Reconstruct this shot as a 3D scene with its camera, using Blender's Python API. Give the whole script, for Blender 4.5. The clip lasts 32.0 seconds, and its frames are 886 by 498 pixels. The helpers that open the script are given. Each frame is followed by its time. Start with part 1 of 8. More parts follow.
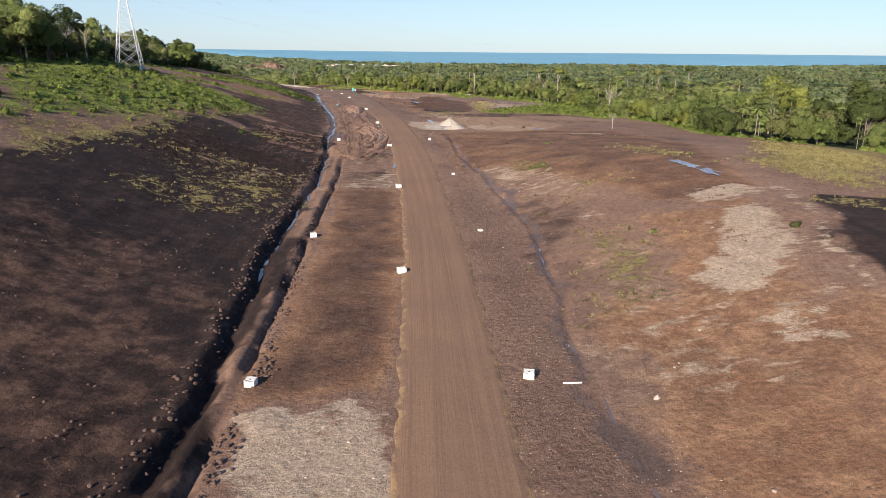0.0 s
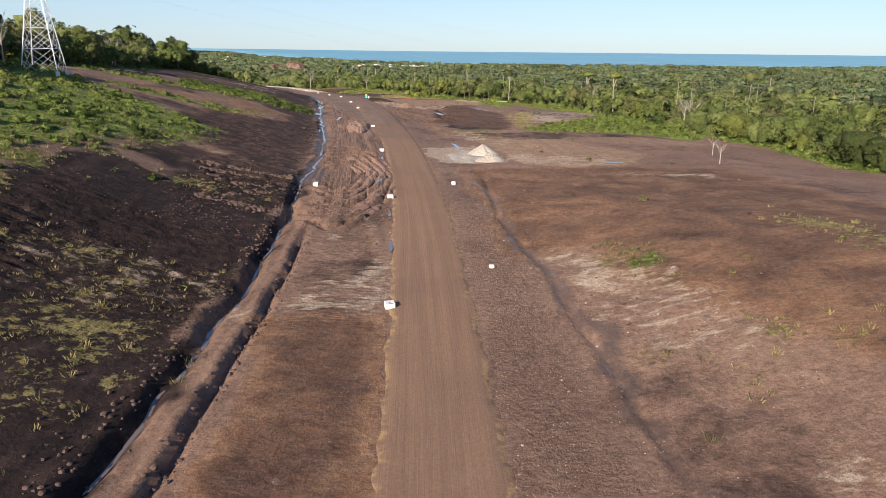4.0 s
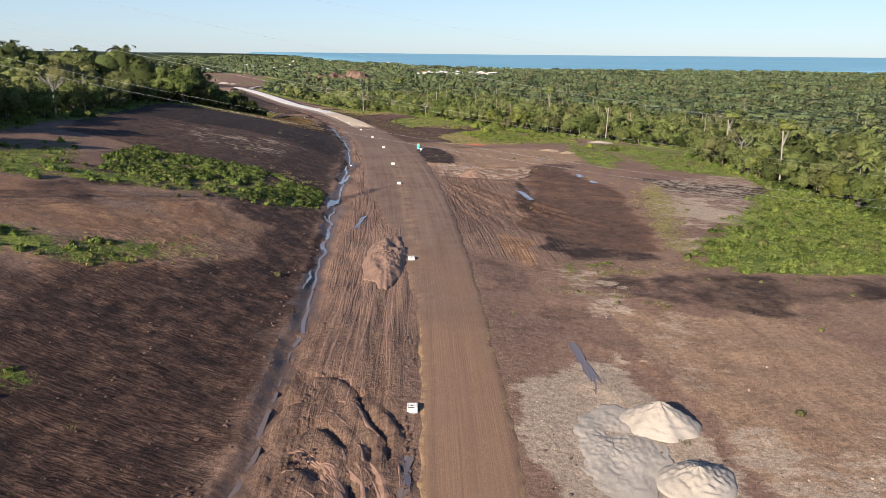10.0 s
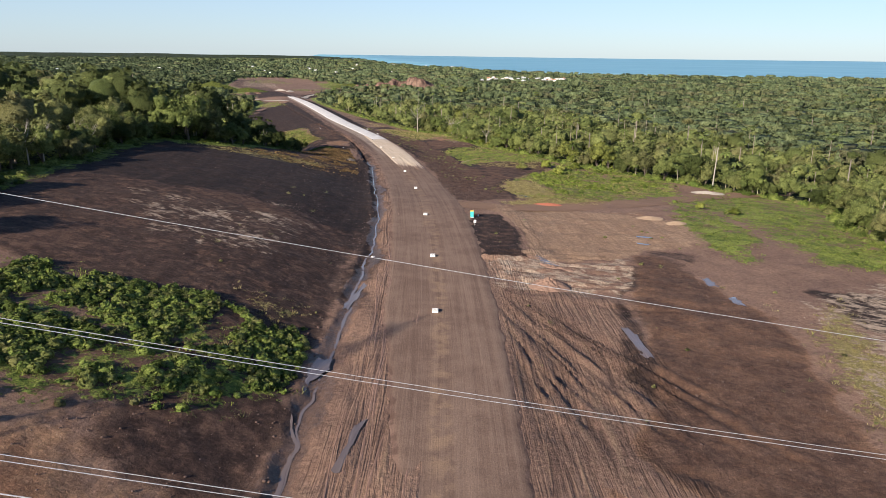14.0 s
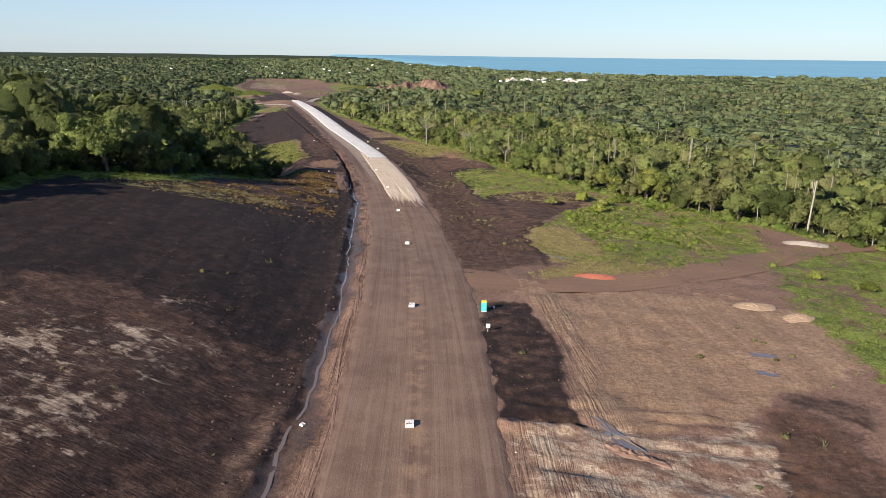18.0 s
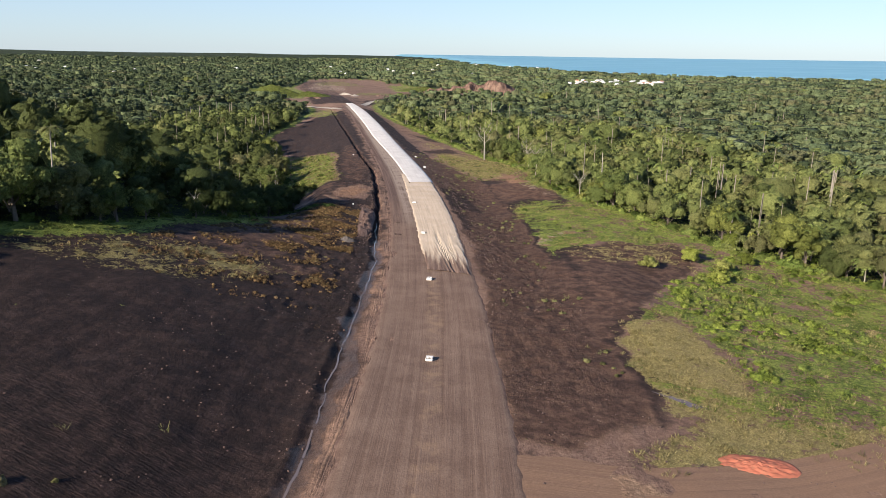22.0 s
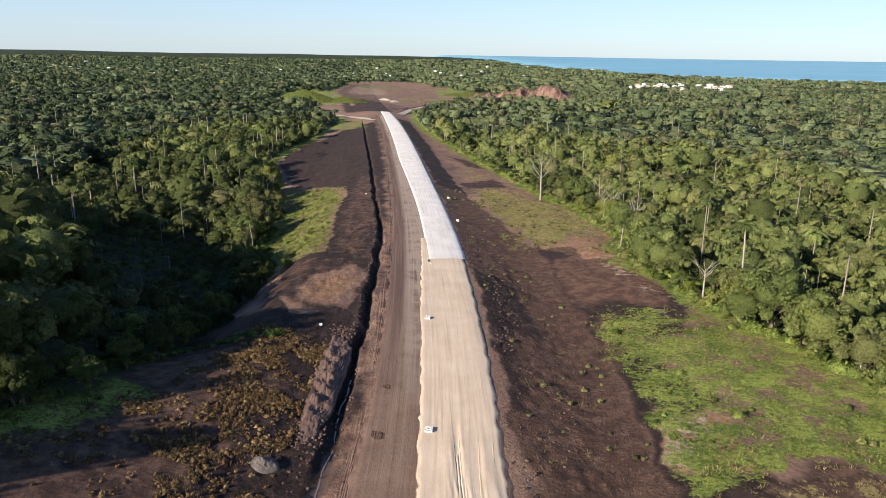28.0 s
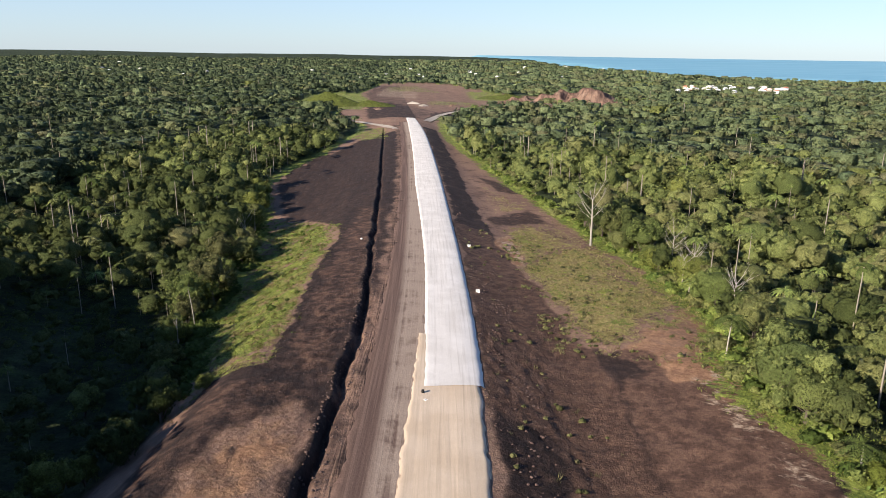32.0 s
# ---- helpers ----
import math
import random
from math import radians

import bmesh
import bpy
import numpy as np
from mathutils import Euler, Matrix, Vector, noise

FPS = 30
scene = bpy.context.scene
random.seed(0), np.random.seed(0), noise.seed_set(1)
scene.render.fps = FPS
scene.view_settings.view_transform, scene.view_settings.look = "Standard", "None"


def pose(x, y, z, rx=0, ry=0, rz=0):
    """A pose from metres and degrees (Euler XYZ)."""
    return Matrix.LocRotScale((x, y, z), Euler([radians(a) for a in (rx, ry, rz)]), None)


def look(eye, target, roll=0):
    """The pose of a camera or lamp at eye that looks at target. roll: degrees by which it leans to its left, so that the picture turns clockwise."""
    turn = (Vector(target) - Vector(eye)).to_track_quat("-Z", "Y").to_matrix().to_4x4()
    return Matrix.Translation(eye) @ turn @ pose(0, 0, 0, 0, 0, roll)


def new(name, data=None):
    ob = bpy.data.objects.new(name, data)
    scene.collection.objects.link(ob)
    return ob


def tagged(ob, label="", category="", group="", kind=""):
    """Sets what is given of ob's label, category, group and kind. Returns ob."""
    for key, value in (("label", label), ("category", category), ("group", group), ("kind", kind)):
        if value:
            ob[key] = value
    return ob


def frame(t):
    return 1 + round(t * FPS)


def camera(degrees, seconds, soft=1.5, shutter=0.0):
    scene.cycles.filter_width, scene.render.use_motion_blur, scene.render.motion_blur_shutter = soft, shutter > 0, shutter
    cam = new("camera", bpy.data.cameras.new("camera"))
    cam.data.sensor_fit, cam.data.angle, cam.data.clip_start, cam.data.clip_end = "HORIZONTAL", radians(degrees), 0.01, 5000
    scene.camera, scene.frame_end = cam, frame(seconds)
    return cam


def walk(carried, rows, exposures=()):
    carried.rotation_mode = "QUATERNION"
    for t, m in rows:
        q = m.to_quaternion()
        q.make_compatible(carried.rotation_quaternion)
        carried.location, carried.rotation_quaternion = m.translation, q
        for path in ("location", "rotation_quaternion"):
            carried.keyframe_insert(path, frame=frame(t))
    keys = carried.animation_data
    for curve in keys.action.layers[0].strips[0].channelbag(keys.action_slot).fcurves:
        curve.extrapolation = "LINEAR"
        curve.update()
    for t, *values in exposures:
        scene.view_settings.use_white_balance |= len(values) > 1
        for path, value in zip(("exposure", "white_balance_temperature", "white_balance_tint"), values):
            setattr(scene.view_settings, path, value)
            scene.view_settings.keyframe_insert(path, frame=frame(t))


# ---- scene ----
cam = camera(63.7, 32.0, 0.8)
# seconds, x, y, z, yaw, pitch, roll of the drone
ROWS = [
    (0.0, -0.00, 0.00, 34.05, 0.33, -15.45, -0.55),
    (0.5, -0.06, 11.12, 33.98, 0.30, -15.46, -0.57),
    (1.0, -0.15, 22.26, 34.01, 0.35, -15.45, -0.59),
    (1.5, -0.27, 33.39, 33.95, 0.45, -15.45, -0.59),
    (2.0, -0.39, 44.63, 34.12, 0.57, -15.44, -0.58),
    (2.5, -0.48, 55.76, 34.11, 0.85, -15.47, -0.59),
    (3.0, -0.58, 66.90, 34.14, 1.61, -15.46, -0.60),
    (3.5, -0.74, 77.96, 33.95, 2.00, -15.47, -0.61),
    (5.5, -2.82, 123.00, 33.86, 5.44, -15.44, -0.61),
    (6.0, -3.78, 134.25, 33.98, 5.94, -15.44, -0.62),
    (6.5, -4.83, 145.48, 33.94, 6.45, -15.43, -0.62),
    (7.0, -5.98, 156.71, 34.06, 7.03, -15.44, -0.59),
    (7.5, -7.20, 167.88, 33.94, 7.21, -15.45, -0.59),
    (8.0, -8.45, 179.06, 35.56, 7.28, -15.47, -0.59),
    (8.5, -9.80, 190.16, 38.56, 7.37, -15.45, -0.59),
    (9.0, -11.37, 201.27, 42.03, 7.55, -15.46, -0.56),
    (9.5, -13.00, 212.35, 44.95, 7.70, -15.46, -0.53),
    (10.0, -14.56, 223.48, 47.93, 7.90, -15.43, -0.51),
    (10.5, -16.04, 234.61, 47.95, 8.34, -15.43, -0.51),
    (11.0, -17.43, 245.86, 48.28, 8.83, -15.42, -0.56),
    (11.5, -18.77, 257.13, 48.48, 9.51, -15.40, -0.62),
    (12.0, -20.20, 268.40, 48.70, 10.41, -15.38, -0.67),
    (12.5, -21.80, 279.69, 49.25, 11.18, -15.39, -0.67),
    (13.0, -23.60, 291.08, 52.52, 11.78, -15.39, -0.67),
    (13.5, -25.58, 302.42, 55.62, 12.33, -15.39, -0.66),
    (14.0, -27.62, 313.76, 58.69, 12.97, -15.38, -0.67),
    (14.5, -29.70, 325.07, 59.89, 13.36, -15.41, -0.66),
    (16.5, -37.64, 369.91, 59.20, 13.98, -15.40, -0.65),
    (17.0, -39.46, 380.54, 59.19, 14.13, -15.40, -0.64),
    (17.5, -41.27, 391.07, 59.13, 14.27, -15.40, -0.62),
    (18.0, -43.10, 401.57, 59.40, 14.41, -15.41, -0.60),
    (18.5, -44.98, 412.01, 59.39, 15.02, -15.42, -0.60),
    (19.0, -46.96, 422.45, 59.71, 16.27, -15.42, -0.62),
    (19.5, -49.05, 432.83, 59.68, 16.90, -15.44, -0.65),
    (20.0, -51.28, 443.21, 59.78, 17.49, -15.44, -0.65),
    (20.5, -53.61, 453.61, 59.58, 17.99, -15.44, -0.66),
    (21.0, -56.08, 464.09, 59.74, 18.57, -15.46, -0.68),
    (21.5, -58.68, 474.53, 59.63, 19.12, -15.47, -0.69),
    (22.0, -61.38, 484.96, 59.64, 19.65, -15.47, -0.69),
    (22.5, -64.17, 495.28, 59.67, 20.14, -15.47, -0.70),
    (23.0, -67.03, 505.48, 59.85, 20.61, -15.45, -0.71),
    (23.5, -69.95, 515.53, 59.88, 20.94, -15.45, -0.69),
    (24.0, -72.94, 525.53, 60.24, 21.19, -15.45, -0.72),
    (24.5, -75.97, 535.46, 60.19, 21.25, -15.46, -0.73),
    (25.0, -79.13, 545.36, 60.36, 21.36, -15.45, -0.72),
    (25.5, -82.39, 555.22, 60.40, 21.96, -15.46, -0.71),
    (27.5, -97.59, 594.67, 61.71, 23.35, -15.47, -0.71),
    (28.0, -101.24, 605.08, 61.85, 23.57, -15.48, -0.71),
    (28.5, -104.87, 615.56, 61.84, 23.90, -15.49, -0.71),
    (29.0, -108.47, 626.09, 61.97, 23.94, -15.49, -0.70),
    (29.5, -112.08, 636.62, 61.88, 24.04, -15.50, -0.70),
    (30.0, -115.75, 647.15, 62.17, 24.86, -15.50, -0.69),
    (30.5, -119.53, 657.65, 62.11, 25.60, -15.50, -0.69),
    (31.0, -123.45, 668.15, 62.24, 26.26, -15.50, -0.68),
    (31.5, -127.47, 678.66, 61.97, 26.24, -15.50, -0.68),
    (32.0, -131.58, 689.21, 62.17, 26.45, -15.51, -0.66),
]
walk(cam, [(t, pose(x, y, z, 90 + pitch, roll, yaw)) for t, x, y, z, yaw, pitch, roll in ROWS], [(0, 0.90), (18, 0.93), (23, 1.03), (32, 1.05)])
# ---- daylight ----
SUN_AZIMUTH, SUN_HEIGHT = 207.0, 23.5      # clockwise from +y, degrees: low, behind the drone and to its left
sun_way = Vector((math.sin(radians(SUN_AZIMUTH)) * math.cos(radians(SUN_HEIGHT)),
                  math.cos(radians(SUN_AZIMUTH)) * math.cos(radians(SUN_HEIGHT)), math.sin(radians(SUN_HEIGHT))))
world = bpy.data.worlds.new("sky")
scene.world = world
world.use_nodes = True
sky = world.node_tree.nodes.new("ShaderNodeTexSky")
sky.sky_type, sky.sun_disc = "NISHITA", False
sky.sun_elevation, sky.sun_rotation = radians(SUN_HEIGHT), radians(SUN_AZIMUTH)
sky.altitude, sky.air_density, sky.dust_density, sky.ozone_density = 80, 1.0, 0.2, 3.0
back = world.node_tree.nodes["Background"]
tint = world.node_tree.nodes.new("ShaderNodeMix")
tint.data_type, tint.blend_type = "RGBA", "MULTIPLY"
tint.inputs[0].default_value, tint.inputs[7].default_value = 1.0, (0.77, 0.90, 1.12, 1)
world.node_tree.links.new(sky.outputs[0], tint.inputs[6])
haze = world.node_tree.nodes.new("ShaderNodeMix")
haze.data_type = "RGBA"
haze.inputs[7].default_value = (4.75, 5.72, 6.9, 1)
# haze is thick near the horizon and thins out upwards
way = world.node_tree.nodes.new("ShaderNodeTexCoord")
up = world.node_tree.nodes.new("ShaderNodeSeparateXYZ")
thin = world.node_tree.nodes.new("ShaderNodeMapRange")
thin.interpolation_type = "SMOOTHSTEP"
for k, value in ((1, 0.05), (2, 0.55), (3, 0.5), (4, 0.0)):
    thin.inputs[k].default_value = value
world.node_tree.links.new(way.outputs["Generated"], up.inputs[0])
world.node_tree.links.new(up.outputs[2], thin.inputs[0])
world.node_tree.links.new(thin.outputs[0], haze.inputs[0])
world.node_tree.links.new(tint.outputs[2], haze.inputs[6])
world.node_tree.links.new(haze.outputs[2], back.inputs[0])
back.inputs[1].default_value = 0.071
sun = new("sun", bpy.data.lights.new("sun", "SUN"))
sun.data.energy, sun.data.angle, sun.data.color = 5.0, radians(0.6), (1.0, 0.875, 0.735)
sun.matrix_world = look(sun_way * 100, (0, 0, 0))

# ---- the lie of the land ----
# The road's left edge bends slowly to the left; u is the way across from it, y the way along.
SLOPE_AT = [-100, 0, 100, 200, 300, 450, 600, 750, 900, 1400, 1600]
SLOPE = [-.02, -.03, -.05, -.105, -.165, -.25, -.345, -.48, -.54, -.60, -.60]
_ys = np.arange(-400.0, 6000.0, 1.0)
_sl = np.interp(_ys, SLOPE_AT, SLOPE)
_xs = np.cumsum(_sl)
_xs += -2.6 - np.interp(0.0, _ys, _xs)


def line(y):
    return np.interp(y, _ys, _xs)


# Levels at cross stations (columns) for lines along the road (rows), in metres
ALONG = [-100, 70, 130, 185, 250, 330, 420, 500, 565, 610, 680, 720, 760, 830, 900, 1000, 1300]
LEVELS = {
    # rows -420 and -190: ridge at y 680-830 raised unseen, to shade the hollow
    -420: [20, 22, 24, 26, 28, 28, 26, 25, 25, 24, 28, 26, 5, -10, -27, -26, -24],
    -190: [34, 36, 36, 36, 36, 34, 30, 27, 25, 23, 24, 20, -2, -16, -27, -26, -24],
    -106: [24, 26, 27, 28, 28, 27, 24, 22, 20.5, 19, 13, 1, -18, -25, -25, -24, -22],
    -66: [12, 13, 13, 14, 17, 18, 17, 16, 14, 12, 7, -5, -15, -17, -19, -19, -19],
    -44: [3.5, 4, 4.5, 6, 9, 11.5, 12.5, 12, 10, 7.2, 4.2, 2.6, 0.4, -6, -9, -13, -17],
    -24: [-0.2, 0, 0, 1.2, 4.2, 5.4, 5.4, 5.6, 4.8, 2.8, 0.6, 0.3, 0, -3, -6.5, -9, -13],
    -14: [0, 0, 0, 1, 4, 5.3, 5.6, 5.9, 5.4, 2.6, 0.7, 0.2, -0.4, -3, -6, -9, -12.5],
    0: [0, 0, 0.1, 0.6, 4, 5.3, 5.8, 5.9, 5.2, 2.4, 0.7, -0.05, -0.8, -3, -6, -9, -12],
    12: [0, 0, 0.1, 0.6, 4, 5.3, 5.8, 5.9, 5.2, 2.4, 0.6, -0.1, -0.9, -3, -6, -9, -12],
    22: [-0.6, -0.6, -0.4, 0.4, 3.8, 4, 4.4, 5.0, 4.8, 2.2, -0.8, -1.9, -3, -5, -8, -11.5, -14],
    34: [0.8, 0.9, 2, 3, 4.4, 3.6, 3.8, 4.0, 4.2, 2.0, -1.5, -3.2, -5, -7, -9, -14, -17],
    50: [4, 4, 6, 8, 5, 4.2, 3.4, 3.4, 3.4, 1.6, 0.6, -1.7, -4, -5, -9, -15, -18],
    68: [7, 7, 9, 10, 6, 4.4, 3.2, 3, 3, 1.5, -1.4, -1.7, -2, -3, -8, -16, -19],
    100: [7, 7, 9, 9.5, 6, 4, 2.8, 2, 2, 0.5, -3.6, -3, -2.5, -4, -9, -17, -20],
    190: [-2, -2, 0, 0, -1, -2, -3, -4, -4, -5, -6, -7, -8, -10, -14, -19, -21],
    420: [-8, -8, -8, -8, -9, -10, -10, -10, -11, -11, -12, -13, -14, -16, -18, -20, -22],
}
ACROSS = list(LEVELS)
_lev = np.array([LEVELS[u] for u in ACROSS], float)


def _soft_table(knots, step, values, axis, width):
    grid = np.arange(knots[0], knots[-1] + step, step)
    out = np.apply_along_axis(lambda v: np.interp(grid, knots, v), axis, values)
    n = int(width / step)
    k = np.hanning(2 * n + 3)
    k /= k.sum()
    pad = [(0, 0), (0, 0)]
    pad[axis] = (n + 1, n + 1)
    out = np.pad(out, pad, mode="edge")
    return grid, np.apply_along_axis(lambda v: np.convolve(v, k, "valid"), axis, out)


_gy, _tab = _soft_table(ALONG, 5.0, _lev, 1, 30.0)
_gu, _tab = _soft_table(ACROSS, 2.0, _tab, 0, 6.0)


def _hash(i, j, seed):
    n = (i * 374761393 + j * 668265263 + seed * 982451653) & 0x7FFFFFFF
    n = ((n ^ (n >> 13)) * 1274126177) & 0x7FFFFFFF
    return ((n ^ (n >> 16)) & 0xFFFF) / 65535.0


def vnoise(x, y, seed=0):
    """Smooth noise from 0 to 1, cell size 1."""
    x, y = np.asarray(x, float), np.asarray(y, float)
    i, j = np.floor(x).astype(np.int64), np.floor(y).astype(np.int64)
    a, b = x - i, y - j
    a, b = a * a * (3 - 2 * a), b * b * (3 - 2 * b)
    return ((_hash(i, j, seed) * (1 - a) + _hash(i + 1, j, seed) * a) * (1 - b)
            + (_hash(i, j + 1, seed) * (1 - a) + _hash(i + 1, j + 1, seed) * a) * b)


def fnoise(x, y, seed=0, octaves=3):
    out, amp, tot = 0.0, 1.0, 0.0
    for k in range(octaves):
        out, tot = out + amp * vnoise(x * 2 ** k, y * 2 ** k, seed + k), tot + amp
        amp *= 0.5
    return out / tot


def smooth(a, b, v):
    t = np.clip((v - a) / (b - a), 0, 1)
    return t * t * (3 - 2 * t)


DITCH_AT = [-100, 70, 125, 204, 250, 290, 420, 450, 540, 620, 660, 707, 750, 838, 896, 1140, 1300]
DITCH_U = [-20, -20, -23, -20.5, -21, -18.5, -21.5, -20, -17.3, -19.3, -18, -19.5, -18.5, -18.5, -22, -30, -32]
COAST = 3350.0


def runnel(y):
    """The way across at which rain water runs beside the road's far verge."""
    return np.interp(y, [0, 52, 62, 82, 95, 140, 185, 195, 205, 215, 226, 247, 275], [22, 21.6, 21, 21.3, 23.4, 26, 24.2, 24.5, 23, 22.3, 21.4, 22.4, 24])



def coast(x):
    return COAST + np.maximum(0, -x) * 0.27 + np.maximum(0, -x - 600) * 0.85


def base_level(x, y):
    """The smooth lie of the land, without ditches and clods."""
    x, y = np.asarray(x, float), np.asarray(y, float)
    u = x - line(y)
    fu = np.clip((np.clip(u, ACROSS[0], ACROSS[-1]) - _gu[0]) / 2.0, 0, len(_gu) - 1.001)
    fy = np.clip((np.clip(y, ALONG[0], ALONG[-1]) - _gy[0]) / 5.0, 0, len(_gy) - 1.001)
    i, j = fu.astype(int), fy.astype(int)
    a, b = fu - i, fy - j
    near = (_tab[i, j] * (1 - a) + _tab[i + 1, j] * a) * (1 - b) + (_tab[i, j + 1] * (1 - a) + _tab[i + 1, j + 1] * a) * b
    r = np.hypot(x + 80, y - 400)
    far = -22 + 16 * (fnoise(x / 700 + 3, y / 700, 5, 2) - 0.5) * smooth(600, 1500, r) + 54 * smooth(2600, 5200, r) ** 1.3
    w = smooth(380, 900, np.abs(u)) + smooth(1250, 1700, y)
    w = np.clip(w, 0, 1)
    return near * (1 - w) + far * w


def level(x, y):
    """The ground's height: the lie of the land with ditches."""
    x, y = np.asarray(x, float), np.asarray(y, float)
    u = x - line(y)
    z = base_level(x, y)
    d = u - np.interp(y, DITCH_AT, DITCH_U) - 2.6 * (fnoise(y / 9, y * 0 + 0.5, 11) - 0.5)
    deep = np.interp(y, [0, 240, 260, 680, 720, 1300], [1.25, 1.25, 0.45, 0.5, 2.1, 1.6])
    z = z - deep * (0.55 + 0.9 * fnoise(y / 6, y * 0 + 4.5, 12)) * np.exp(-(np.abs(d) / ((0.7 + 0.7 * fnoise(y / 5, y * 0 + 7.5, 14)) * np.interp(y, [240, 270, 680, 720], [1, 1.9, 1.9, 1]))) ** 3) * smooth(1400, 1200, y)
    z = z + 0.5 * np.exp(-((d + 2.1) / 0.9) ** 2) * fnoise(x / 3, y / 3, 13, 2) * smooth(1300, 1000, y)
    # a second, inner trench along the first stretch, with its spoil
    e = u - np.interp(y, [0, 130, 205, 235, 262], [-15.6, -17.4, -15.6, -14.0, -16.0]) - 0.8 * (fnoise(y / 7, y * 0 + 2.5, 15) - 0.5)
    first = smooth(226, 214, y)
    z = z - 0.9 * np.exp(-(np.abs(e) / 0.55) ** 3) * first * smooth(0.12, 0.35, fnoise(y / 22, y * 0, 16, 2))
    z = z + 0.7 * np.exp(-((e + 1.4) / 0.7) ** 2) * first * fnoise(x / 1.6, y / 1.6, 17, 2)
    # the runnel on the far side of the road
    f = u - runnel(y) - 1.2 * (fnoise(y / 6, y * 0 + 3.5, 18) - 0.5)
    return z - 0.4 * np.exp(-(np.abs(f) / 0.55) ** 3) * smooth(275, 255, y) * smooth(0.2, 0.45, fnoise(y / 18, y * 0 + 1, 19, 2))

# ---- materials ----
def tree_of(name):
    m = bpy.data.materials.new(name)
    m.use_nodes = True
    nt = m.node_tree
    return m, nt, nt.nodes["Principled BSDF"]


class Net:
    """Short hand for wiring nodes."""

    def __init__(self, nt):
        self.nt = nt

    def put(self, socket, v):
        if hasattr(v, "is_output"):
            self.nt.links.new(v, socket)
        elif isinstance(v, tuple) and len(v) == 3 and socket.type == "RGBA":
            socket.default_value = (*v, 1)
        else:
            socket.default_value = v

    def geo(self):
        return self.nt.nodes.new("ShaderNodeTexCoord").outputs["Object"]

    def uv(self):
        return self.nt.nodes.new("ShaderNodeTexCoord").outputs["UV"]

    def scale(self, vec, s):
        n = self.nt.nodes.new("ShaderNodeMapping")
        self.put(n.inputs["Vector"], vec)
        n.inputs["Scale"].default_value = s
        return n.outputs[0]

    def noise(self, vec, scale, detail=4.0, rough=0.55, distort=0.0):
        n = self.nt.nodes.new("ShaderNodeTexNoise")
        self.put(n.inputs["Vector"], vec)
        n.inputs["Scale"].default_value, n.inputs["Detail"].default_value = scale, detail
        n.inputs["Roughness"].default_value, n.inputs["Distortion"].default_value = rough, distort
        return n.outputs["Fac"]

    def cells(self, vec, scale, out="Distance"):
        n = self.nt.nodes.new("ShaderNodeTexVoronoi")
        self.put(n.inputs["Vector"], vec)
        n.inputs["Scale"].default_value = scale
        return n.outputs[out]

    def math(self, op, a, b=0.0, c=0.0):
        n = self.nt.nodes.new("ShaderNodeMath")
        n.operation = op
        for k, v in enumerate((a, b, c)):
            self.put(n.inputs[k], v)
        return n.outputs[0]

    def step(self, v, lo, hi, a=0.0, b=1.0):
        n = self.nt.nodes.new("ShaderNodeMapRange")
        n.interpolation_type = "SMOOTHSTEP"
        self.put(n.inputs[0], v)
        for k, w in zip((1, 2, 3, 4), (lo, hi, a, b)):
            self.put(n.inputs[k], w)
        return n.outputs[0]

    def mix(self, f, a, b):
        n = self.nt.nodes.new("ShaderNodeMix")
        n.data_type = "RGBA"
        self.put(n.inputs[0], f)
        self.put(n.inputs[6], a)
        self.put(n.inputs[7], b)
        return n.outputs[2]

    def times(self, col, f):
        n = self.nt.nodes.new("ShaderNodeMix")
        n.data_type, n.blend_type = "RGBA", "MULTIPLY"
        n.inputs[0].default_value = 1.0
        self.put(n.inputs[6], col)
        c = self.nt.nodes.new("ShaderNodeCombineColor")
        for k in range(3):
            self.put(c.inputs[k], f)
        self.nt.links.new(c.outputs[0], n.inputs[7])
        return n.outputs[2]

    def attr(self, name):
        n = self.nt.nodes.new("ShaderNodeAttribute")
        n.attribute_name = name
        s = self.nt.nodes.new("ShaderNodeSeparateColor")
        self.nt.links.new(n.outputs["Color"], s.inputs[0])
        return (*s.outputs, n.outputs["Alpha"])

    def random(self):
        return self.nt.nodes.new("ShaderNodeObjectInfo").outputs["Random"]

    def island(self):
        return self.nt.nodes.new("ShaderNodeNewGeometry").outputs["Random Per Island"]

    def bump(self, h, strength=0.6, dist=0.1, normal=None):
        n = self.nt.nodes.new("ShaderNodeBump")
        self.put(n.inputs["Height"], h)
        n.inputs["Strength"].default_value, n.inputs["Distance"].default_value = strength, dist
        if normal is not None:
            self.put(n.inputs["Normal"], normal)
        return n.outputs[0]


def finish(b, net, colour, rough, normal=None, spec=0.3):
    net.put(b.inputs["Base Color"], colour)
    net.put(b.inputs["Roughness"], rough)
    b.inputs["Specular IOR Level"].default_value = spec
    if normal is not None:
        net.put(b.inputs["Normal"], normal)


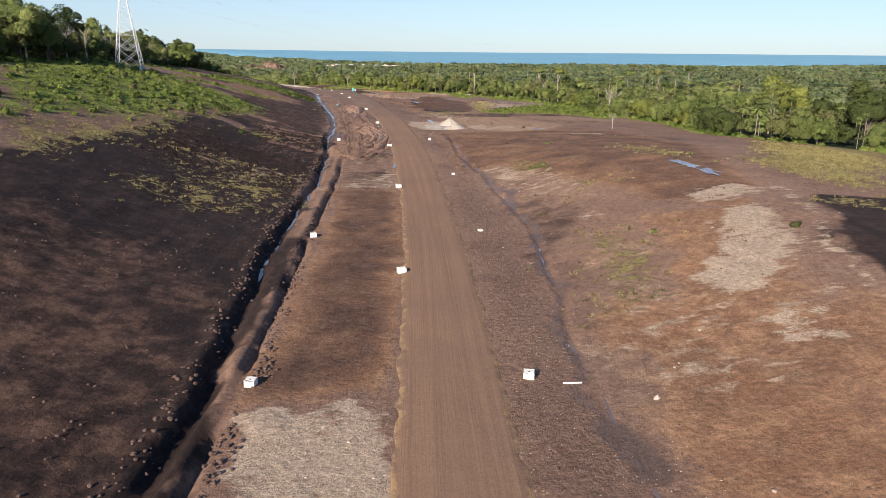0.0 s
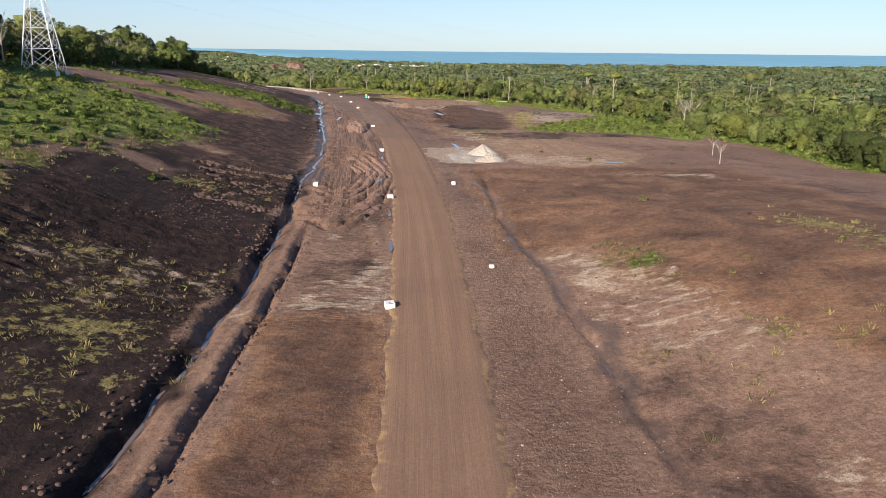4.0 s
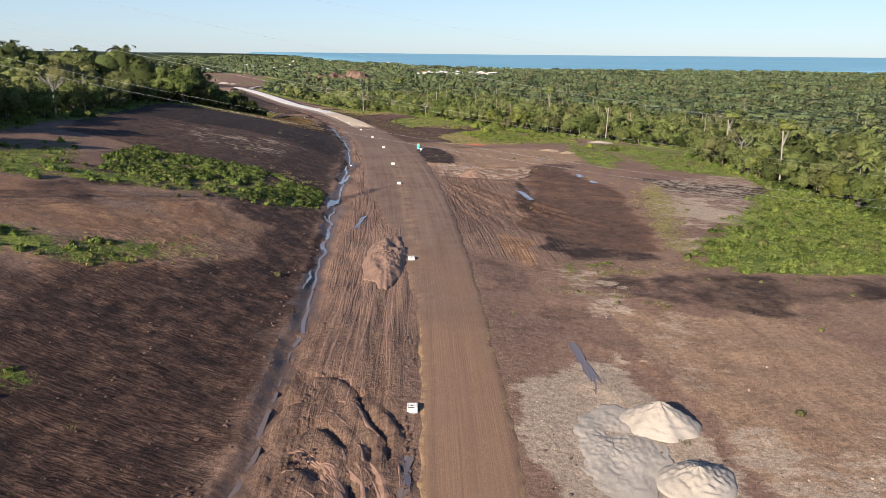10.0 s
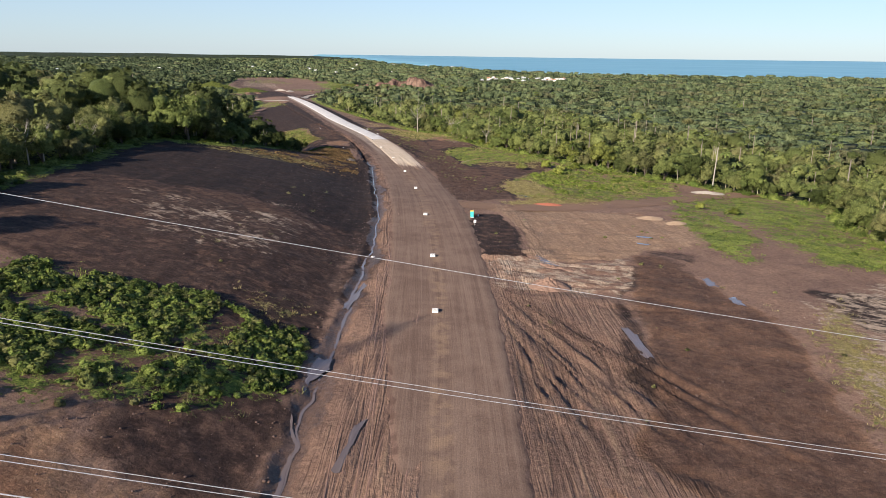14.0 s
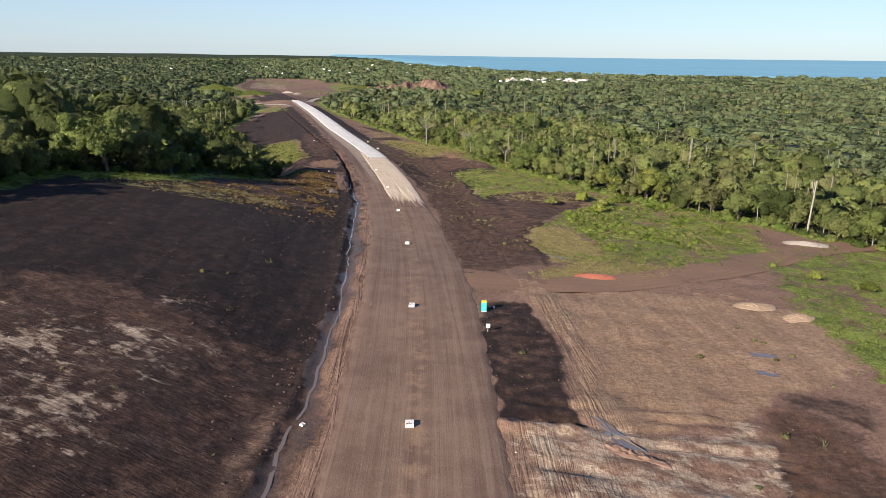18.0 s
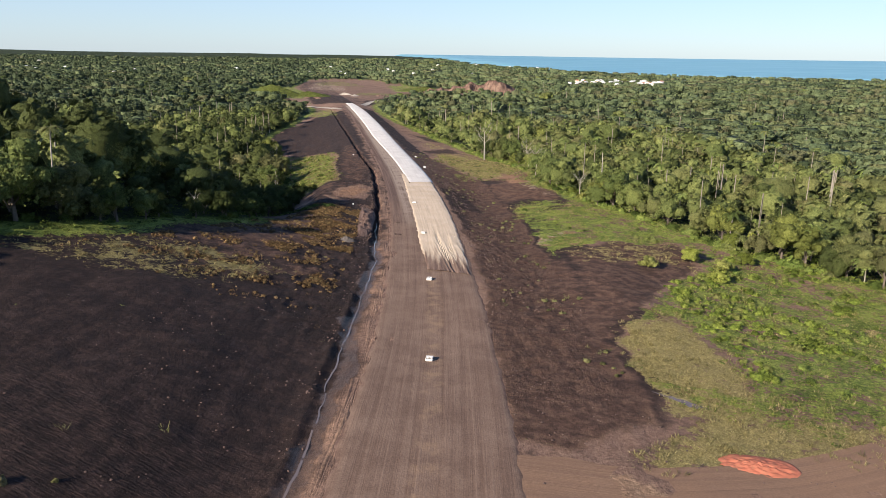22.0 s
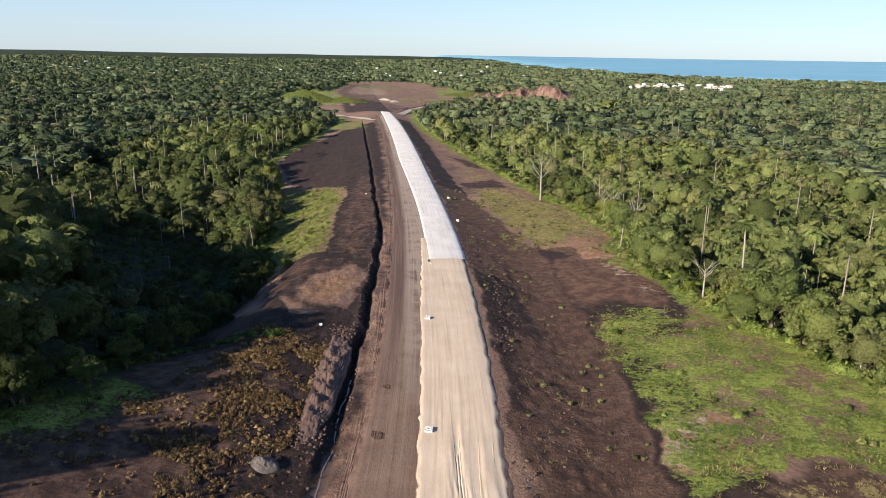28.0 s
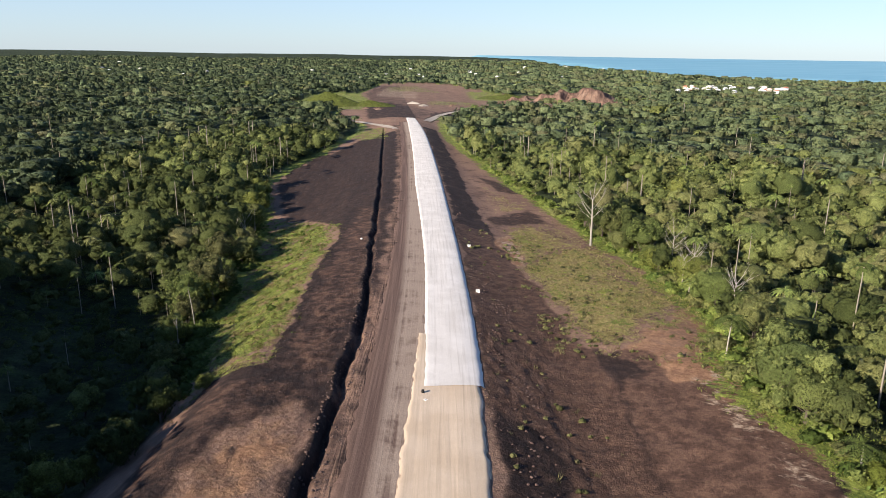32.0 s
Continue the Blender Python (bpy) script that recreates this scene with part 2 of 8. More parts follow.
def soil_material():
    """Raw earth: dark purple mud, tan and pale clay, rust, wet runs, grass, by the zones of the ground."""
    m, nt, b = tree_of("raw_earth")
    n = Net(nt)
    uv = n.uv()
    p = n.geo()
    grass, straw, pale, dark = n.attr("zone_a")
    rust, wet, rut, canopy = n.attr("zone_b")
    tan, comb, clods, _ = n.attr("zone_c")
    big = n.noise(p, 0.035, 5.0, 0.55)
    blot = n.noise(p, 0.11, 6.0, 0.62, 0.5)
    mid = n.noise(p, 0.35, 6.0, 0.62)
    fine = n.noise(p, 3.5, 4.0, 0.65)
    along = n.noise(n.scale(uv, (0.95, 0.045, 1.0)), 1.0, 4.0, 0.55, 1.4)
    drag = n.noise(n.scale(uv, (0.30, 0.035, 1.0)), 1.0, 5.0, 0.6, 1.1)
    tread = n.noise(n.scale(uv, (0.45, 2.3, 1.0)), 1.0, 4.0, 0.6, 0.7)
    col = n.mix(n.step(big, 0.32, 0.68), (0.166, 0.104, 0.084), (0.220, 0.140, 0.109))
    col = n.mix(n.math("MULTIPLY", n.step(blot, 0.50, 0.68), 0.45), col, (0.100, 0.061, 0.051))
    col = n.mix(n.math("MULTIPLY", n.step(mid, 0.54, 0.74), 0.35), col, (0.245, 0.170, 0.130))
    col = n.mix(n.math("MULTIPLY", n.step(drag, 0.52, 0.72), 0.35), col, (0.225, 0.150, 0.113))
    col = n.mix(n.math("MULTIPLY", n.step(along, 0.52, 0.72), rut), col, (0.215, 0.145, 0.107))
    col = n.mix(n.math("MULTIPLY", n.step(along, 0.47, 0.36), n.math("MULTIPLY", rut, 0.6)), col, (0.075, 0.046, 0.038))
    patch = n.math("SUBTRACT", n.math("ADD", n.math("MULTIPLY", blot, 0.6), n.math("MULTIPLY", mid, 0.4)), 0.5)
    tanf = n.step(n.math("ADD", tan, n.math("MULTIPLY", patch, 1.5)), 0.3, 0.6)
    col = n.mix(tanf, col, n.mix(n.step(n.math("ADD", n.math("MULTIPLY", drag, 0.6), n.math("MULTIPLY", mid, 0.4)), 0.4, 0.66), (0.230, 0.149, 0.106), (0.305, 0.208, 0.148)))
    darkf = n.step(n.math("ADD", dark, n.math("MULTIPLY", patch, 1.3)), 0.34, 0.74)
    dcol = n.mix(n.step(n.math("ADD", n.math("MULTIPLY", drag, 0.4), n.math("MULTIPLY", mid, 0.6)), 0.42, 0.68), (0.020, 0.0124, 0.0116), (0.051, 0.0315, 0.0275))
    col = n.mix(darkf, col, dcol)
    rustf = n.step(n.math("ADD", rust, n.math("MULTIPLY", patch, 1.5)), 0.38, 0.78)
    col = n.mix(rustf, col, n.mix(darkf, n.mix(n.step(mid, 0.35, 0.68), (0.185, 0.100, 0.064), (0.285, 0.170, 0.108)), n.mix(n.step(mid, 0.36, 0.66), (0.058, 0.033, 0.026), (0.118, 0.070, 0.053))))
    palef = n.step(n.math("ADD", pale, n.math("ADD", n.math("MULTIPLY", patch, 1.9), n.math("MULTIPLY", n.math("SUBTRACT", n.noise(n.scale(uv, (0.25, 0.5, 1.0)), 1.0, 7.0, 0.68, 0.5), 0.5), 1.7))), 0.38, 0.72)
    col = n.mix(palef, col, n.mix(n.step(fine, 0.3, 0.75), (0.285, 0.218, 0.172), (0.43, 0.345, 0.285)))
    # stones and chips lying about
    chip = n.math("MULTIPLY", n.math("LESS_THAN", n.cells(p, 1.7), 0.09), n.step(mid, 0.5, 0.65))
    col = n.mix(n.math("MULTIPLY", chip, 0.6), col, (0.40, 0.34, 0.29))
    tuft = n.noise(p, 0.9, 6.0, 0.72)
    clump = n.math("MULTIPLY", n.math("SUBTRACT", n.noise(p, 0.17, 5.0, 0.65), 0.5), 1.7)
    strawf = n.step(n.math("ADD", straw, n.math("ADD", clump, n.math("MULTIPLY", n.math("SUBTRACT", tuft, 0.5), 1.9))), 0.5, 0.75)
    col = n.mix(strawf, col, n.mix(n.step(fine, 0.3, 0.75), (0.175, 0.150, 0.058), (0.36, 0.30, 0.140)))
    grassf = n.step(n.math("ADD", grass, n.math("ADD", clump, n.math("MULTIPLY", n.math("SUBTRACT", tuft, 0.5), 1.6))), 0.45, 0.7)
    gcol = n.mix(n.step(n.math("ADD", n.math("MULTIPLY", n.noise(p, 1.3, 5.0, 0.7), 0.5), n.math("MULTIPLY", n.noise(p, 0.12, 5.0, 0.7), 0.5)), 0.40, 0.60), (0.082, 0.118, 0.023), (0.242, 0.286, 0.066))
    col = n.mix(grassf, col, gcol)
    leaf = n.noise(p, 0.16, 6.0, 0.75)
    # near-black floor of the woods: shade under the crowns painted into the ground
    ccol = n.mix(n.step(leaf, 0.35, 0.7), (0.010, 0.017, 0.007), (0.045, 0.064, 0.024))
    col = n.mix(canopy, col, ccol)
    wetf = n.step(n.math("ADD", wet, n.math("MULTIPLY", n.math("SUBTRACT", mid, 0.5), 0.5)), 0.35, 0.6)
    col = n.mix(n.math("MULTIPLY", wetf, 0.7), col, (0.090, 0.060, 0.049))
    bare = n.math("MULTIPLY", n.math("SUBTRACT", 1.0, grassf), n.math("SUBTRACT", 1.0, canopy))
    grain = n.math("ADD", n.math("MULTIPLY", n.noise(p, 1.1, 7.0, 0.78), 0.6), n.math("MULTIPLY", n.noise(p, 5.0, 4.0, 0.75), 0.4))
    col = n.times(col, n.step(grain, 0.36, 0.64, 0.64, 1.40))
    # machine treads pressed into the soft slopes
    col = n.times(col, n.math("ADD", 1.0, n.math("MULTIPLY", n.step(tread, 0.40, 0.62, -0.42, 0.42), n.math("MULTIPLY", comb, bare))))
    rough = n.step(wetf, 0.0, 1.0, 0.95, 0.45)
    clod = n.noise(p, 1.3, 8.0, 0.70)
    h = n.math("MULTIPLY", clod, n.math("ADD", 0.52, n.math("MULTIPLY", clods, 1.2)))
    h = n.math("ADD", h, n.math("MULTIPLY", n.math("MULTIPLY", along, rut), 1.3))
    h = n.math("ADD", h, n.math("MULTIPLY", n.math("MULTIPLY", tread, comb), 0.9))
    h = n.math("ADD", h, n.math("MULTIPLY", n.math("ADD", grassf, strawf), n.math("MULTIPLY", n.noise(p, 4.0, 4.0, 0.7), 0.8)))
    h = n.math("ADD", h, n.math("MULTIPLY", n.math("MULTIPLY", canopy, leaf), 6.0))
    red = nt.nodes.new("ShaderNodeMix")
    red.data_type, red.blend_type = "RGBA", "MULTIPLY"
    red.inputs[0].default_value, red.inputs[7].default_value = 1.0, (0.985, 0.952, 0.852, 1)
    n.put(red.inputs[6], col)
    finish(b, n, red.outputs[2], rough, n.bump(h, 0.9, 0.5), 0.2)
    return m


def road_material():
    """Graded earth road with wheel lines running along it."""
    m, nt, b = tree_of("graded_road_earth")
    n = Net(nt)
    uv, p = n.uv(), n.geo()
    a = n.noise(n.scale(uv, (0.75, 0.012, 1.0)), 1.0, 5.0, 0.6, 0.9)
    c = n.noise(n.scale(uv, (4.0, 0.06, 1.0)), 1.0, 3.0, 0.6, 0.6)
    big = n.noise(p, 0.05, 5.0, 0.6)
    mid = n.noise(p, 0.3, 6.0, 0.65)
    fine = n.noise(p, 4.0, 5.0, 0.7)
    col = n.mix(n.step(big, 0.35, 0.7), (0.232, 0.141, 0.090), (0.200, 0.124, 0.084))
    col = n.mix(n.math("MULTIPLY", n.step(a, 0.38, 0.66), 0.55), col, (0.165, 0.102, 0.071))
    col = n.mix(n.math("MULTIPLY", n.step(c, 0.52, 0.8), 0.22), col, (0.29, 0.190, 0.128))
    col = n.mix(n.math("MULTIPLY", n.step(mid, 0.52, 0.75), 0.25), col, (0.265, 0.180, 0.125))
    sep = nt.nodes.new("ShaderNodeSeparateXYZ")
    n.put(sep.inputs[0], uv)
    later = n.step(n.math("ADD", sep.outputs[1], n.math("MULTIPLY", n.math("SUBTRACT", n.noise(p, 0.04, 4.0, 0.6), 0.5), 160.0)), 300.0, 400.0)
    mud = n.math("ADD", n.math("MULTIPLY", a, 0.45), n.math("ADD", n.math("MULTIPLY", n.noise(p, 0.10, 6.0, 0.65), 0.35), n.math("MULTIPLY", mid, 0.20)))
    muddy = n.mix(n.step(mud, 0.38, 0.62), (0.128, 0.083, 0.063), (0.212, 0.145, 0.108))
    middle = n.step(n.math("ABSOLUTE", n.math("ADD", sep.outputs[0], n.math("MULTIPLY", n.math("SUBTRACT", n.noise(p, 0.08, 4.0, 0.6), 0.5), 4.0))), 2.6, 0.8)
    muddy = n.mix(n.math("MULTIPLY", n.math("MULTIPLY", middle, n.step(mid, 0.44, 0.62)), 0.6), muddy, (0.275, 0.182, 0.114))
    last = n.step(n.math("ADD", sep.outputs[1], n.math("MULTIPLY", n.math("SUBTRACT", n.noise(p, 0.04, 4.0, 0.6), 0.5), 120.0)), 690.0, 780.0)
    muddy = n.mix(last, muddy, n.mix(n.step(a, 0.38, 0.68), (0.092, 0.058, 0.048), (0.175, 0.116, 0.090)))
    muddy = n.mix(n.math("MULTIPLY", n.step(c, 0.55, 0.75), 0.28), muddy, (0.22, 0.15, 0.112))
    side = n.math("MULTIPLY", n.step(sep.outputs[0], -9.5, -6.5), n.step(n.math("ADD", n.noise(p, 0.14, 6.0, 0.7), n.math("MULTIPLY", a, 0.8)), 0.56, 0.92))
    muddy = n.mix(n.math("MULTIPLY", n.math("MULTIPLY", last, side), 0.9), muddy, (0.335, 0.262, 0.205))
    col = n.mix(n.math("MULTIPLY", later, 0.9), col, muddy)
    at = nt.nodes.new("ShaderNodeAttribute")
    at.attribute_name = "inner"
    ragged = n.step(n.math("ADD", at.outputs["Fac"], n.math("MULTIPLY", n.math("SUBTRACT", n.noise(n.scale(uv, (0.9, 0.10, 1.0)), 1.0, 5.0, 0.7), 0.5), 1.5)), 0.2, 0.6)
    verge = n.mix(n.step(mid, 0.42, 0.62), (0.105, 0.064, 0.050), (0.175, 0.112, 0.086))
    verge = n.mix(later, n.mix(n.step(n.noise(p, 0.6, 5.0, 0.7), 0.4, 0.6), (0.17, 0.108, 0.072), (0.31, 0.20, 0.105)), verge)
    col = n.mix(ragged, verge, col)
    col = n.times(col, n.step(fine, 0.3, 0.7, 0.86, 1.14))
    h = n.math("ADD", n.math("MULTIPLY", a, 0.5), n.math("ADD", n.math("MULTIPLY", c, 0.35), n.math("MULTIPLY", n.noise(p, 1.5, 7.0, 0.7), n.math("ADD", 0.25, n.math("MULTIPLY", later, 0.5)))))
    finish(b, n, col, 0.95, n.bump(h, 0.6, 0.16), 0.15)
    return m


def gravel_material(name, light, dark_c, lines, fade=None):
    m, nt, b = tree_of(name)
    n = Net(nt)
    uv, p = n.uv(), n.geo()
    a = n.noise(n.scale(uv, (1.3, 0.03, 1.0)), 1.0, 4.0, 0.6, 0.3)
    big = n.noise(p, 0.12, 5.0, 0.65)
    fine = n.noise(p, 6.0, 4.0, 0.75)
    col = n.mix(n.step(big, 0.3, 0.72), light, dark_c)
    col = n.mix(n.math("MULTIPLY", n.step(a, 0.45, 0.75), lines), col, (0.24, 0.19, 0.145))
    col = n.times(col, n.step(fine, 0.2, 0.8, 0.82, 1.12))
    if fade:
        sep = nt.nodes.new("ShaderNodeSeparateXYZ")
        n.put(sep.inputs[0], uv)
        f = n.step(n.math("ADD", sep.outputs[1], n.math("MULTIPLY", n.math("SUBTRACT", n.noise(n.scale(uv, (0.9, 0.05, 1.0)), 1.0, 4.0, 0.65), 0.5), 46.0)), *fade)
        at = nt.nodes.new("ShaderNodeAttribute")
        at.attribute_name = "inner"
        f = n.math("MULTIPLY", f, n.step(n.math("ADD", at.outputs["Fac"], n.math("MULTIPLY", n.math("SUBTRACT", n.noise(n.scale(uv, (1.2, 0.25, 1.0)), 1.0, 5.0, 0.7), 0.5), 1.6)), 0.05, 0.4))
        col = n.mix(f, n.mix(n.step(a, 0.36, 0.66), (0.125, 0.078, 0.060), (0.225, 0.150, 0.110)), col)
    h = n.math("ADD", n.math("MULTIPLY", a, 0.5 * lines), n.math("MULTIPLY", fine, 0.35))
    finish(b, n, col, 0.95, n.bump(h, 0.6, 0.15), 0.2)
    return m


def water_material(name, colour, rough=0.06):
    m, nt, b = tree_of(name)
    n = Net(nt)
    w = n.noise(n.geo(), 1.2, 3.0, 0.6)
    finish(b, n, colour, rough, n.bump(w, 0.03, 0.1), 0.6)
    return m


def sea_material():
    m, nt, b = tree_of("sea_water")
    n = Net(nt)
    p = n.geo()
    band = n.noise(n.scale(p, (0.0006, 0.004, 1.0)), 1.0, 4.0, 0.6, 0.5)
    col = n.mix(n.step(band, 0.4, 0.7), (0.14, 0.32, 0.42), (0.22, 0.41, 0.50))
    finish(b, n, col, 0.55, n.bump(n.noise(p, 0.1, 4.0, 0.6), 0.5, 1.0), 0.3)
    return m


def leaf_material(name, lo, hi, random_by_object=True, trans=0.08, lace=2.6, cover=0.45, relief=0.5):
    """Foliage: clumps broken into leaves by a lacy cut-out, tinted plant by plant."""
    m, nt, b = tree_of(name)
    n = Net(nt)
    p = n.geo()
    isl = n.math("ADD", 0.08, n.math("MULTIPLY", n.island(), 0.74))
    col = n.mix(isl, lo, hi)
    if random_by_object:
        r = n.random()
    else:
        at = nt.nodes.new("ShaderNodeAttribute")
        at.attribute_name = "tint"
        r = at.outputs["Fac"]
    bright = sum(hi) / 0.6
    # darkest tint; also carries the painted shade of the woods left of the road
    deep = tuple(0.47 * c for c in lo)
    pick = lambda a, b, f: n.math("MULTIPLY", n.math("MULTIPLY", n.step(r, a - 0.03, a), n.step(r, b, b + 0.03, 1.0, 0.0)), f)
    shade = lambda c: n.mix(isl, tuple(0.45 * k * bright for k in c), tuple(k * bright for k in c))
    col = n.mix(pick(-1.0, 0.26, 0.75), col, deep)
    col = n.mix(pick(0.50, 0.60, 0.45), col, shade((0.215, 0.200, 0.085)))
    col = n.mix(pick(0.68, 0.72, 0.5), col, shade((0.195, 0.150, 0.090)))
    col = n.mix(pick(0.90, 2.0, 0.7), col, shade((0.265, 0.285, 0.065)))
    leaf = n.noise(p, lace, 4.0, 0.65)
    col = n.times(col, n.step(n.noise(p, lace * 0.55, 6.0, 0.75), 0.36, 0.64, 0.66, 1.36))
    finish(b, n, col, 0.75, n.bump(n.noise(p, lace * 0.8, 4.0, 0.7), 1.0, relief), 0.1)
    t = nt.nodes.new("ShaderNodeBsdfTranslucent")
    n.put(t.inputs[0], col)
    mix = nt.nodes.new("ShaderNodeMixShader")
    mix.inputs[0].default_value = trans
    nt.links.new(b.outputs[0], mix.inputs[1])
    nt.links.new(t.outputs[0], mix.inputs[2])
    hole = nt.nodes.new("ShaderNodeBsdfTransparent")
    cut = nt.nodes.new("ShaderNodeMixShader")
    n.put(cut.inputs[0], n.math("GREATER_THAN", leaf, cover))
    nt.links.new(hole.outputs[0], cut.inputs[1])
    nt.links.new(mix.outputs[0], cut.inputs[2])
    nt.links.new(cut.outputs[0], nt.nodes["Material Output"].inputs[0])
    return m


def plain(name, colour, rough=0.7, metal=0.0, grain=4.0, wear=0.2, second=None):
    m, nt, b = tree_of(name)
    n = Net(nt)
    p = n.geo()
    f = n.noise(p, grain, 5.0, 0.65)
    col = n.mix(n.math("MULTIPLY", n.step(f, 0.4, 0.75), wear), colour, second or tuple(c * 0.55 for c in colour))
    b.inputs["Metallic"].default_value = metal
    finish(b, n, col, rough, n.bump(n.noise(p, grain * 6, 3.0, 0.6), 0.25, 0.02), 0.4)
    return m


def soil_streaks(name):
    """Cut earth with tan, red and dark runs down its face."""
    m, nt, b = tree_of(name)
    n = Net(nt)
    p = n.geo()
    run = n.noise(n.scale(p, (0.16, 0.03, 0.05)), 1.0, 5.0, 0.65, 0.6)
    col = n.mix(n.step(run, 0.42, 0.6), (0.10, 0.062, 0.050), (0.23, 0.145, 0.105))
    col = n.mix(n.math("MULTIPLY", n.step(n.noise(p, 0.05, 4.0, 0.6), 0.5, 0.7), 0.5), col, (0.30, 0.215, 0.16))
    finish(b, n, col, 0.95, n.bump(run, 1.0, 1.5), 0.1)
    return m


M_SOIL, M_ROAD = soil_material(), road_material()
M_TAN = gravel_material("tan_sand", (0.47, 0.37, 0.26), (0.55, 0.45, 0.33), 0.3)
M_TAN_BASE = gravel_material("tan_sand_base", (0.54, 0.42, 0.30), (0.62, 0.50, 0.375), 0.45, (668.0, 684.0))
M_WHITE = gravel_material("crushed_limestone", (0.62, 0.58, 0.53), (0.73, 0.69, 0.64), 0.3)
M_HEAP = gravel_material("pale_aggregate", (0.33, 0.285, 0.235), (0.43, 0.375, 0.315), 0.0)
M_DIRT = plain("loose_dirt", (0.200, 0.122, 0.088), 0.95, 0, 1.2, 0.8, (0.275, 0.178, 0.128))
M_WATER = water_material("muddy_water", (0.15, 0.115, 0.10), 0.08)
M_SEA = sea_material()
M_LEAF = leaf_material("broad_leaves", (0.082, 0.107, 0.034), (0.214, 0.240, 0.076), True, 0.08, 3.6)
# darker leaves: ordinary variety, and painted shade for trees left of the road
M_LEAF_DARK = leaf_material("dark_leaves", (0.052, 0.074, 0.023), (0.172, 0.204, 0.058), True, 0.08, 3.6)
M_LEAF_FAR = leaf_material("forest_leaves", (0.082, 0.107, 0.034), (0.214, 0.238, 0.078), False, 0.06, 3.0, 0.44, 0.6)
# far leaves bluer and darker, distance haze mixed into their colour
M_LEAF_HAZY = leaf_material("hazy_forest_leaves", (0.064, 0.092, 0.046), (0.166, 0.196, 0.090), False, 0.05, 0.8, 0.42, 1.6)
M_PALM_FAR = leaf_material("forest_palm_fronds", (0.070, 0.100, 0.026), (0.195, 0.232, 0.066), False, 0.1, 3.0, 0.22, 0.1)
M_PALM = leaf_material("palm_fronds", (0.075, 0.108, 0.028), (0.215, 0.255, 0.072), True, 0.1, 4.0, 0.25, 0.1)
M_BUSH = leaf_material("bright_shrub_leaves", (0.100, 0.145, 0.022), (0.275, 0.320, 0.068), False, 0.15, 3.2, 0.4)
M_STRAW = leaf_material("dry_grass_blades", (0.205, 0.175, 0.067), (0.410, 0.339, 0.158), False, 0.12, 4.0, 0.2)
M_BAMBOO = leaf_material("bamboo_leaves", (0.114, 0.142, 0.038), (0.227, 0.243, 0.081))
M_BUSH_DARK = leaf_material("hedge_leaves", (0.070, 0.112, 0.024), (0.230, 0.270, 0.066), False, 0.12, 2.6, 0.43)
M_BARK = plain("grey_bark", (0.13, 0.105, 0.085), 0.9, 0, 6, 0.6)
M_BARK_FAR = plain("weathered_bark", (0.27, 0.235, 0.19), 0.9, 0, 5, 0.5)
M_BARK_PALE = plain("pale_bark", (0.33, 0.30, 0.255), 0.9, 0, 5, 0.5)


# ---- building tools ----
def mesh_of(name, verts, faces, mats, mat_index=None, smooth_shade=False):
    """A mesh from arrays; faces: one array (n, 3) or (n, 4)."""
    me = bpy.data.meshes.new(name)
    verts, faces = np.asarray(verts, np.float32), np.asarray(faces, np.int32)
    k = faces.shape[1]
    me.vertices.add(len(verts))
    me.vertices.foreach_set("co", verts.ravel())
    me.loops.add(faces.size)
    me.loops.foreach_set("vertex_index", faces.ravel())
    me.polygons.add(len(faces))
    me.polygons.foreach_set("loop_start", np.arange(0, faces.size, k, dtype=np.int32))
    me.polygons.foreach_set("loop_total", np.full(len(faces), k, np.int32))
    for m in mats if isinstance(mats, (list, tuple)) else [mats]:
        me.materials.append(m)
    if mat_index is not None:
        me.polygons.foreach_set("material_index", np.asarray(mat_index, np.int32))
    me.polygons.foreach_set("use_smooth", np.full(len(faces), smooth_shade))
    me.update(calc_edges=True)
    return me


def part(name, data, material, parent, label=""):
    """One mesh object under a thing or a part, from a bmesh or a mesh."""
    if isinstance(data, bmesh.types.BMesh):
        me = bpy.data.meshes.new(name)
        data.to_mesh(me)
        data.free()
        me.materials.append(material)
        data = me
    ob = new(name, data)
    ob.parent = parent
    return tagged(ob, label)


def empty(name, x, y, z, turn=0.0, size=1.0):
    ob = new(name)
    ob.matrix_basis = pose(x, y, z, 0, 0, turn) @ Matrix.Diagonal((size, size, size, 1))
    return ob


def grid_faces(nu, nv):
    i = np.arange(nu - 1)[None, :] + np.arange(nv - 1)[:, None] * nu
    return np.stack([i, i + 1, i + 1 + nu, i + nu], -1).reshape(-1, 4)


def put_uv(me, uv):
    lay = me.uv_layers.new(name="UVMap")
    idx = np.empty(len(me.loops), np.int32)
    me.loops.foreach_get("vertex_index", idx)
    lay.data.foreach_set("uv", np.asarray(uv, np.float32)[idx].ravel())


# ---- zones of the ground ----
def inside(px, py, poly):
    """Signed distance to a closed outline, positive inside."""
    px, py = np.asarray(px, float), np.asarray(py, float)
    d = np.full(px.shape, 1e9)
    odd = np.zeros(px.shape, bool)
    n = len(poly)
    for k in range(n):
        (ax, ay), (bx, by) = poly[k], poly[(k + 1) % n]
        ex, ey = bx - ax, by - ay
        t = np.clip(((px - ax) * ex + (py - ay) * ey) / (ex * ex + ey * ey + 1e-9), 0, 1)
        d = np.minimum(d, np.hypot(px - ax - t * ex, py - ay - t * ey))
        if ay != by:
            odd ^= ((ay > py) != (by > py)) & (px < (bx - ax) * (py - ay) / (by - ay) + ax)
    return np.where(odd, d, -d)


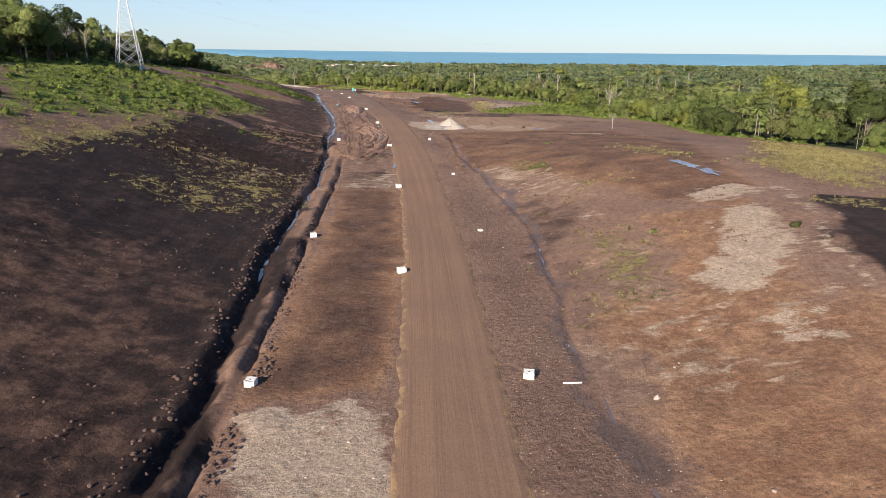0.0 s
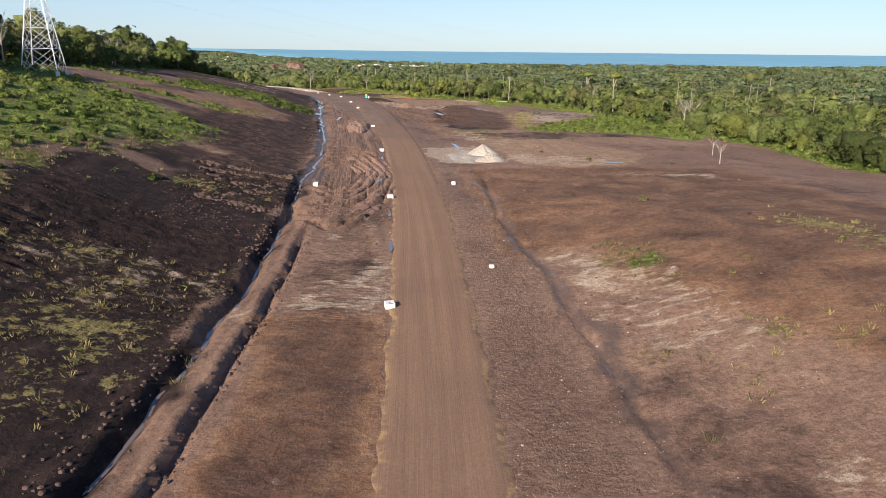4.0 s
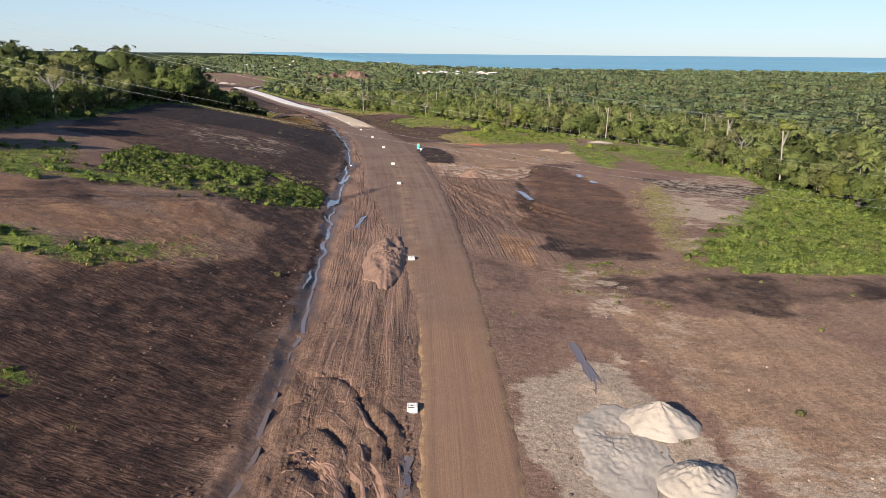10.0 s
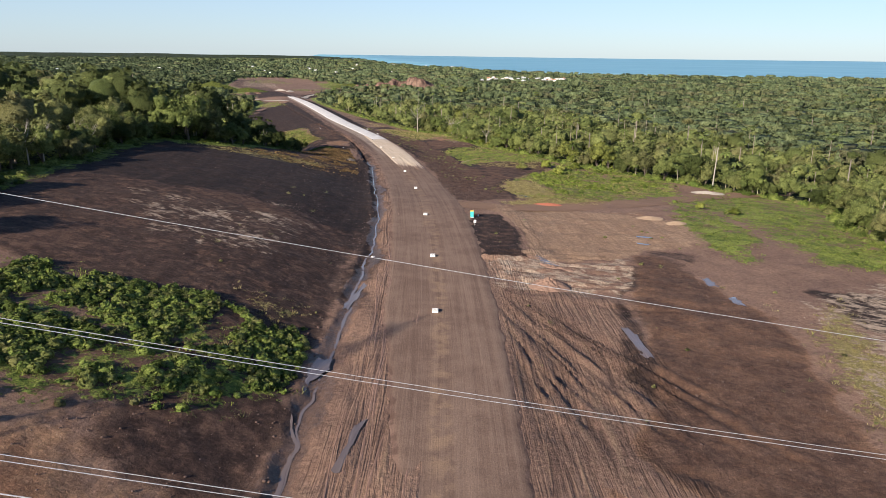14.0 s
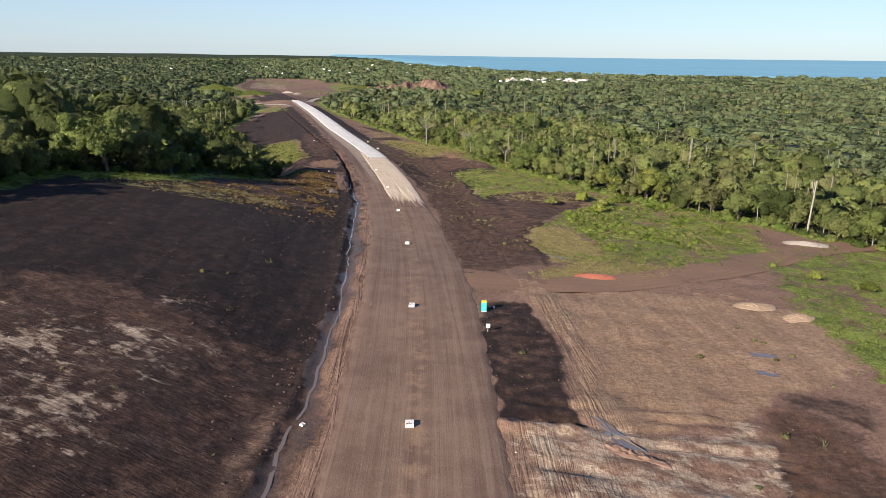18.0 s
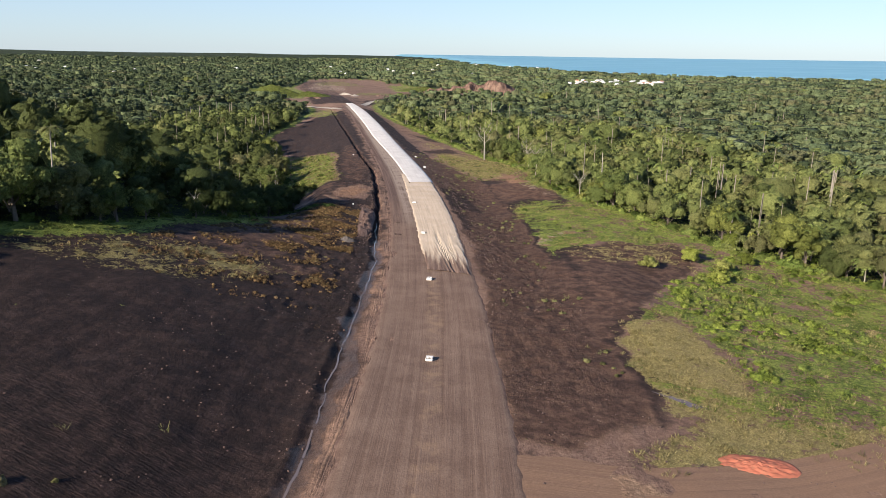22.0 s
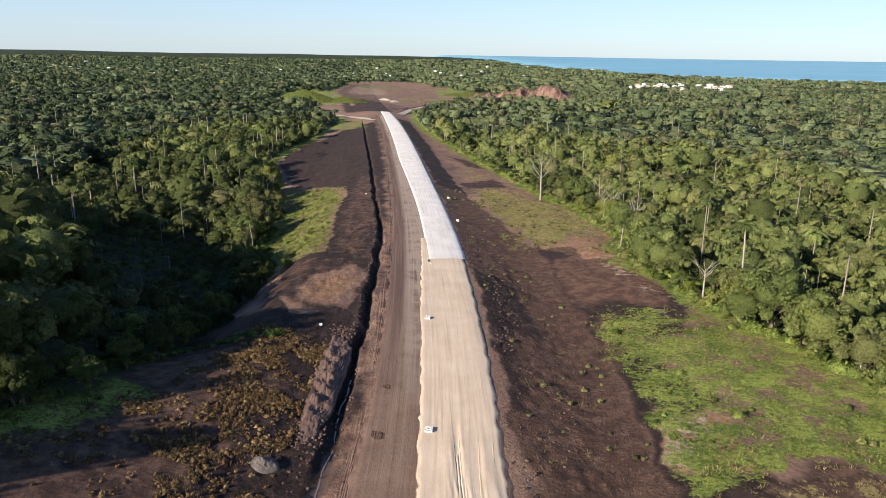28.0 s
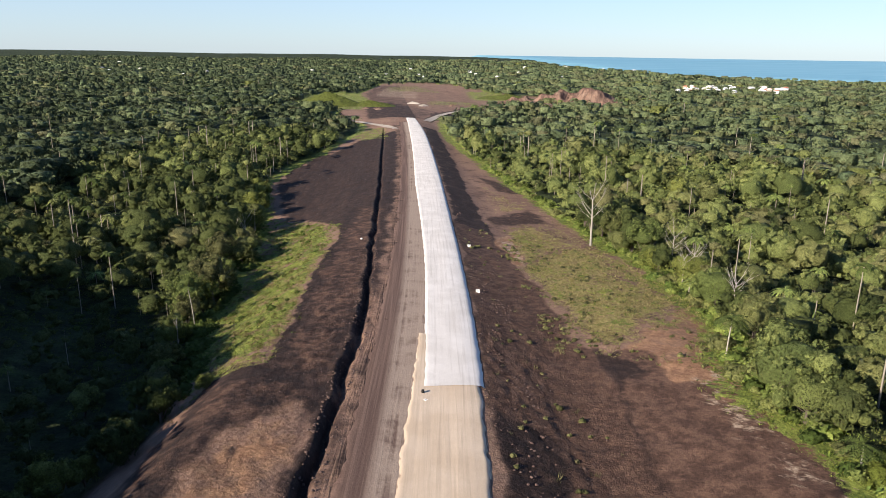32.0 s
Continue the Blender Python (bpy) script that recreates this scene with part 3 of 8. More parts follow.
RIGHT_AT = [-100, 270, 300, 360, 500, 600, 650, 700, 730, 760, 790, 830, 870, 935, 1040, 1200, 1300, 1440, 1500, 1600, 1700, 1750, 1780, 2000, 2140, 2456, 2500]
RIGHT_U = [190, 190, 140, 150, 150, 165, 195, 150, 112, 102, 82, 76, 86, 90, 78, 48, 40, 45, 62, 115, 160, 220, 400, 420, 250, 170, -60]
LEFT_AT = [555, 600, 612, 645, 682, 740, 780, 840, 900, 960, 1060, 1190, 1300, 1385, 1415, 1540, 1560, 1930, 1965, 2360, 2500]
LEFT_U = [-150, -122, -101, -83, -62, -57, -58, -72, -80, -92, -118, -90, -62, -62, -105, -108, -205, -200, -95, -45, 60]


def wooded(x, y):
    """How far inside the woods a place lies, in metres (negative: in the clearing)."""
    u = x - line(y)
    wob = 10 * (fnoise(x / 26, y / 26, 21, 2) - 0.5)
    r = u - np.interp(y, RIGHT_AT, RIGHT_U)
    l = np.interp(y, LEFT_AT, LEFT_U) - u
    hill = np.minimum(-u - 124, 660 - y)
    return np.maximum(np.maximum(r, np.where(y > 555, l, -99)), hill) + wob

# ---- ground: one sheet to the horizon ----
def spread(fine_lo, fine_hi, step, mid, mid_step, far, growth):
    """Coordinates: fine in the middle, then coarser, then growing to far."""
    pos = list(np.arange(fine_lo, fine_hi, step))
    for sign, out in ((1, fine_hi), (-1, fine_lo)):
        v, s = out, step
        side = []
        while abs(v) < far[0 if sign < 0 else 1]:
            side.append(v)
            s = mid_step if abs(v - out) < mid else s * growth
            v += sign * s
        pos += side if sign > 0 else side[1:]
    return np.array(sorted(set(np.round(pos, 3))))


US = spread(-62, 54, 0.55, 100, 1.8, (4600, 4600), 1.16)
VS = np.concatenate([np.arange(-60, 40, 4.0), np.arange(40, 150, 1.1), np.arange(150, 340, 0.7), np.arange(340, 510, 0.9), np.arange(510, 860, 1.2), np.arange(860, 1300, 3.0)])
v, s = 1300.0, 3.0
far_v = []
while v < 5150:
    far_v.append(v)
    s *= 1.06
    v += min(s, 60)
VS = np.concatenate([VS, far_v])
GU, GV = np.meshgrid(US, VS)
GX, GY = line(GV) + GU, GV
WOOD = wooded(GX, GY)


def bump_field(x, y):
    """Clods and unevenness of the raw earth, larger away from the road."""
    u = x - line(y)
    off = smooth(11, 20, np.abs(u - 6)) * smooth(1500, 900, y)
    z = off * (0.5 * (fnoise(x / 7, y / 7, 31, 3) - 0.5) + 0.42 * (fnoise(x / 5.0, y / 5.0, 41, 2) - 0.5))
    shelf = smooth(-17, -14, u) * smooth(0.5, -2, u)
    bend = 5 * (fnoise(x / 25, y / 25, 55, 2) - 0.5)
    churn = 0.22 + 0.5 * smooth(200, 240, y) * smooth(470, 400, y)
    z = z + shelf * churn * (fnoise((u + bend) / 2.3, y / 16, 51, 1) - 0.5)
    return z + churned(u, y)


def ridged(v):
    """0 in the troughs, 1 on the crests."""
    return 1 - 2 * np.abs(v - 0.5)


def churned(u, y):
    """Ruts, furrows and pushed earth left by the machines."""
    # wheel ruts that swing round an oval beside the road
    w = 0.16 * (fnoise(u / 9, y / 9, 101, 2) - 0.5)
    s = np.hypot((u + 13) / 13.5, (y - 262) / 44) + w
    oval = smooth(0.15, 0.45, s) * smooth(1.22, 1.05, s) * smooth(-19.5, -17, u) * smooth(2.5, 0.3, u) * smooth(210, 219, y)
    wheel = 0.5 + 0.5 * np.cos(2 * math.pi * (s * 6.5 + 1.8 * fnoise(u / 12, y / 14, 102, 2)))
    broken = smooth(0.30, 0.50, fnoise(u / 3.5, y / 5, 115, 2))
    z = oval * (0.30 * wheel - 0.75 * smooth(0.35, 0.0, wheel) * broken + 0.75 * (fnoise(u / 1.3, y / 1.6, 103, 3) - 0.5))
    # the fan of ruts that leaves the road to the far side
    r, turn = np.hypot(u - 6, y - 488), np.arctan2(u - 6, 488 - y)
    fan = smooth(10, 20, r) * smooth(98, 84, r) * smooth(0.05, 0.12, turn) * smooth(0.72, 0.58, turn) * smooth(13, 15, u)
    z = z - fan * 0.62 * smooth(96, 60, r) * smooth(0.58, 0.9, ridged(fnoise(turn * 33 + 0.3 * fnoise(u / 6, y / 6, 104), r / 26, 105, 2))) * smooth(6, 45, r)
    z = z + fan * smooth(40, 70, r) * 0.5 * (fnoise(u / 1.4, y / 1.6, 106, 2) - 0.5)
    # swept lines on the pale spread beyond it, and the low ridge that closes it
    swept = smooth(15, 18, u) * smooth(60, 54, u) * smooth(466, 472, y) * smooth(512, 504, y - 0.25 * (u - 20))
    z = z + swept * 0.9 * (ridged(fnoise((y - 0.12 * u) / 3.0, u / 22, 107, 2)) ** 2 - 0.3)
    z = z + 0.9 * np.exp(-((y - 497 - 0.02 * (u - 14) ** 2) / 1.3) ** 2) * smooth(12.5, 14, u) * smooth(31, 26, u) * (0.4 + fnoise(u / 1.7, y / 1.7, 108, 2))
    # furrows down the near slope, and the lumpy tip above the ditch
    plough = smooth(-66, -58, u) * smooth(-22.6, -24.5, u) * smooth(158, 172, y) * smooth(212, 200, y + 0.25 * (u + 30))
    step = (y + 0.06 * u + 3.0 * fnoise(u / 15, y / 15, 109)) / 1.75 + 0.7 * fnoise(u / 4, y / 4, 110)
    z = z + plough * (0.62 * (step % 1.0) ** 1.5 - 0.25) * (0.3 + fnoise(u / 7, y / 7, 116, 2)) + plough * 0.3 * (fnoise(u / 1.4, y / 1.2, 118, 2) - 0.5)
    tip = smooth(-47, -40, u) * smooth(-22.2, -24.5, u) * smooth(222, 228, y) * smooth(259, 250, y)
    z = z + tip * (1.3 * fnoise(u / 1.7, y / 1.5, 111, 2) ** 2 + 0.6 * ridged(fnoise(u / 7, y / 6, 117)) - 0.5)
    cut = smooth(-64, -56, u) * smooth(-20.8, -24, u) * smooth(262, 280, y) * smooth(470, 450, y)
    z = z + cut * 0.30 * (fnoise(u / 1.6, (y + 0.6 * u) / 1.9, 112, 2) - 0.5)
    # loose clods on the banks on both sides of the stone base
    bank = (smooth(14, 16, u) * smooth(40, 30, u) + smooth(-20, -23, u) * smooth(-44, -36, u)) * smooth(585, 610, y) * smooth(900, 820, y)
    return z + bank * 0.8 * (fnoise(u / 1.5, y / 1.9, 113, 3) - 0.5)


GZ = level(GX, GY) + bump_field(GX, GY)
# mask of the painted shade on the floor of the woods
floor_shade = smooth(1.5, 6, WOOD)
canopy = smooth(2, 9, WOOD) * smooth(430, 900, np.hypot(GX + 80, GY - 400))
crowns = (1 - 2 * np.abs(fnoise(GX / 17, GY / 17, 61, 2) - 0.5)) * 9 - 2
GZ = GZ + canopy * np.maximum(0, crowns - 2) * smooth(COAST + 60, COAST - 200, GY - np.maximum(0, -GX) * 0.27)
WU = GU + 6 * (fnoise(GX / 17, GY / 17, 91, 3) - 0.5) + 3.0 * (fnoise(GX / 4, GY / 4, 93, 2) - 0.5)
WV = GV + 7 * (fnoise(GX / 19 + 7, GY / 19, 92, 3) - 0.5) + 3.0 * (fnoise(GX / 4, GY / 4 + 5, 94, 2) - 0.5)
ZONE = {k: np.zeros(GX.shape, np.float32) for k in ("grass", "straw", "pale", "dark", "rust", "wet", "rut", "tan", "comb", "clods")}


def zone(kind, amount, soft, poly):
    """Lay one kind of ground over an outline given in (u, y)."""
    us, ys = [p[0] for p in poly], [p[1] for p in poly]
    if kind == "dark" and min(us) > 5 and max(ys) < 560:
        amount *= 0.68
    amount *= {"pale": 1.05, "rust": 0.95, "straw": 1.2}.get(kind, 1.0)
    if kind == "dark" and max(us) < -13:
        amount *= 1.2
    if kind == "pale" and max(us) < -13:
        amount *= 0.82
    soft = soft * 1.5 + 2.5 if kind in ("grass", "straw") else soft * 1.0 + 1.0
    pick = (WU > min(us) - soft) & (WU < max(us) + soft) & (WV > min(ys) - soft) & (WV < max(ys) + soft)
    if pick.any():
        d = inside(WU[pick], WV[pick], poly)
        ZONE[kind][pick] = np.maximum(ZONE[kind][pick], amount * smooth(-soft, soft, d))


def clear(kinds, poly, soft=2.0):
    """Take kinds of ground away inside an outline."""
    f = 1 - smooth(-soft, soft, inside(WU, WV, poly))
    for kind in kinds.split():
        ZONE[kind] *= f.astype(np.float32)


# ---- what covers the ground: kind, strength, softness, outline as (u, y) ----
zone("pale", .8, 2, [(-15, 49), (-15, 67), (-10, 79), (-1, 75), (0, 49)])
zone("pale", .4, 4, [(36, 132), (46, 116), (35, 87), (29, 83), (30, 108)])
zone("straw", .38, 4, [(36, 132), (46, 116), (35, 87), (29, 83), (30, 108)])
zone("pale", .4, 6, [(24, 99), (42, 83), (37, 60), (41, 53), (38, 47), (21, 50), (20, 79)])
zone("pale", .85, 2, [(60, 129), (64, 123), (59, 99), (50, 91), (44, 90), (53, 111)])
zone("pale", .6, 2, [(57, 141), (66, 141), (63, 132), (55, 135)])
zone("pale", .55, 2, [(73, 139), (80, 145), (58, 80), (54, 73)])
zone("straw", .85, 5, [(144, 276), (192, 273), (97, 141), (89, 140), (84, 167)])
zone("straw", .5, 3, [(73, 131), (93, 135), (84, 121), (69, 125)])
zone("dark", .75, 4, [(73, 134), (84, 121), (60, 83), (62, 106)])
zone("grass", .8, 6, [(-126, 238), (-116, 327), (-97, 414), (-53, 289), (-65, 207), (-79, 175), (-84, 151)])
zone("straw", .6, 5, [(-85, 153), (-72, 183), (-60, 230), (-61, 192), (-65, 155), (-72, 128)])
zone("straw", .32, 5, [(-66, 175), (-22, 265), (-19, 211), (-23, 159), (-51, 166)])
zone("straw", .42, 4, [(-60, 139), (-50, 162), (-24, 157), (-26, 145), (-37, 136), (-47, 133)])
zone("dark", .95, 5, [(-66, 141), (-50, 162), (-23, 165), (-23, 132), (-21, 91), (-21, 72), (-29, 69)])
zone("dark", .6, 5, [(18, 162), (35, 162), (48, 140), (26, 125), (20, 113), (19, 133)])
zone("grass", .6, 2, [(35, 206), (43, 194), (41, 185), (33, 193)])
zone("straw", .5, 2, [(40, 167), (43, 168), (35, 144), (34, 145)])
zone("straw", .4, 3, [(36, 163), (40, 158), (32, 159), (27, 168)])
zone("straw", .6, 3, [(66, 213), (77, 186), (70, 176), (60, 203)])
zone("straw", .42, 3, [(49, 165), (55, 165), (52, 157), (46, 160)])
zone("pale", .45, 4, [(35, 132), (43, 121), (38, 114), (31, 122)])
zone("straw", .6, 4, [(-70, 221), (-51, 288), (-58, 235), (-67, 188)])
zone("straw", .45, 5, [(-56, 166), (-43, 174), (-24, 173), (-23, 155), (-32, 153), (-45, 149)])
zone("straw", .6, 2, [(-39, 139), (-35, 143), (-32, 139), (-38, 137)])
zone("dark", .95, 4, [(-41, 137), (-27, 138), (-23, 136), (-24, 123), (-28, 113)])
zone("grass", .85, 5, [(-102, 302), (-107, 346), (-64, 284), (-48, 293), (-48, 277), (-61, 230)])
zone("straw", .6, 4, [(-61, 230), (-58, 243), (-56, 225), (-57, 223)])
zone("rust", .45, 5, [(-67, 312), (-18, 305), (-27, 289), (-51, 258)])
zone("grass", .5, 3, [(-53, 227), (-34, 236), (-32, 230), (-43, 228), (-51, 221)])
zone("straw", .6, 2, [(-42, 200), (-36, 204), (-35, 200), (-40, 198)])
zone("straw", .55, 2, [(-29, 206), (-21, 209), (-22, 206), (-28, 204)])
zone("grass", .45, 2, [(-31, 180), (-23, 181), (-23, 178), (-28, 176)])
zone("dark", .8, 5, [(-50, 212), (-19, 214), (-21, 209), (-22, 186), (-22, 180), (-28, 176)])
zone("dark", .4, 3, [(-16, 233), (-1, 233), (1, 182), (-16, 181), (-16, 206)])
zone("rust", .4, 3, [(-9, 219), (0, 231), (0, 205), (-7, 204)])
zone("pale", .3, 3, [(-9, 219), (0, 231), (0, 205), (-7, 204)])
zone("pale", 1.0, 2, [(15, 313), (31, 326), (36, 294), (14, 286)])
zone("rust", .4, 3, [(33, 360), (77, 342), (62, 287), (36, 291)])
zone("pale", .5, 2, [(58, 270), (82, 262), (79, 256), (57, 264)])
zone("straw", .75, 2, [(36, 202), (41, 199), (42, 193), (39, 188), (37, 193)])
zone("grass", .45, 2, [(37, 201), (40, 198), (42, 192), (39, 188), (37, 193)])
zone("pale", .55, 4, [(24, 207), (34, 204), (34, 198), (39, 188), (36, 182), (25, 184), (25, 200)])
zone("grass", 1.0, 3, [(73, 399), (144, 504), (160, 426), (118, 360), (63, 351)])
zone("pale", .5, 3, [(87, 486), (177, 564), (93, 415), (71, 418)])
zone("dark", .9, 2, [(34, 447), (70, 542), (58, 370), (33, 360)])
zone("grass", .7, 3, [(-84, 330), (-65, 340), (-44, 352), (-50, 334), (-74, 313)])
zone("straw", .5, 3, [(-84, 330), (-65, 340), (-44, 352), (-50, 334), (-74, 313)])
zone("grass", .75, 3, [(-95, 379), (-64, 393), (-24, 425), (-27, 403), (-58, 382), (-87, 365)])
zone("grass", .85, 3, [(-62, 293), (-55, 296), (-46, 293), (-52, 277)])
zone("rust", .75, 4, [(-101, 359), (-63, 361), (-51, 366), (-65, 340), (-86, 334)])
zone("rust", .55, 6, [(-72, 310), (-38, 341), (-28, 305), (-35, 303), (-61, 291)])
zone("rust", .45, 6, [(-37, 296), (-20, 305), (-20, 287), (-34, 278), (-47, 268)])
zone("dark", .65, 5, [(-46, 267), (-34, 278), (-21, 282), (-19, 254), (-34, 247)])
zone("rust", .65, 4, [(33, 348), (54, 346), (64, 324), (71, 309), (54, 281), (37, 291), (35, 308)])
zone("pale", .55, 2, [(57, 311), (60, 291), (56, 284), (56, 307)])
zone("pale", 1.0, 2, [(14, 311), (26, 316), (36, 299), (35, 289), (14, 285), (13, 294)])
zone("dark", .9, 2, [(62, 529), (59, 385), (50, 371), (35, 395), (35, 454)])
zone("dark", .35, 4, [(16, 283), (53, 278), (42, 261), (12, 257)])
zone("straw", .6, 2, [(80, 469), (102, 493), (63, 373), (57, 366)])
zone("straw", .6, 2, [(31, 365), (99, 355), (90, 340), (28, 354)])
zone("grass", 1.0, 3, [(67, 387), (103, 430), (204, 509), (112, 375), (85, 364)])
zone("pale", .5, 3, [(85, 471), (156, 512), (95, 418), (76, 432)])
zone("grass", .85, 3, [(-85, 404), (-72, 413), (-26, 431), (-25, 408), (-33, 397), (-50, 390), (-71, 383)])
zone("straw", .7, 2, [(-38, 416), (-25, 432), (-24, 418), (-37, 410)])
zone("rust", .75, 4, [(-65, 374), (-49, 379), (-36, 376), (-37, 362), (-50, 352)])
zone("straw", .35, 4, [(-58, 365), (-48, 369), (-41, 354), (-46, 348)])
zone("rust", .5, 4, [(-102, 429), (-77, 444), (-73, 428), (-89, 410)])
zone("rust", .5, 5, [(-37, 362), (-20, 378), (-21, 360), (-28, 350), (-42, 341)])
zone("dark", .8, 5, [(-153, 507), (-80, 591), (-22, 548), (-22, 468), (-49, 438), (-109, 439)])
zone("dark", .9, 2, [(34, 445), (76, 534), (69, 422), (62, 397), (47, 397), (37, 412)])
zone("pale", .45, 3, [(15, 499), (60, 512), (53, 484), (22, 477)])
zone("rust", .85, 2, [(21, 398), (29, 391), (25, 372), (20, 388)])
zone("straw", .7, 2, [(82, 472), (90, 470), (70, 401), (64, 391), (60, 391)])
zone("pale", .4, 2, [(82, 472), (90, 470), (70, 401), (64, 391), (60, 391)])
zone("pale", .6, 2, [(83, 459), (110, 469), (91, 437), (79, 437)])
zone("grass", .85, 5, [(123, 640), (196, 700), (205, 612), (149, 530), (117, 528)])
zone("grass", .45, 3, [(34, 376), (45, 384), (47, 370), (31, 367)])
zone("dark", .95, 4, [(-137, 563), (-29, 687), (-16, 545), (-20, 490), (-39, 494), (-94, 500)])
zone("rust", .4, 6, [(-71, 468), (-39, 494), (-20, 490), (-22, 453), (-46, 434)])
zone("dark", .5, 6, [(-71, 468), (-39, 494), (-20, 490), (-22, 453), (-46, 434)])
zone("pale", .48, 4, [(-63, 465), (-45, 478), (-48, 464), (-54, 460)])
zone("pale", .7, 1, [(-42, 491), (-38, 493), (-38, 488)])
zone("straw", .45, 3, [(-107, 587), (-28, 703), (-28, 643), (-64, 599)])
zone("dark", 1.0, 1, [(18, 545), (28, 554), (28, 509), (14, 498)])
zone("rust", .3, 4, [(29, 554), (80, 574), (86, 540), (55, 500), (34, 507)])
zone("pale", .5, 2, [(16, 499), (59, 515), (51, 485), (40, 472), (13, 471)])
zone("rut", .25, 2, [(14, 498), (59, 515), (51, 485), (38, 467), (10, 457)])
zone("dark", .85, 2, [(67, 528), (79, 526), (66, 479), (63, 475), (40, 468)])
zone("grass", .75, 4, [(46, 642), (97, 705), (157, 709), (127, 654), (66, 599), (39, 603)])
zone("straw", .5, 4, [(46, 642), (97, 705), (157, 709), (127, 654), (66, 599), (39, 603)])
zone("grass", 1.0, 3, [(120, 641), (122, 618), (113, 557), (90, 520), (88, 538), (101, 594)])
zone("grass", .65, 4, [(139, 643), (200, 686), (137, 595)])
zone("straw", .95, 1, [(71, 509), (72, 490), (70, 487), (70, 505)])
zone("grass", .6, 3, [(44, 772), (89, 755), (117, 739), (97, 705), (60, 683), (43, 729)])
zone("dark", .7, 2, [(52, 692), (84, 710), (57, 656), (45, 664)])
zone("dark", .9, 4, [(-106, 584), (-26, 667), (-18, 574), (-17, 543), (-47, 513)])
zone("straw", .5, 2, [(-76, 650), (-33, 694), (-28, 644), (-55, 612), (-76, 621)])
zone("rust", .5, 2, [(-76, 650), (-33, 694), (-28, 644), (-55, 612), (-76, 621)])
zone("straw", .5, 1, [(-60, 591), (-50, 597), (-53, 589)])
zone("grass", .9, 2, [(-116, 597), (-87, 645), (-79, 687), (-71, 647), (-107, 586)])
zone("dark", .75, 2, [(27, 770), (19, 639), (25, 577), (14, 573), (12, 610), (12, 699)])
zone("dark", .5, 3, [(36, 719), (95, 722), (59, 665), (36, 647)])
zone("grass", .85, 3, [(53, 662), (86, 692), (100, 678), (123, 660), (99, 620), (79, 606), (69, 619), (56, 614), (46, 617)])
zone("straw", .8, 2, [(46, 640), (65, 639), (61, 613), (45, 607)])
zone("straw", .8, 2, [(30, 581), (49, 600), (81, 610), (73, 597), (31, 577)])
zone("grass", .7, 2, [(47, 785), (90, 753), (99, 724), (58, 722), (44, 735)])
zone("rust", .5, 2, [(-80, 655), (-65, 713), (-32, 709), (-37, 667), (-57, 661)])
zone("straw", .5, 2, [(-80, 655), (-65, 713), (-32, 709), (-37, 667), (-57, 661)])
zone("rust", .85, 1, [(-75, 621), (-43, 652), (-44, 642), (-73, 618)])
zone("rust", .75, 1, [(-59, 620), (-39, 641), (-32, 645), (-31, 636), (-53, 619)])
zone("straw", .45, 1, [(-60, 621), (-40, 643), (-33, 647), (-31, 635), (-53, 619)])
zone("grass", .8, 3, [(-90, 636), (-76, 659), (-66, 671), (-81, 627)])
zone("grass", .5, 4, [(-83, 952), (-43, 927), (-33, 784), (-51, 764)])
zone("straw", .55, 4, [(-83, 952), (-43, 927), (-33, 784), (-51, 764)])
zone("dark", .95, 3, [(-109, 1204), (-41, 1118), (-39, 949), (-73, 992)])
zone("dark", .85, 3, [(16, 724), (42, 730), (32, 643), (29, 635), (12, 627)])
zone("dark", .85, 3, [(32, 808), (40, 758), (41, 740), (18, 736)])
zone("straw", .75, 1, [(39, 685), (36, 657), (34, 660)])
zone("grass", .7, 3, [(51, 786), (69, 794), (67, 761), (102, 765), (125, 755), (112, 737), (71, 730), (58, 734), (46, 747)])
zone("straw", .4, 3, [(56, 729), (97, 734), (93, 707), (68, 693), (58, 713)])
zone("dark", .6, 3, [(45, 686), (74, 699), (54, 664), (42, 670)])
zone("grass", 1.0, 3, [(69, 678), (98, 698), (71, 651), (55, 644)])
zone("straw", .75, 2, [(52, 661), (63, 663), (59, 649), (50, 646)])
zone("rust", .9, 1, [(43, 730), (56, 735), (49, 715), (43, 714)])
zone("pale", .45, 1, [(43, 730), (56, 735), (49, 715), (43, 714)])
zone("rust", .4, 3, [(68, 1170), (87, 1109), (71, 1015), (50, 1037)])
zone("dark", .6, 3, [(-50, 757), (-31, 784), (-22, 826), (-19, 755), (-32, 745)])
zone("rust", .9, 2, [(-45, 770), (-22, 792), (-22, 771), (-31, 758)])
zone("straw", .6, 3, [(-77, 852), (-39, 900), (-37, 801), (-43, 781), (-69, 815)])
zone("grass", .45, 3, [(-77, 852), (-39, 900), (-37, 801), (-43, 781), (-69, 815)])
zone("dark", .95, 3, [(-130, 1143), (-38, 1090), (-32, 964), (-62, 974)])
zone("rust", .5, 3, [(-78, 712), (-43, 729), (-31, 714), (-65, 700)])
zone("straw", .4, 3, [(-78, 712), (-43, 729), (-31, 714), (-65, 700)])
zone("dark", .95, 2, [(17, 808), (37, 823), (41, 751), (14, 734)])
zone("dark", .9, 2, [(30, 948), (41, 853), (38, 824), (19, 837)])
zone("straw", .65, 3, [(45, 934), (79, 969), (96, 895), (46, 843), (37, 892)])
zone("grass", .4, 3, [(45, 934), (79, 969), (96, 895), (46, 843), (37, 892)])
zone("rust", .95, 2, [(81, 886), (100, 903), (87, 870), (74, 862)])
zone("dark", .65, 3, [(45, 838), (74, 840), (75, 806), (74, 786), (68, 782), (58, 798), (41, 784)])
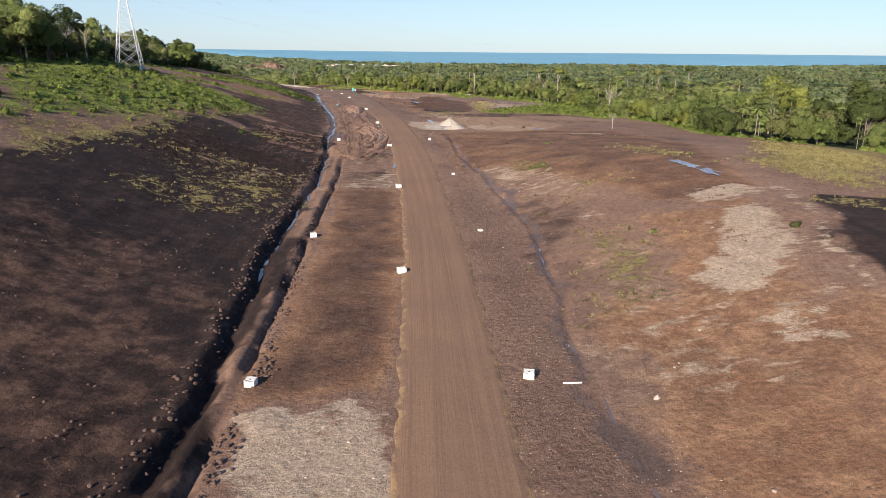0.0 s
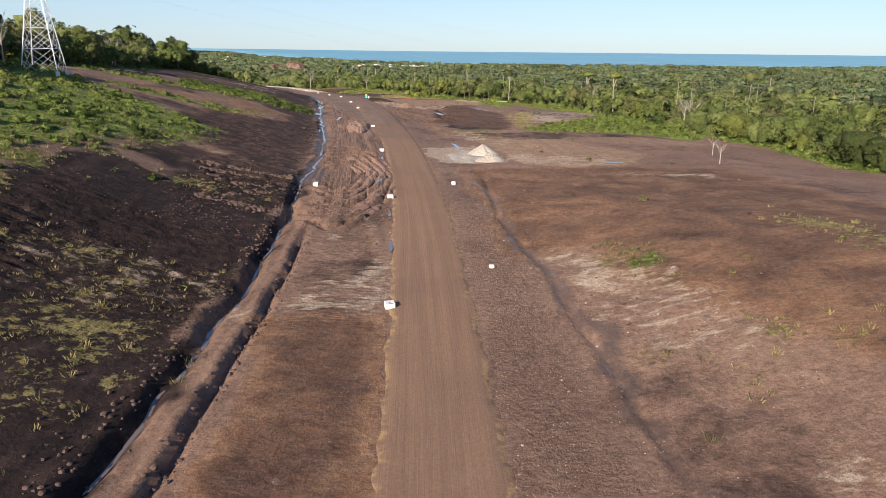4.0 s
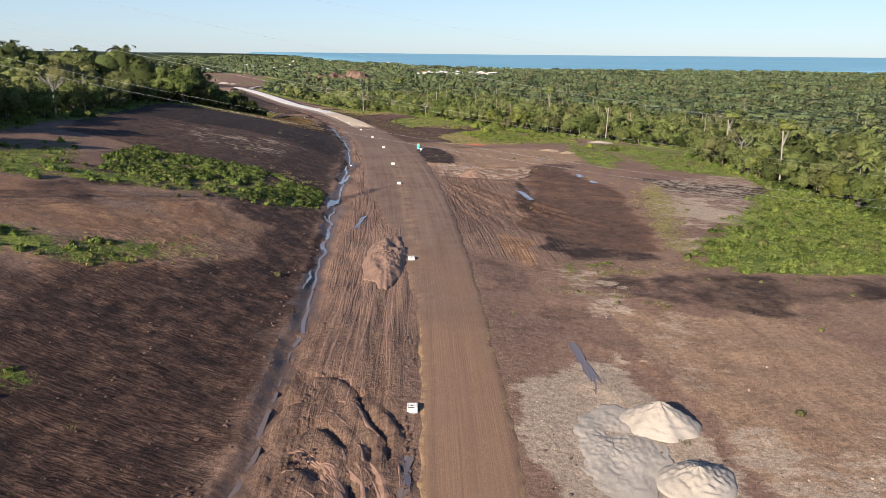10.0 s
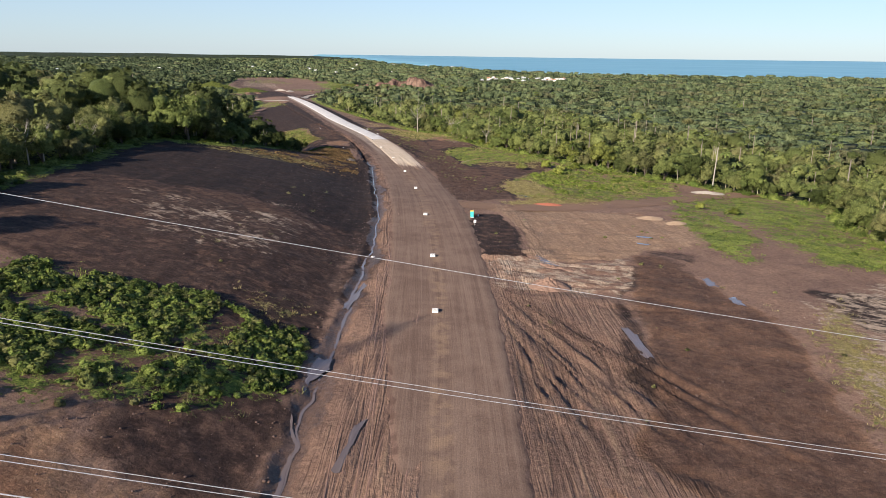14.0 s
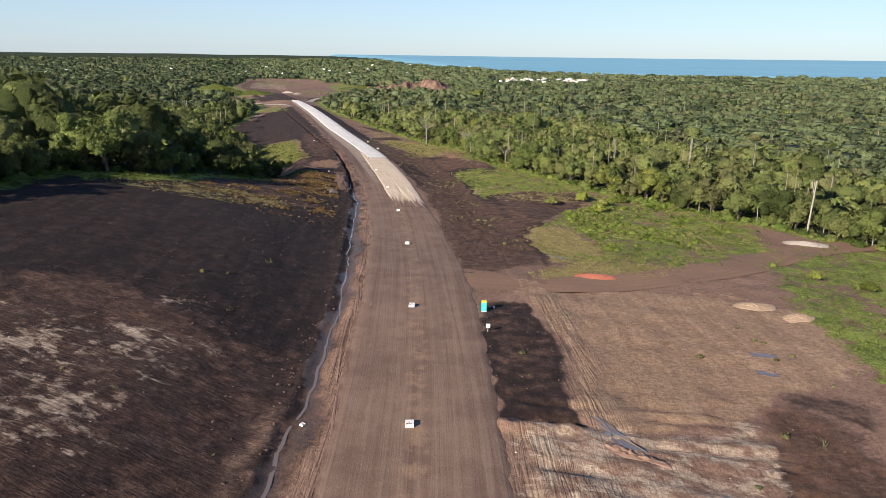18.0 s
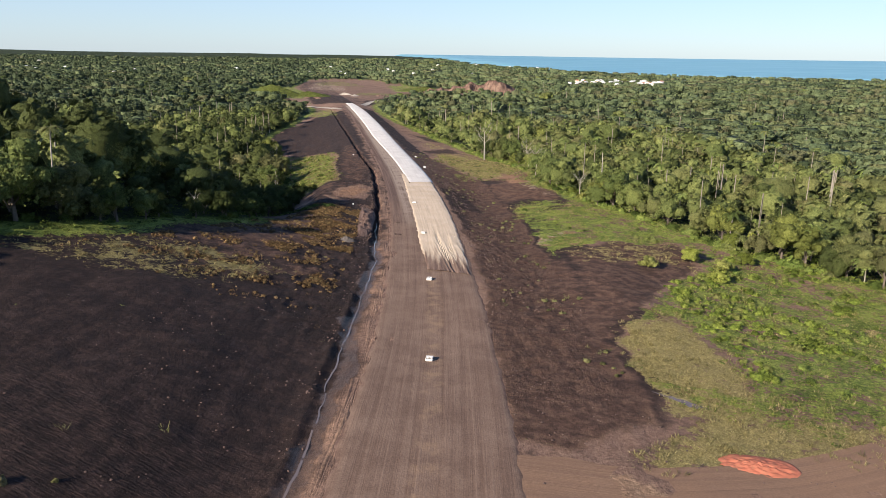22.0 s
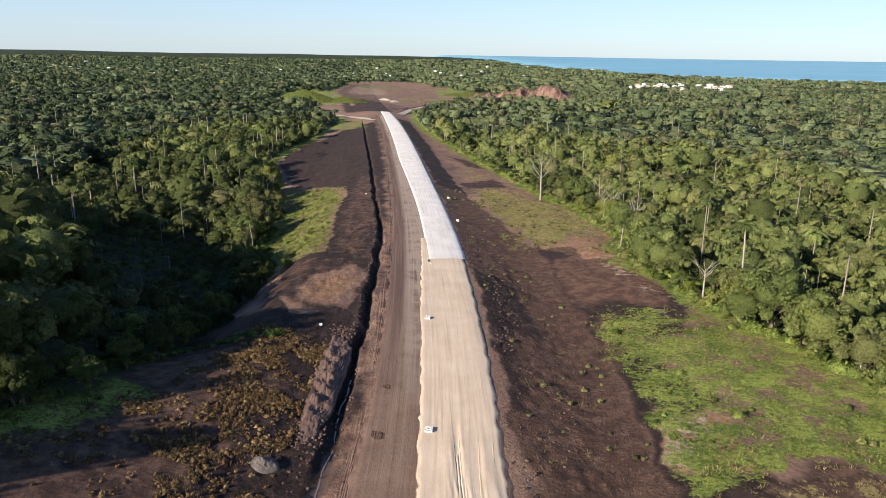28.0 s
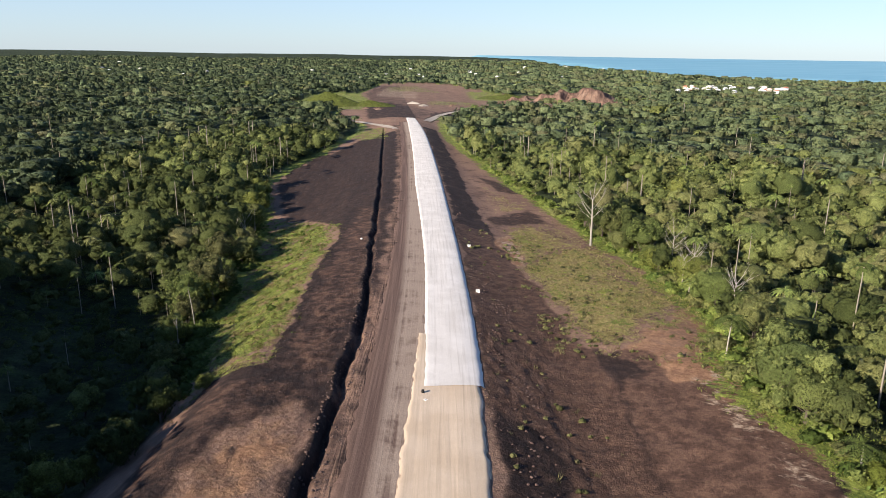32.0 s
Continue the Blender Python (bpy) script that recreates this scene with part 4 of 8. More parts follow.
zone("pale", .42, 2, [(57, 827), (78, 826), (70, 784), (65, 783), (59, 801)])
zone("rust", 1.0, 1, [(34, 951), (41, 944), (39, 920), (33, 927)])
zone("grass", .75, 3, [(43, 778), (57, 788), (90, 782), (77, 761), (41, 749)])
zone("straw", .4, 3, [(43, 778), (57, 788), (90, 782), (77, 761), (41, 749)])
zone("rust", .75, 2, [(45, 783), (54, 785), (45, 750), (40, 749)])
zone("dark", .5, 3, [(31, 1104), (76, 1058), (72, 1024), (30, 990)])
zone("rust", .55, 3, [(-43, 750), (-35, 772), (-23, 791), (-23, 770), (-24, 758)])
zone("rust", .5, 3, [(44, 838), (70, 842), (73, 806), (64, 803), (54, 819)])
zone("pale", .45, 2, [(67, 838), (75, 837), (74, 806), (68, 804)])
zone("dark", .9, 2, [(18, 826), (43, 837), (41, 792), (14, 777)])
zone("pale", .5, 2, [(-20, 175), (0, 201), (0, 172), (-16, 171)])
zone("pale", .4, 3, [(24, 202), (45, 178), (40, 163), (25, 169)])
zone("straw", .5, 2, [(33, 205), (44, 194), (41, 182), (32, 192)])
zone("grass", .6, 2, [(39, 203), (44, 193), (40, 184), (36, 190)])
zone("straw", .5, 2, [(41, 169), (55, 162), (52, 157), (40, 162)])
zone("rust", .45, 4, [(34, 131), (44, 123), (38, 114), (30, 116)])
zone("pale", .5, 1, [(37, 141), (46, 138), (44, 133), (36, 136)])
zone("pale", .38, 2, [(-46, 201), (-22, 210), (-23, 179), (-41, 167), (-54, 172)])
zone("dark", .95, 2, [(-61, 213), (-38, 233), (-35, 208), (-53, 200)])
zone("rust", .7, 1, [(-21, 139), (-15, 139), (-14, 132), (-19, 131)])
zone("rust", .5, 2, [(-56, 342), (-21, 358), (-21, 270), (-36, 279)])
zone("rust", .65, 3, [(-52, 274), (-27, 298), (-22, 263), (-35, 255), (-48, 256)])
zone("pale", .6, 1, [(-52, 261), (-41, 270), (-39, 264), (-50, 260)])
zone("dark", .9, 2, [(-37, 241), (-22, 263), (-19, 241), (-25, 225), (-31, 231)])
zone("grass", .8, 3, [(-77, 276), (-62, 303), (-48, 293), (-55, 255), (-60, 247)])
zone("straw", .55, 2, [(-48, 234), (-36, 241), (-32, 227), (-42, 230)])
zone("rust", .7, 1, [(-98, 326), (-40, 368), (-42, 349), (-88, 319)])
zone("rust", .6, 3, [(31, 341), (75, 329), (66, 285), (36, 290)])
zone("pale", .55, 2, [(38, 306), (64, 295), (60, 281), (36, 290)])
zone("pale", .5, 1, [(57, 273), (65, 266), (60, 260), (55, 266)])
zone("rust", .5, 2, [(-7, 221), (-1, 222), (-1, 209), (-6, 208)])
zone("pale", .4, 2, [(-15, 216), (-9, 217), (-9, 209), (-14, 207)])
zone("dark", .7, 2, [(51, 479), (76, 444), (53, 362), (32, 370)])
zone("dark", .55, 4, [(15, 281), (53, 277), (66, 260), (50, 231), (25, 240), (15, 255)])
zone("rust", .9, 2, [(-79, 362), (-51, 376), (-41, 372), (-47, 364), (-59, 367), (-76, 356)])
zone("rust", .85, 3, [(-60, 330), (-39, 342), (-37, 324), (-50, 314)])
zone("rust", .65, 4, [(-35, 330), (-20, 325), (-20, 305), (-38, 296), (-49, 312)])
zone("dark", .85, 2, [(-32, 368), (-21, 379), (-21, 343), (-25, 344)])
zone("dark", .9, 3, [(-155, 520), (-23, 573), (-25, 499), (-102, 429)])
zone("pale", .5, 1, [(-49, 312), (-45, 315), (-44, 312)])
zone("dark", .95, 1, [(47, 474), (61, 391), (54, 379), (30, 385)])
zone("rust", 1.0, 1, [(22, 397), (30, 392), (27, 368), (21, 381)])
zone("rust", .7, 3, [(33, 348), (48, 350), (58, 332), (49, 316), (33, 317)])
zone("pale", .35, 4, [(33, 348), (48, 350), (58, 332), (49, 316), (33, 317)])
zone("pale", .9, 1, [(83, 460), (105, 440), (94, 425), (74, 431)])
zone("dark", 1.1, 2, [(95, 499), (164, 515), (137, 468), (95, 472)])
zone("pale", .9, 1, [(65, 400), (76, 407), (63, 384)])
zone("grass", 1.0, 2, [(71, 401), (148, 473), (83, 373), (64, 381)])
zone("straw", .6, 1, [(30, 363), (81, 370), (79, 367), (32, 367)])
zone("rust", .75, 3, [(-99, 440), (-86, 447), (-72, 441), (-87, 423)])
zone("pale", .45, 3, [(-92, 494), (-36, 505), (-38, 481), (-71, 451)])
zone("straw", .45, 2, [(-43, 443), (-28, 446), (-28, 419), (-38, 418)])
zone("grass", .85, 3, [(-85, 420), (-76, 425), (-42, 430), (-28, 419), (-32, 405), (-50, 399), (-66, 393)])
zone("dark", .8, 2, [(66, 528), (68, 473), (71, 426), (58, 428), (54, 476)])
zone("pale", .42, 2, [(33, 494), (58, 503), (49, 478), (29, 468)])
zone("rust", .5, 3, [(39, 562), (76, 568), (53, 507), (33, 515)])
zone("rut", 1.0, 1, [(13, 471), (38, 479), (37, 421), (21, 395), (10, 391)])
zone("pale", .7, 1, [(81, 459), (88, 456), (81, 444), (76, 447)])
zone("straw", .6, 1, [(78, 484), (73, 430), (70, 424), (68, 450)])
zone("rust", .6, 3, [(36, 562), (93, 589), (65, 540), (35, 530)])
zone("pale", .34, 3, [(36, 562), (93, 589), (65, 540), (35, 530)])
zone("rust", .4, 4, [(-67, 519), (-26, 543), (-21, 511), (-47, 493)])
zone("pale", .5, 1, [(-54, 514), (-43, 522), (-41, 514), (-49, 510)])
zone("straw", .8, 2, [(45, 632), (69, 637), (57, 595), (38, 598)])
zone("grass", .9, 3, [(73, 683), (142, 684), (128, 647), (76, 613), (64, 634)])
zone("dark", 1.0, 1, [(14, 551), (25, 555), (27, 527), (12, 521)])
zone("grass", .8, 3, [(40, 756), (75, 784), (120, 747), (76, 693), (42, 694)])
zone("rust", .7, 2, [(-73, 673), (-52, 706), (-38, 719), (-35, 687), (-42, 665), (-58, 654)])
zone("straw", .65, 2, [(-72, 849), (-43, 906), (-35, 804), (-56, 799)])
zone("grass", .6, 2, [(-90, 976), (-42, 939), (-53, 837), (-67, 814)])
zone("rust", .9, 1, [(-42, 767), (-23, 786), (-21, 756), (-33, 747)])
zone("rust", .7, 2, [(45, 855), (102, 914), (81, 858), (54, 833)])
zone("pale", .55, 1, [(70, 843), (77, 806), (69, 786), (62, 792)])
zone("rust", .9, 1, [(43, 729), (55, 735), (49, 716), (41, 714)])
zone("pale", .6, 1, [(43, 729), (55, 735), (49, 716), (41, 714)])
zone("rust", 1.0, 1, [(32, 952), (44, 953), (39, 918), (30, 925)])
zone("pale", .5, 1, [(32, 952), (44, 953), (39, 918), (30, 925)])
zone("rut", 1.0, 2, [(-17, 225), (-1, 225), (-1, 430), (-17, 430)])
zone("rut", 0.9, 2, [(-15, 430), (0, 430), (0, 1350), (-15, 1350)])
zone("rut", 0.9, 3, [(13, 380), (30, 370), (48, 410), (44, 470), (14, 500)])
zone("dark", 0.95, 4, [(-23, -60), (-23, 150), (-24, 230), (-60, 235), (-75, 130), (-80, -60)])
zone("dark", 0.6, 6, [(-22, 230), (-22, 340), (-48, 330), (-60, 240)])
zone("dark", 0.7, 5, [(-20, 480), (-20, 690), (-150, 690), (-150, 520), (-60, 470)])
zone("dark", 1.0, 1, [(14, 600), (34, 610), (36, 760), (31, 1000), (30, 1350), (14, 1350)])
zone("pale", 0.36, 1, [(-7, 690), (-1, 690), (-1, 800), (-2, 1000), (-6, 1300), (-7, 1000), (-4, 860), (-8, 770)])
zone("dark", 0.8, 3, [(-50, 690), (-22, 690), (-23, 1000), (-32, 1300), (-60, 1200), (-44, 960), (-38, 840), (-48, 770)])
zone("dark", 0.5, 4, [(36, 780), (70, 760), (82, 850), (60, 940), (40, 900)])
zone("dark", 0.55, 3, [(-15, 690), (-1, 690), (-2, 1350), (-22, 1350)])
zone("rust", 0.34, 12, [(-60, 1420), (60, 1480), (160, 1700), (170, 2100), (60, 2400), (-40, 2300), (-85, 1980), (-60, 1700)])
zone("dark", 0.7, 10, [(-60, 1440), (20, 1440), (60, 1600), (-20, 1760), (-70, 1650)])
zone("dark", 0.9, 4, [(20, 1440), (45, 1460), (150, 1690), (120, 1700), (40, 1560)])
zone("pale", 0.45, 10, [(-60, 1900), (40, 1880), (60, 2100), (-30, 2200)])
zone("grass", 0.75, 8, [(-210, 1540), (-66, 1560), (-60, 1800), (-85, 1960), (-205, 1940)])
zone("grass", 0.7, 8, [(150, 1900), (260, 1900), (260, 2200), (180, 2200)])
zone("grass", 0.6, 6, [(-110, 1385), (-30, 1330), (-25, 1240), (-60, 1240), (-100, 1340)])
zone("straw", 0.5, 6, [(-110, 1385), (-30, 1330), (-25, 1240), (-60, 1240), (-100, 1340)])
zone("straw", 0.4, 6, [(40, 870), (75, 860), (80, 1000), (40, 1100)])
zone("grass", 0.55, 4, [(-62, 782), (-42, 790), (-40, 860), (-60, 960), (-85, 900)])
zone("grass", 0.6, 10, [(-250, 40), (-105, 40), (-105, 280), (-250, 300)])
zone("dark", 0.8, 2, [(-30, -60), (-17, -60), (-18, 130), (-30, 130)])
zone("dark", 0.5, 5, [(-46, 300), (-40, 480), (-90, 470), (-80, 300)])
zone("dark", 0.55, 12, [(-60, 1420), (60, 1480), (160, 1700), (170, 2100), (60, 2400), (-40, 2300), (-85, 1980), (-60, 1700)])
zone("grass", 0.55, 12, [(40, 1720), (150, 1760), (160, 1860), (60, 1850)])
zone("grass", 0.5, 12, [(-30, 2050), (120, 2100), (60, 2350), (-30, 2250)])
zone("wet", 0.6, 1, [(-24, 250), (-17, 250), (-16, 290), (-19, 420), (-17, 450), (-14.5, 540), (-16.5, 620), (-15.5, 690), (-20, 690), (-21.5, 620), (-19.5, 540), (-22, 450), (-24, 420), (-21, 290)])
zone("dark", 0.62, 5, [(-22, 225), (-22, 470), (-40, 480), (-48, 400), (-48, 225)])
zone("rust", 0.6, 5, [(-22, 240), (-22, 440), (-60, 440), (-66, 250)])
zone("dark", 0.5, 6, [(14, 610), (60, 640), (86, 760), (84, 900), (76, 1040), (40, 1250), (14, 1350)])
zone("dark", 0.7, 6, [(-15, 450), (-15, 1300), (-60, 1240), (-110, 1060), (-60, 900), (-50, 740), (-90, 660), (-150, 560), (-150, 460)])

PAD = [(27, 503), (30, 530), (29, 556), (21, 573), (96, 576), (92, 545), (64, 524), (58, 513), (43, 505)]
clear("rust pale dark rut", PAD)
zone("tan", .95, 2, PAD)
STRIP = [(13.5, 497), (13.5, 538), (18, 549), (28, 554), (27, 525), (27.5, 501)]
clear("rust pale rut tan", STRIP, 1.0)
zone("dark", 1.2, 0.3, STRIP)
zone("rust", .5, 2, STRIP)
TERRACE = [(33, 347), (64, 343), (80, 306), (61, 275), (39, 285), (37, 315)]
clear("rust dark", TERRACE)
zone("tan", .8, 3, TERRACE)
zone("dark", .6, 2, [(31, 362), (95, 356), (118, 330), (84, 312), (66, 346), (33, 350)])
zone("dark", .7, 2, [(13, 575), (30, 600), (32, 651), (38, 690), (42, 765), (14, 765)])
zone("comb", .9, 5, [(-22, 252), (-22, 350), (-26, 380), (-60, 350), (-62, 290), (-45, 250)])
zone("comb", .6, 6, [(-22, 420), (-22, 560), (-70, 560), (-110, 500), (-90, 440)])
zone("comb", .5, 3, [(-14, 170), (-14, 215), (-1, 215), (-1, 170)])
zone("comb", .22, 4, PAD)
zone("rut", 1.0, 1, [(29, 559), (27.6, 525), (28, 502), (34, 504), (34, 538), (36, 562)])
zone("clods", .9, 3, [(-17, 218), (1, 222), (1, 300), (-5, 330), (-18, 330)])
zone("clods", .9, 3, [(-21, 160), (-21, 258), (-42, 258), (-62, 200), (-58, 160)])
zone("clods", .8, 3, [(14, 400), (14, 475), (26, 465), (42, 428), (26, 400)])
zone("clods", .9, 3, [(14, 590), (34, 600), (44, 760), (40, 900), (14, 900)])
zone("clods", .9, 3, [(-21, 600), (-21, 900), (-40, 900), (-50, 740), (-30, 690), (-30, 600)])
zone("clods", .7, 2, [(13, 45), (20, 45), (21, 200), (20, 240), (13, 240)])
zone("wet", .7, 1, [(-20.3, 335), (-18.5, 392), (-22.5, 420), (-26, 420), (-22.6, 392), (-23.2, 335)])
zone("wet", .6, 1, [(19.8, 50), (19.5, 82), (22, 96), (24.5, 140), (22.5, 185), (20, 226), (21, 262), (24, 262), (23, 226), (26.5, 190), (28, 140), (25, 96), (22.8, 82), (22.6, 50)])

# the slope beyond the road along the first stretch
clear("pale straw rust", [(24, 45), (24, 134), (48, 134), (70, 134), (60, 78), (44, 45)])
zone("tan", .42, 4, [(34, 132), (41, 126), (47, 116), (39, 98), (38, 84), (44, 60), (40, 45), (23, 45), (22, 80), (29, 92), (28, 107)])
zone("straw", .42, 4, [(34, 132), (41, 126), (47, 116), (39, 98), (31, 88), (22, 80), (28, 107)])
zone("pale", .36, 4, [(34, 110), (40, 98), (46, 84), (40, 60), (26, 66), (24, 82)])
zone("pale", .8, 2.5, [(61, 130), (64, 121), (59, 100), (52, 92), (45, 89), (43, 97), (50, 110), (54, 120)])
zone("pale", .5, 2, [(47, 88), (55, 88), (52, 74), (44, 70), (41, 80)])
zone("pale", .62, 1, [(57, 141), (68, 145), (73, 139), (66, 131), (56, 134)])
zone("pale", .6, .6, [(73, 136), (75.5, 135), (66, 104), (58.5, 78), (57, 79), (64, 106)])
zone("dark", 1.5, 1, [(77, 134), (96, 130), (88, 92), (62, 76), (60, 78), (68, 104)])
zone("dark", .7, 3, [(20, 165), (35, 162), (45, 137), (34, 133), (27, 110), (22, 100), (19, 133)])
clear("dark", [(-23, 40), (-23, 100), (-40, 116), (-70, 118), (-90, 100), (-90, 40)], 4.0)
zone("dark", .86, 4, [(-21, 40), (-21, 100), (-38, 118), (-70, 120), (-95, 100), (-95, 40)])
zone("rust", .62, 6, [(-21, 40), (-21, 96), (-38, 112), (-70, 114), (-95, 95), (-95, 40)])
zone("wet", .9, 1, [(19.8, 50), (19.6, 60), (22, 64), (23.5, 58), (24, 50)])
zone("dark", .5, 3, [(-15, 82), (-1, 82), (-1, 200), (-15, 200)])
zone("rust", .5, 3, [(-19, 120), (-9, 122), (-9, 134), (-18, 134)])

FLAT = [(58, 514), (53, 486), (44, 474), (41, 428), (29, 408), (43, 393), (60, 387), (72, 443), (75, 466), (70, 484), (74, 512), (64, 524)]
clear("rust pale straw dark rut", FLAT, 1.0)
zone("dark", .85, 3, FLAT)
zone("rust", .55, 4, FLAT)
LOW = [(-22, 415), (-22, 500), (-60, 505), (-120, 500), (-110, 430)]
for kind in ("dark", "straw", "grass"):
    ZONE[kind] *= (1 - 0.18 * smooth(-8, 8, inside(WU, WV, LOW))).astype(np.float32)
zone("rust", .48, 6, LOW)
zone("pale", .42, 2, [(-70, 463), (-48, 474), (-38, 472), (-40, 466), (-56, 459), (-68, 456)])
zone("pale", .5, 1, [(-41, 493), (-37, 493), (-38, 487), (-42, 488)])
STEPS = [(-88, 334), (-50, 374), (-36, 378), (-33, 352), (-60, 318), (-92, 316)]
clear("dark", STEPS, 4.0)
zone("tan", .5, 4, STEPS)
zone("rust", .5, 4, STEPS)
zone("straw", .45, 3, [(-80, 345), (-56, 366), (-48, 362), (-66, 338)])
clear("dark", [(28, 374), (62, 380), (68, 352), (30, 340)], 3.0)
zone("pale", .45, 3, [(28, 372), (44, 372), (40, 345), (29, 340)])
zone("straw", .55, 3, [(36, 372), (62, 380), (68, 352), (44, 346)])
clear("grass straw", [(-45, 294), (-75, 302), (-125, 337), (-110, 352), (-63, 368), (-39, 392), (-28, 394), (-30, 320)], 3.0)
zone("grass", .9, 2, [(-80, 280), (-66, 297), (-47, 291), (-52, 271), (-60, 258)])
zone("grass", .85, 1.5, [(-95, 325), (-87, 330), (-62, 331), (-45, 352), (-51, 328), (-76, 318)])
zone("straw", .6, 2, [(-62, 331), (-43, 353), (-38, 346), (-55, 324)])
THICKET = [(-82, 424), (-60, 427), (-47, 432), (-34, 428), (-26, 435), (-25, 413), (-31, 403), (-40, 397), (-57, 390), (-82, 384)]
ZONE["grass"] *= (1 - 0.35 * smooth(-4, 4, inside(WU, WV, THICKET))).astype(np.float32)
BANK = [(-22, 783), (-34, 779), (-44, 791), (-38, 766), (-47, 752), (-38, 737), (-24, 750)]
clear("dark grass straw", BANK)
zone("tan", .55, 2, BANK)
zone("rust", .7, 2, BANK)
WEEDS = [(31, 598), (60, 640), (92, 700), (62, 722), (42, 692), (36, 650)]
zone("dark", .7, 3, WEEDS)
zone("straw", .58, 3, WEEDS)
zone("straw", .85, 2, [(33, 598), (45, 640), (50, 690), (56, 680), (50, 620), (42, 598)])
FERNS = [(-24, 630), (-24, 738), (-60, 738), (-95, 690), (-90, 640)]
for kind in ("straw", "grass"):
    ZONE[kind] *= (1 - 0.65 * smooth(-4, 4, inside(WU, WV, FERNS))).astype(np.float32)

ZONE["dark"][(GU > 12) & (GV > 575)] *= 0.74
zone("dark", .85, 3, [(37, 590), (52, 615), (60, 700), (52, 790), (41, 790), (38, 700)])
zone("straw", .55, 2, [(39, 600), (52, 620), (60, 700), (50, 730), (42, 690)])
zone("dark", .55, 3, [(12, 236), (12, 372), (30, 376), (36, 340), (33, 300), (26, 262), (22, 236)])
zone("dark", .62, 4, [(45, 180), (78, 190), (110, 250), (70, 262), (40, 240), (30, 215)])
DIM = [(-22, 262), (-22, 345), (-40, 336), (-52, 318), (-50, 290), (-40, 262)]
zone("dark", .66, 5, DIM)
zone("dark", .8, 3, [(40, 765), (70, 772), (78, 800), (62, 850), (42, 850)])
zone("straw", .6, 3, [(34, 830), (60, 890), (72, 960), (50, 1010), (38, 960), (33, 880)])
zone("grass", .45, 3, [(36, 860), (60, 900), (66, 960), (44, 990)])
CLAY = [(42, 713), (56, 717), (57, 735), (43, 731)]
clear("dark", CLAY, 1.0)
zone("rust", 1.0, 1, CLAY)
zone("tan", .8, 1, CLAY)
LIT = [(-64, 262), (-44, 262), (-32, 283), (-38, 300), (-62, 292)]
clear("dark", LIT, 3.0)
zone("tan", .55, 3, LIT)
zone("rust", .5, 3, LIT)
SLOPE_LOW = [(-22, 418), (-22, 512), (-40, 516), (-66, 516), (-90, 512), (-120, 500), (-112, 425)]
f = smooth(-5, 5, inside(WU, WV, SLOPE_LOW))
ZONE["dark"] = np.maximum(ZONE["dark"] * (1 - 0.3 * f), 0.72 * f).astype(np.float32)
ZONE["comb"] = np.maximum(ZONE["comb"], 0.55 * f).astype(np.float32)
zone("rust", .6, 6, SLOPE_LOW)
zone("dark", .45, 6, [(-22, 445), (-22, 482), (-34, 486), (-40, 470), (-32, 445)])
zone("rust", .8, 4, [(-85, 509), (-69, 520), (-43, 512), (-27, 507), (-41, 493), (-66, 500)])
zone("pale", .52, 2, [(-57, 471), (-47, 478), (-39, 473), (-47, 468), (-53, 466)])
zone("pale", .6, 1, [(-46, 494), (-38, 494), (-40, 487), (-45, 488)])
zone("pale", .5, 1, [(-69, 487), (-60, 489), (-60, 486), (-66, 484)])
DARK_SLOPE = [(-140, 560), (-103, 580), (-60, 606), (-24, 624), (-20, 565), (-20, 524), (-37, 522), (-67, 527), (-92, 523), (-140, 515)]
clear("rust straw grass pale tan", DARK_SLOPE, 6.0)
zone("dark", 1.0, 4, DARK_SLOPE)
# the clearing beyond the side track
SOIL = [(41, 708), (47, 646), (40, 616), (43, 601), (30, 586), (22, 576), (13, 576), (13, 619), (13, 700), (20, 760), (40, 760)]
clear("pale straw grass tan", SOIL, 1.5)
zone("dark", .78, 3, SOIL)
zone("rust", .92, 5, SOIL)
LINK = [(26, 690), (28, 850), (45, 850), (44, 780), (42, 738), (39, 732), (39, 700), (40, 670)]
clear("pale straw grass tan", LINK, 1.5)
zone("dark", .78, 2, LINK)
zone("rust", .92, 3, LINK)
RIM = [(45, 639), (42, 619), (45, 611), (59, 608), (64, 627), (60, 651)]
clear("grass dark rust", RIM, 2.0)
zone("straw", .85, 2, RIM)
zone("dark", 1.0, 1, [(41, 614), (44, 616), (49, 606), (42, 601)])
LUSH = [(67, 682), (105, 725), (135, 764), (195, 791), (150, 700), (87, 626), (64, 618), (62, 640)]
clear("straw dark rust pale", LUSH, 3.0)
zone("grass", .78, 5, LUSH)
zone("straw", .22, 5, LUSH)
zone("pale", .5, 2, [(96, 650), (108, 668), (118, 664), (104, 644)])
zone("straw", .6, 2, [(92, 646), (108, 672), (122, 668), (104, 640)])
OLIVE = [(54, 706), (95, 735), (91, 710), (56, 660), (45, 660)]
clear("grass", OLIVE, 2.0)
zone("dark", .7, 2, OLIVE)
zone("straw", .5, 2, OLIVE)
zone("rust", .6, 2, OLIVE)
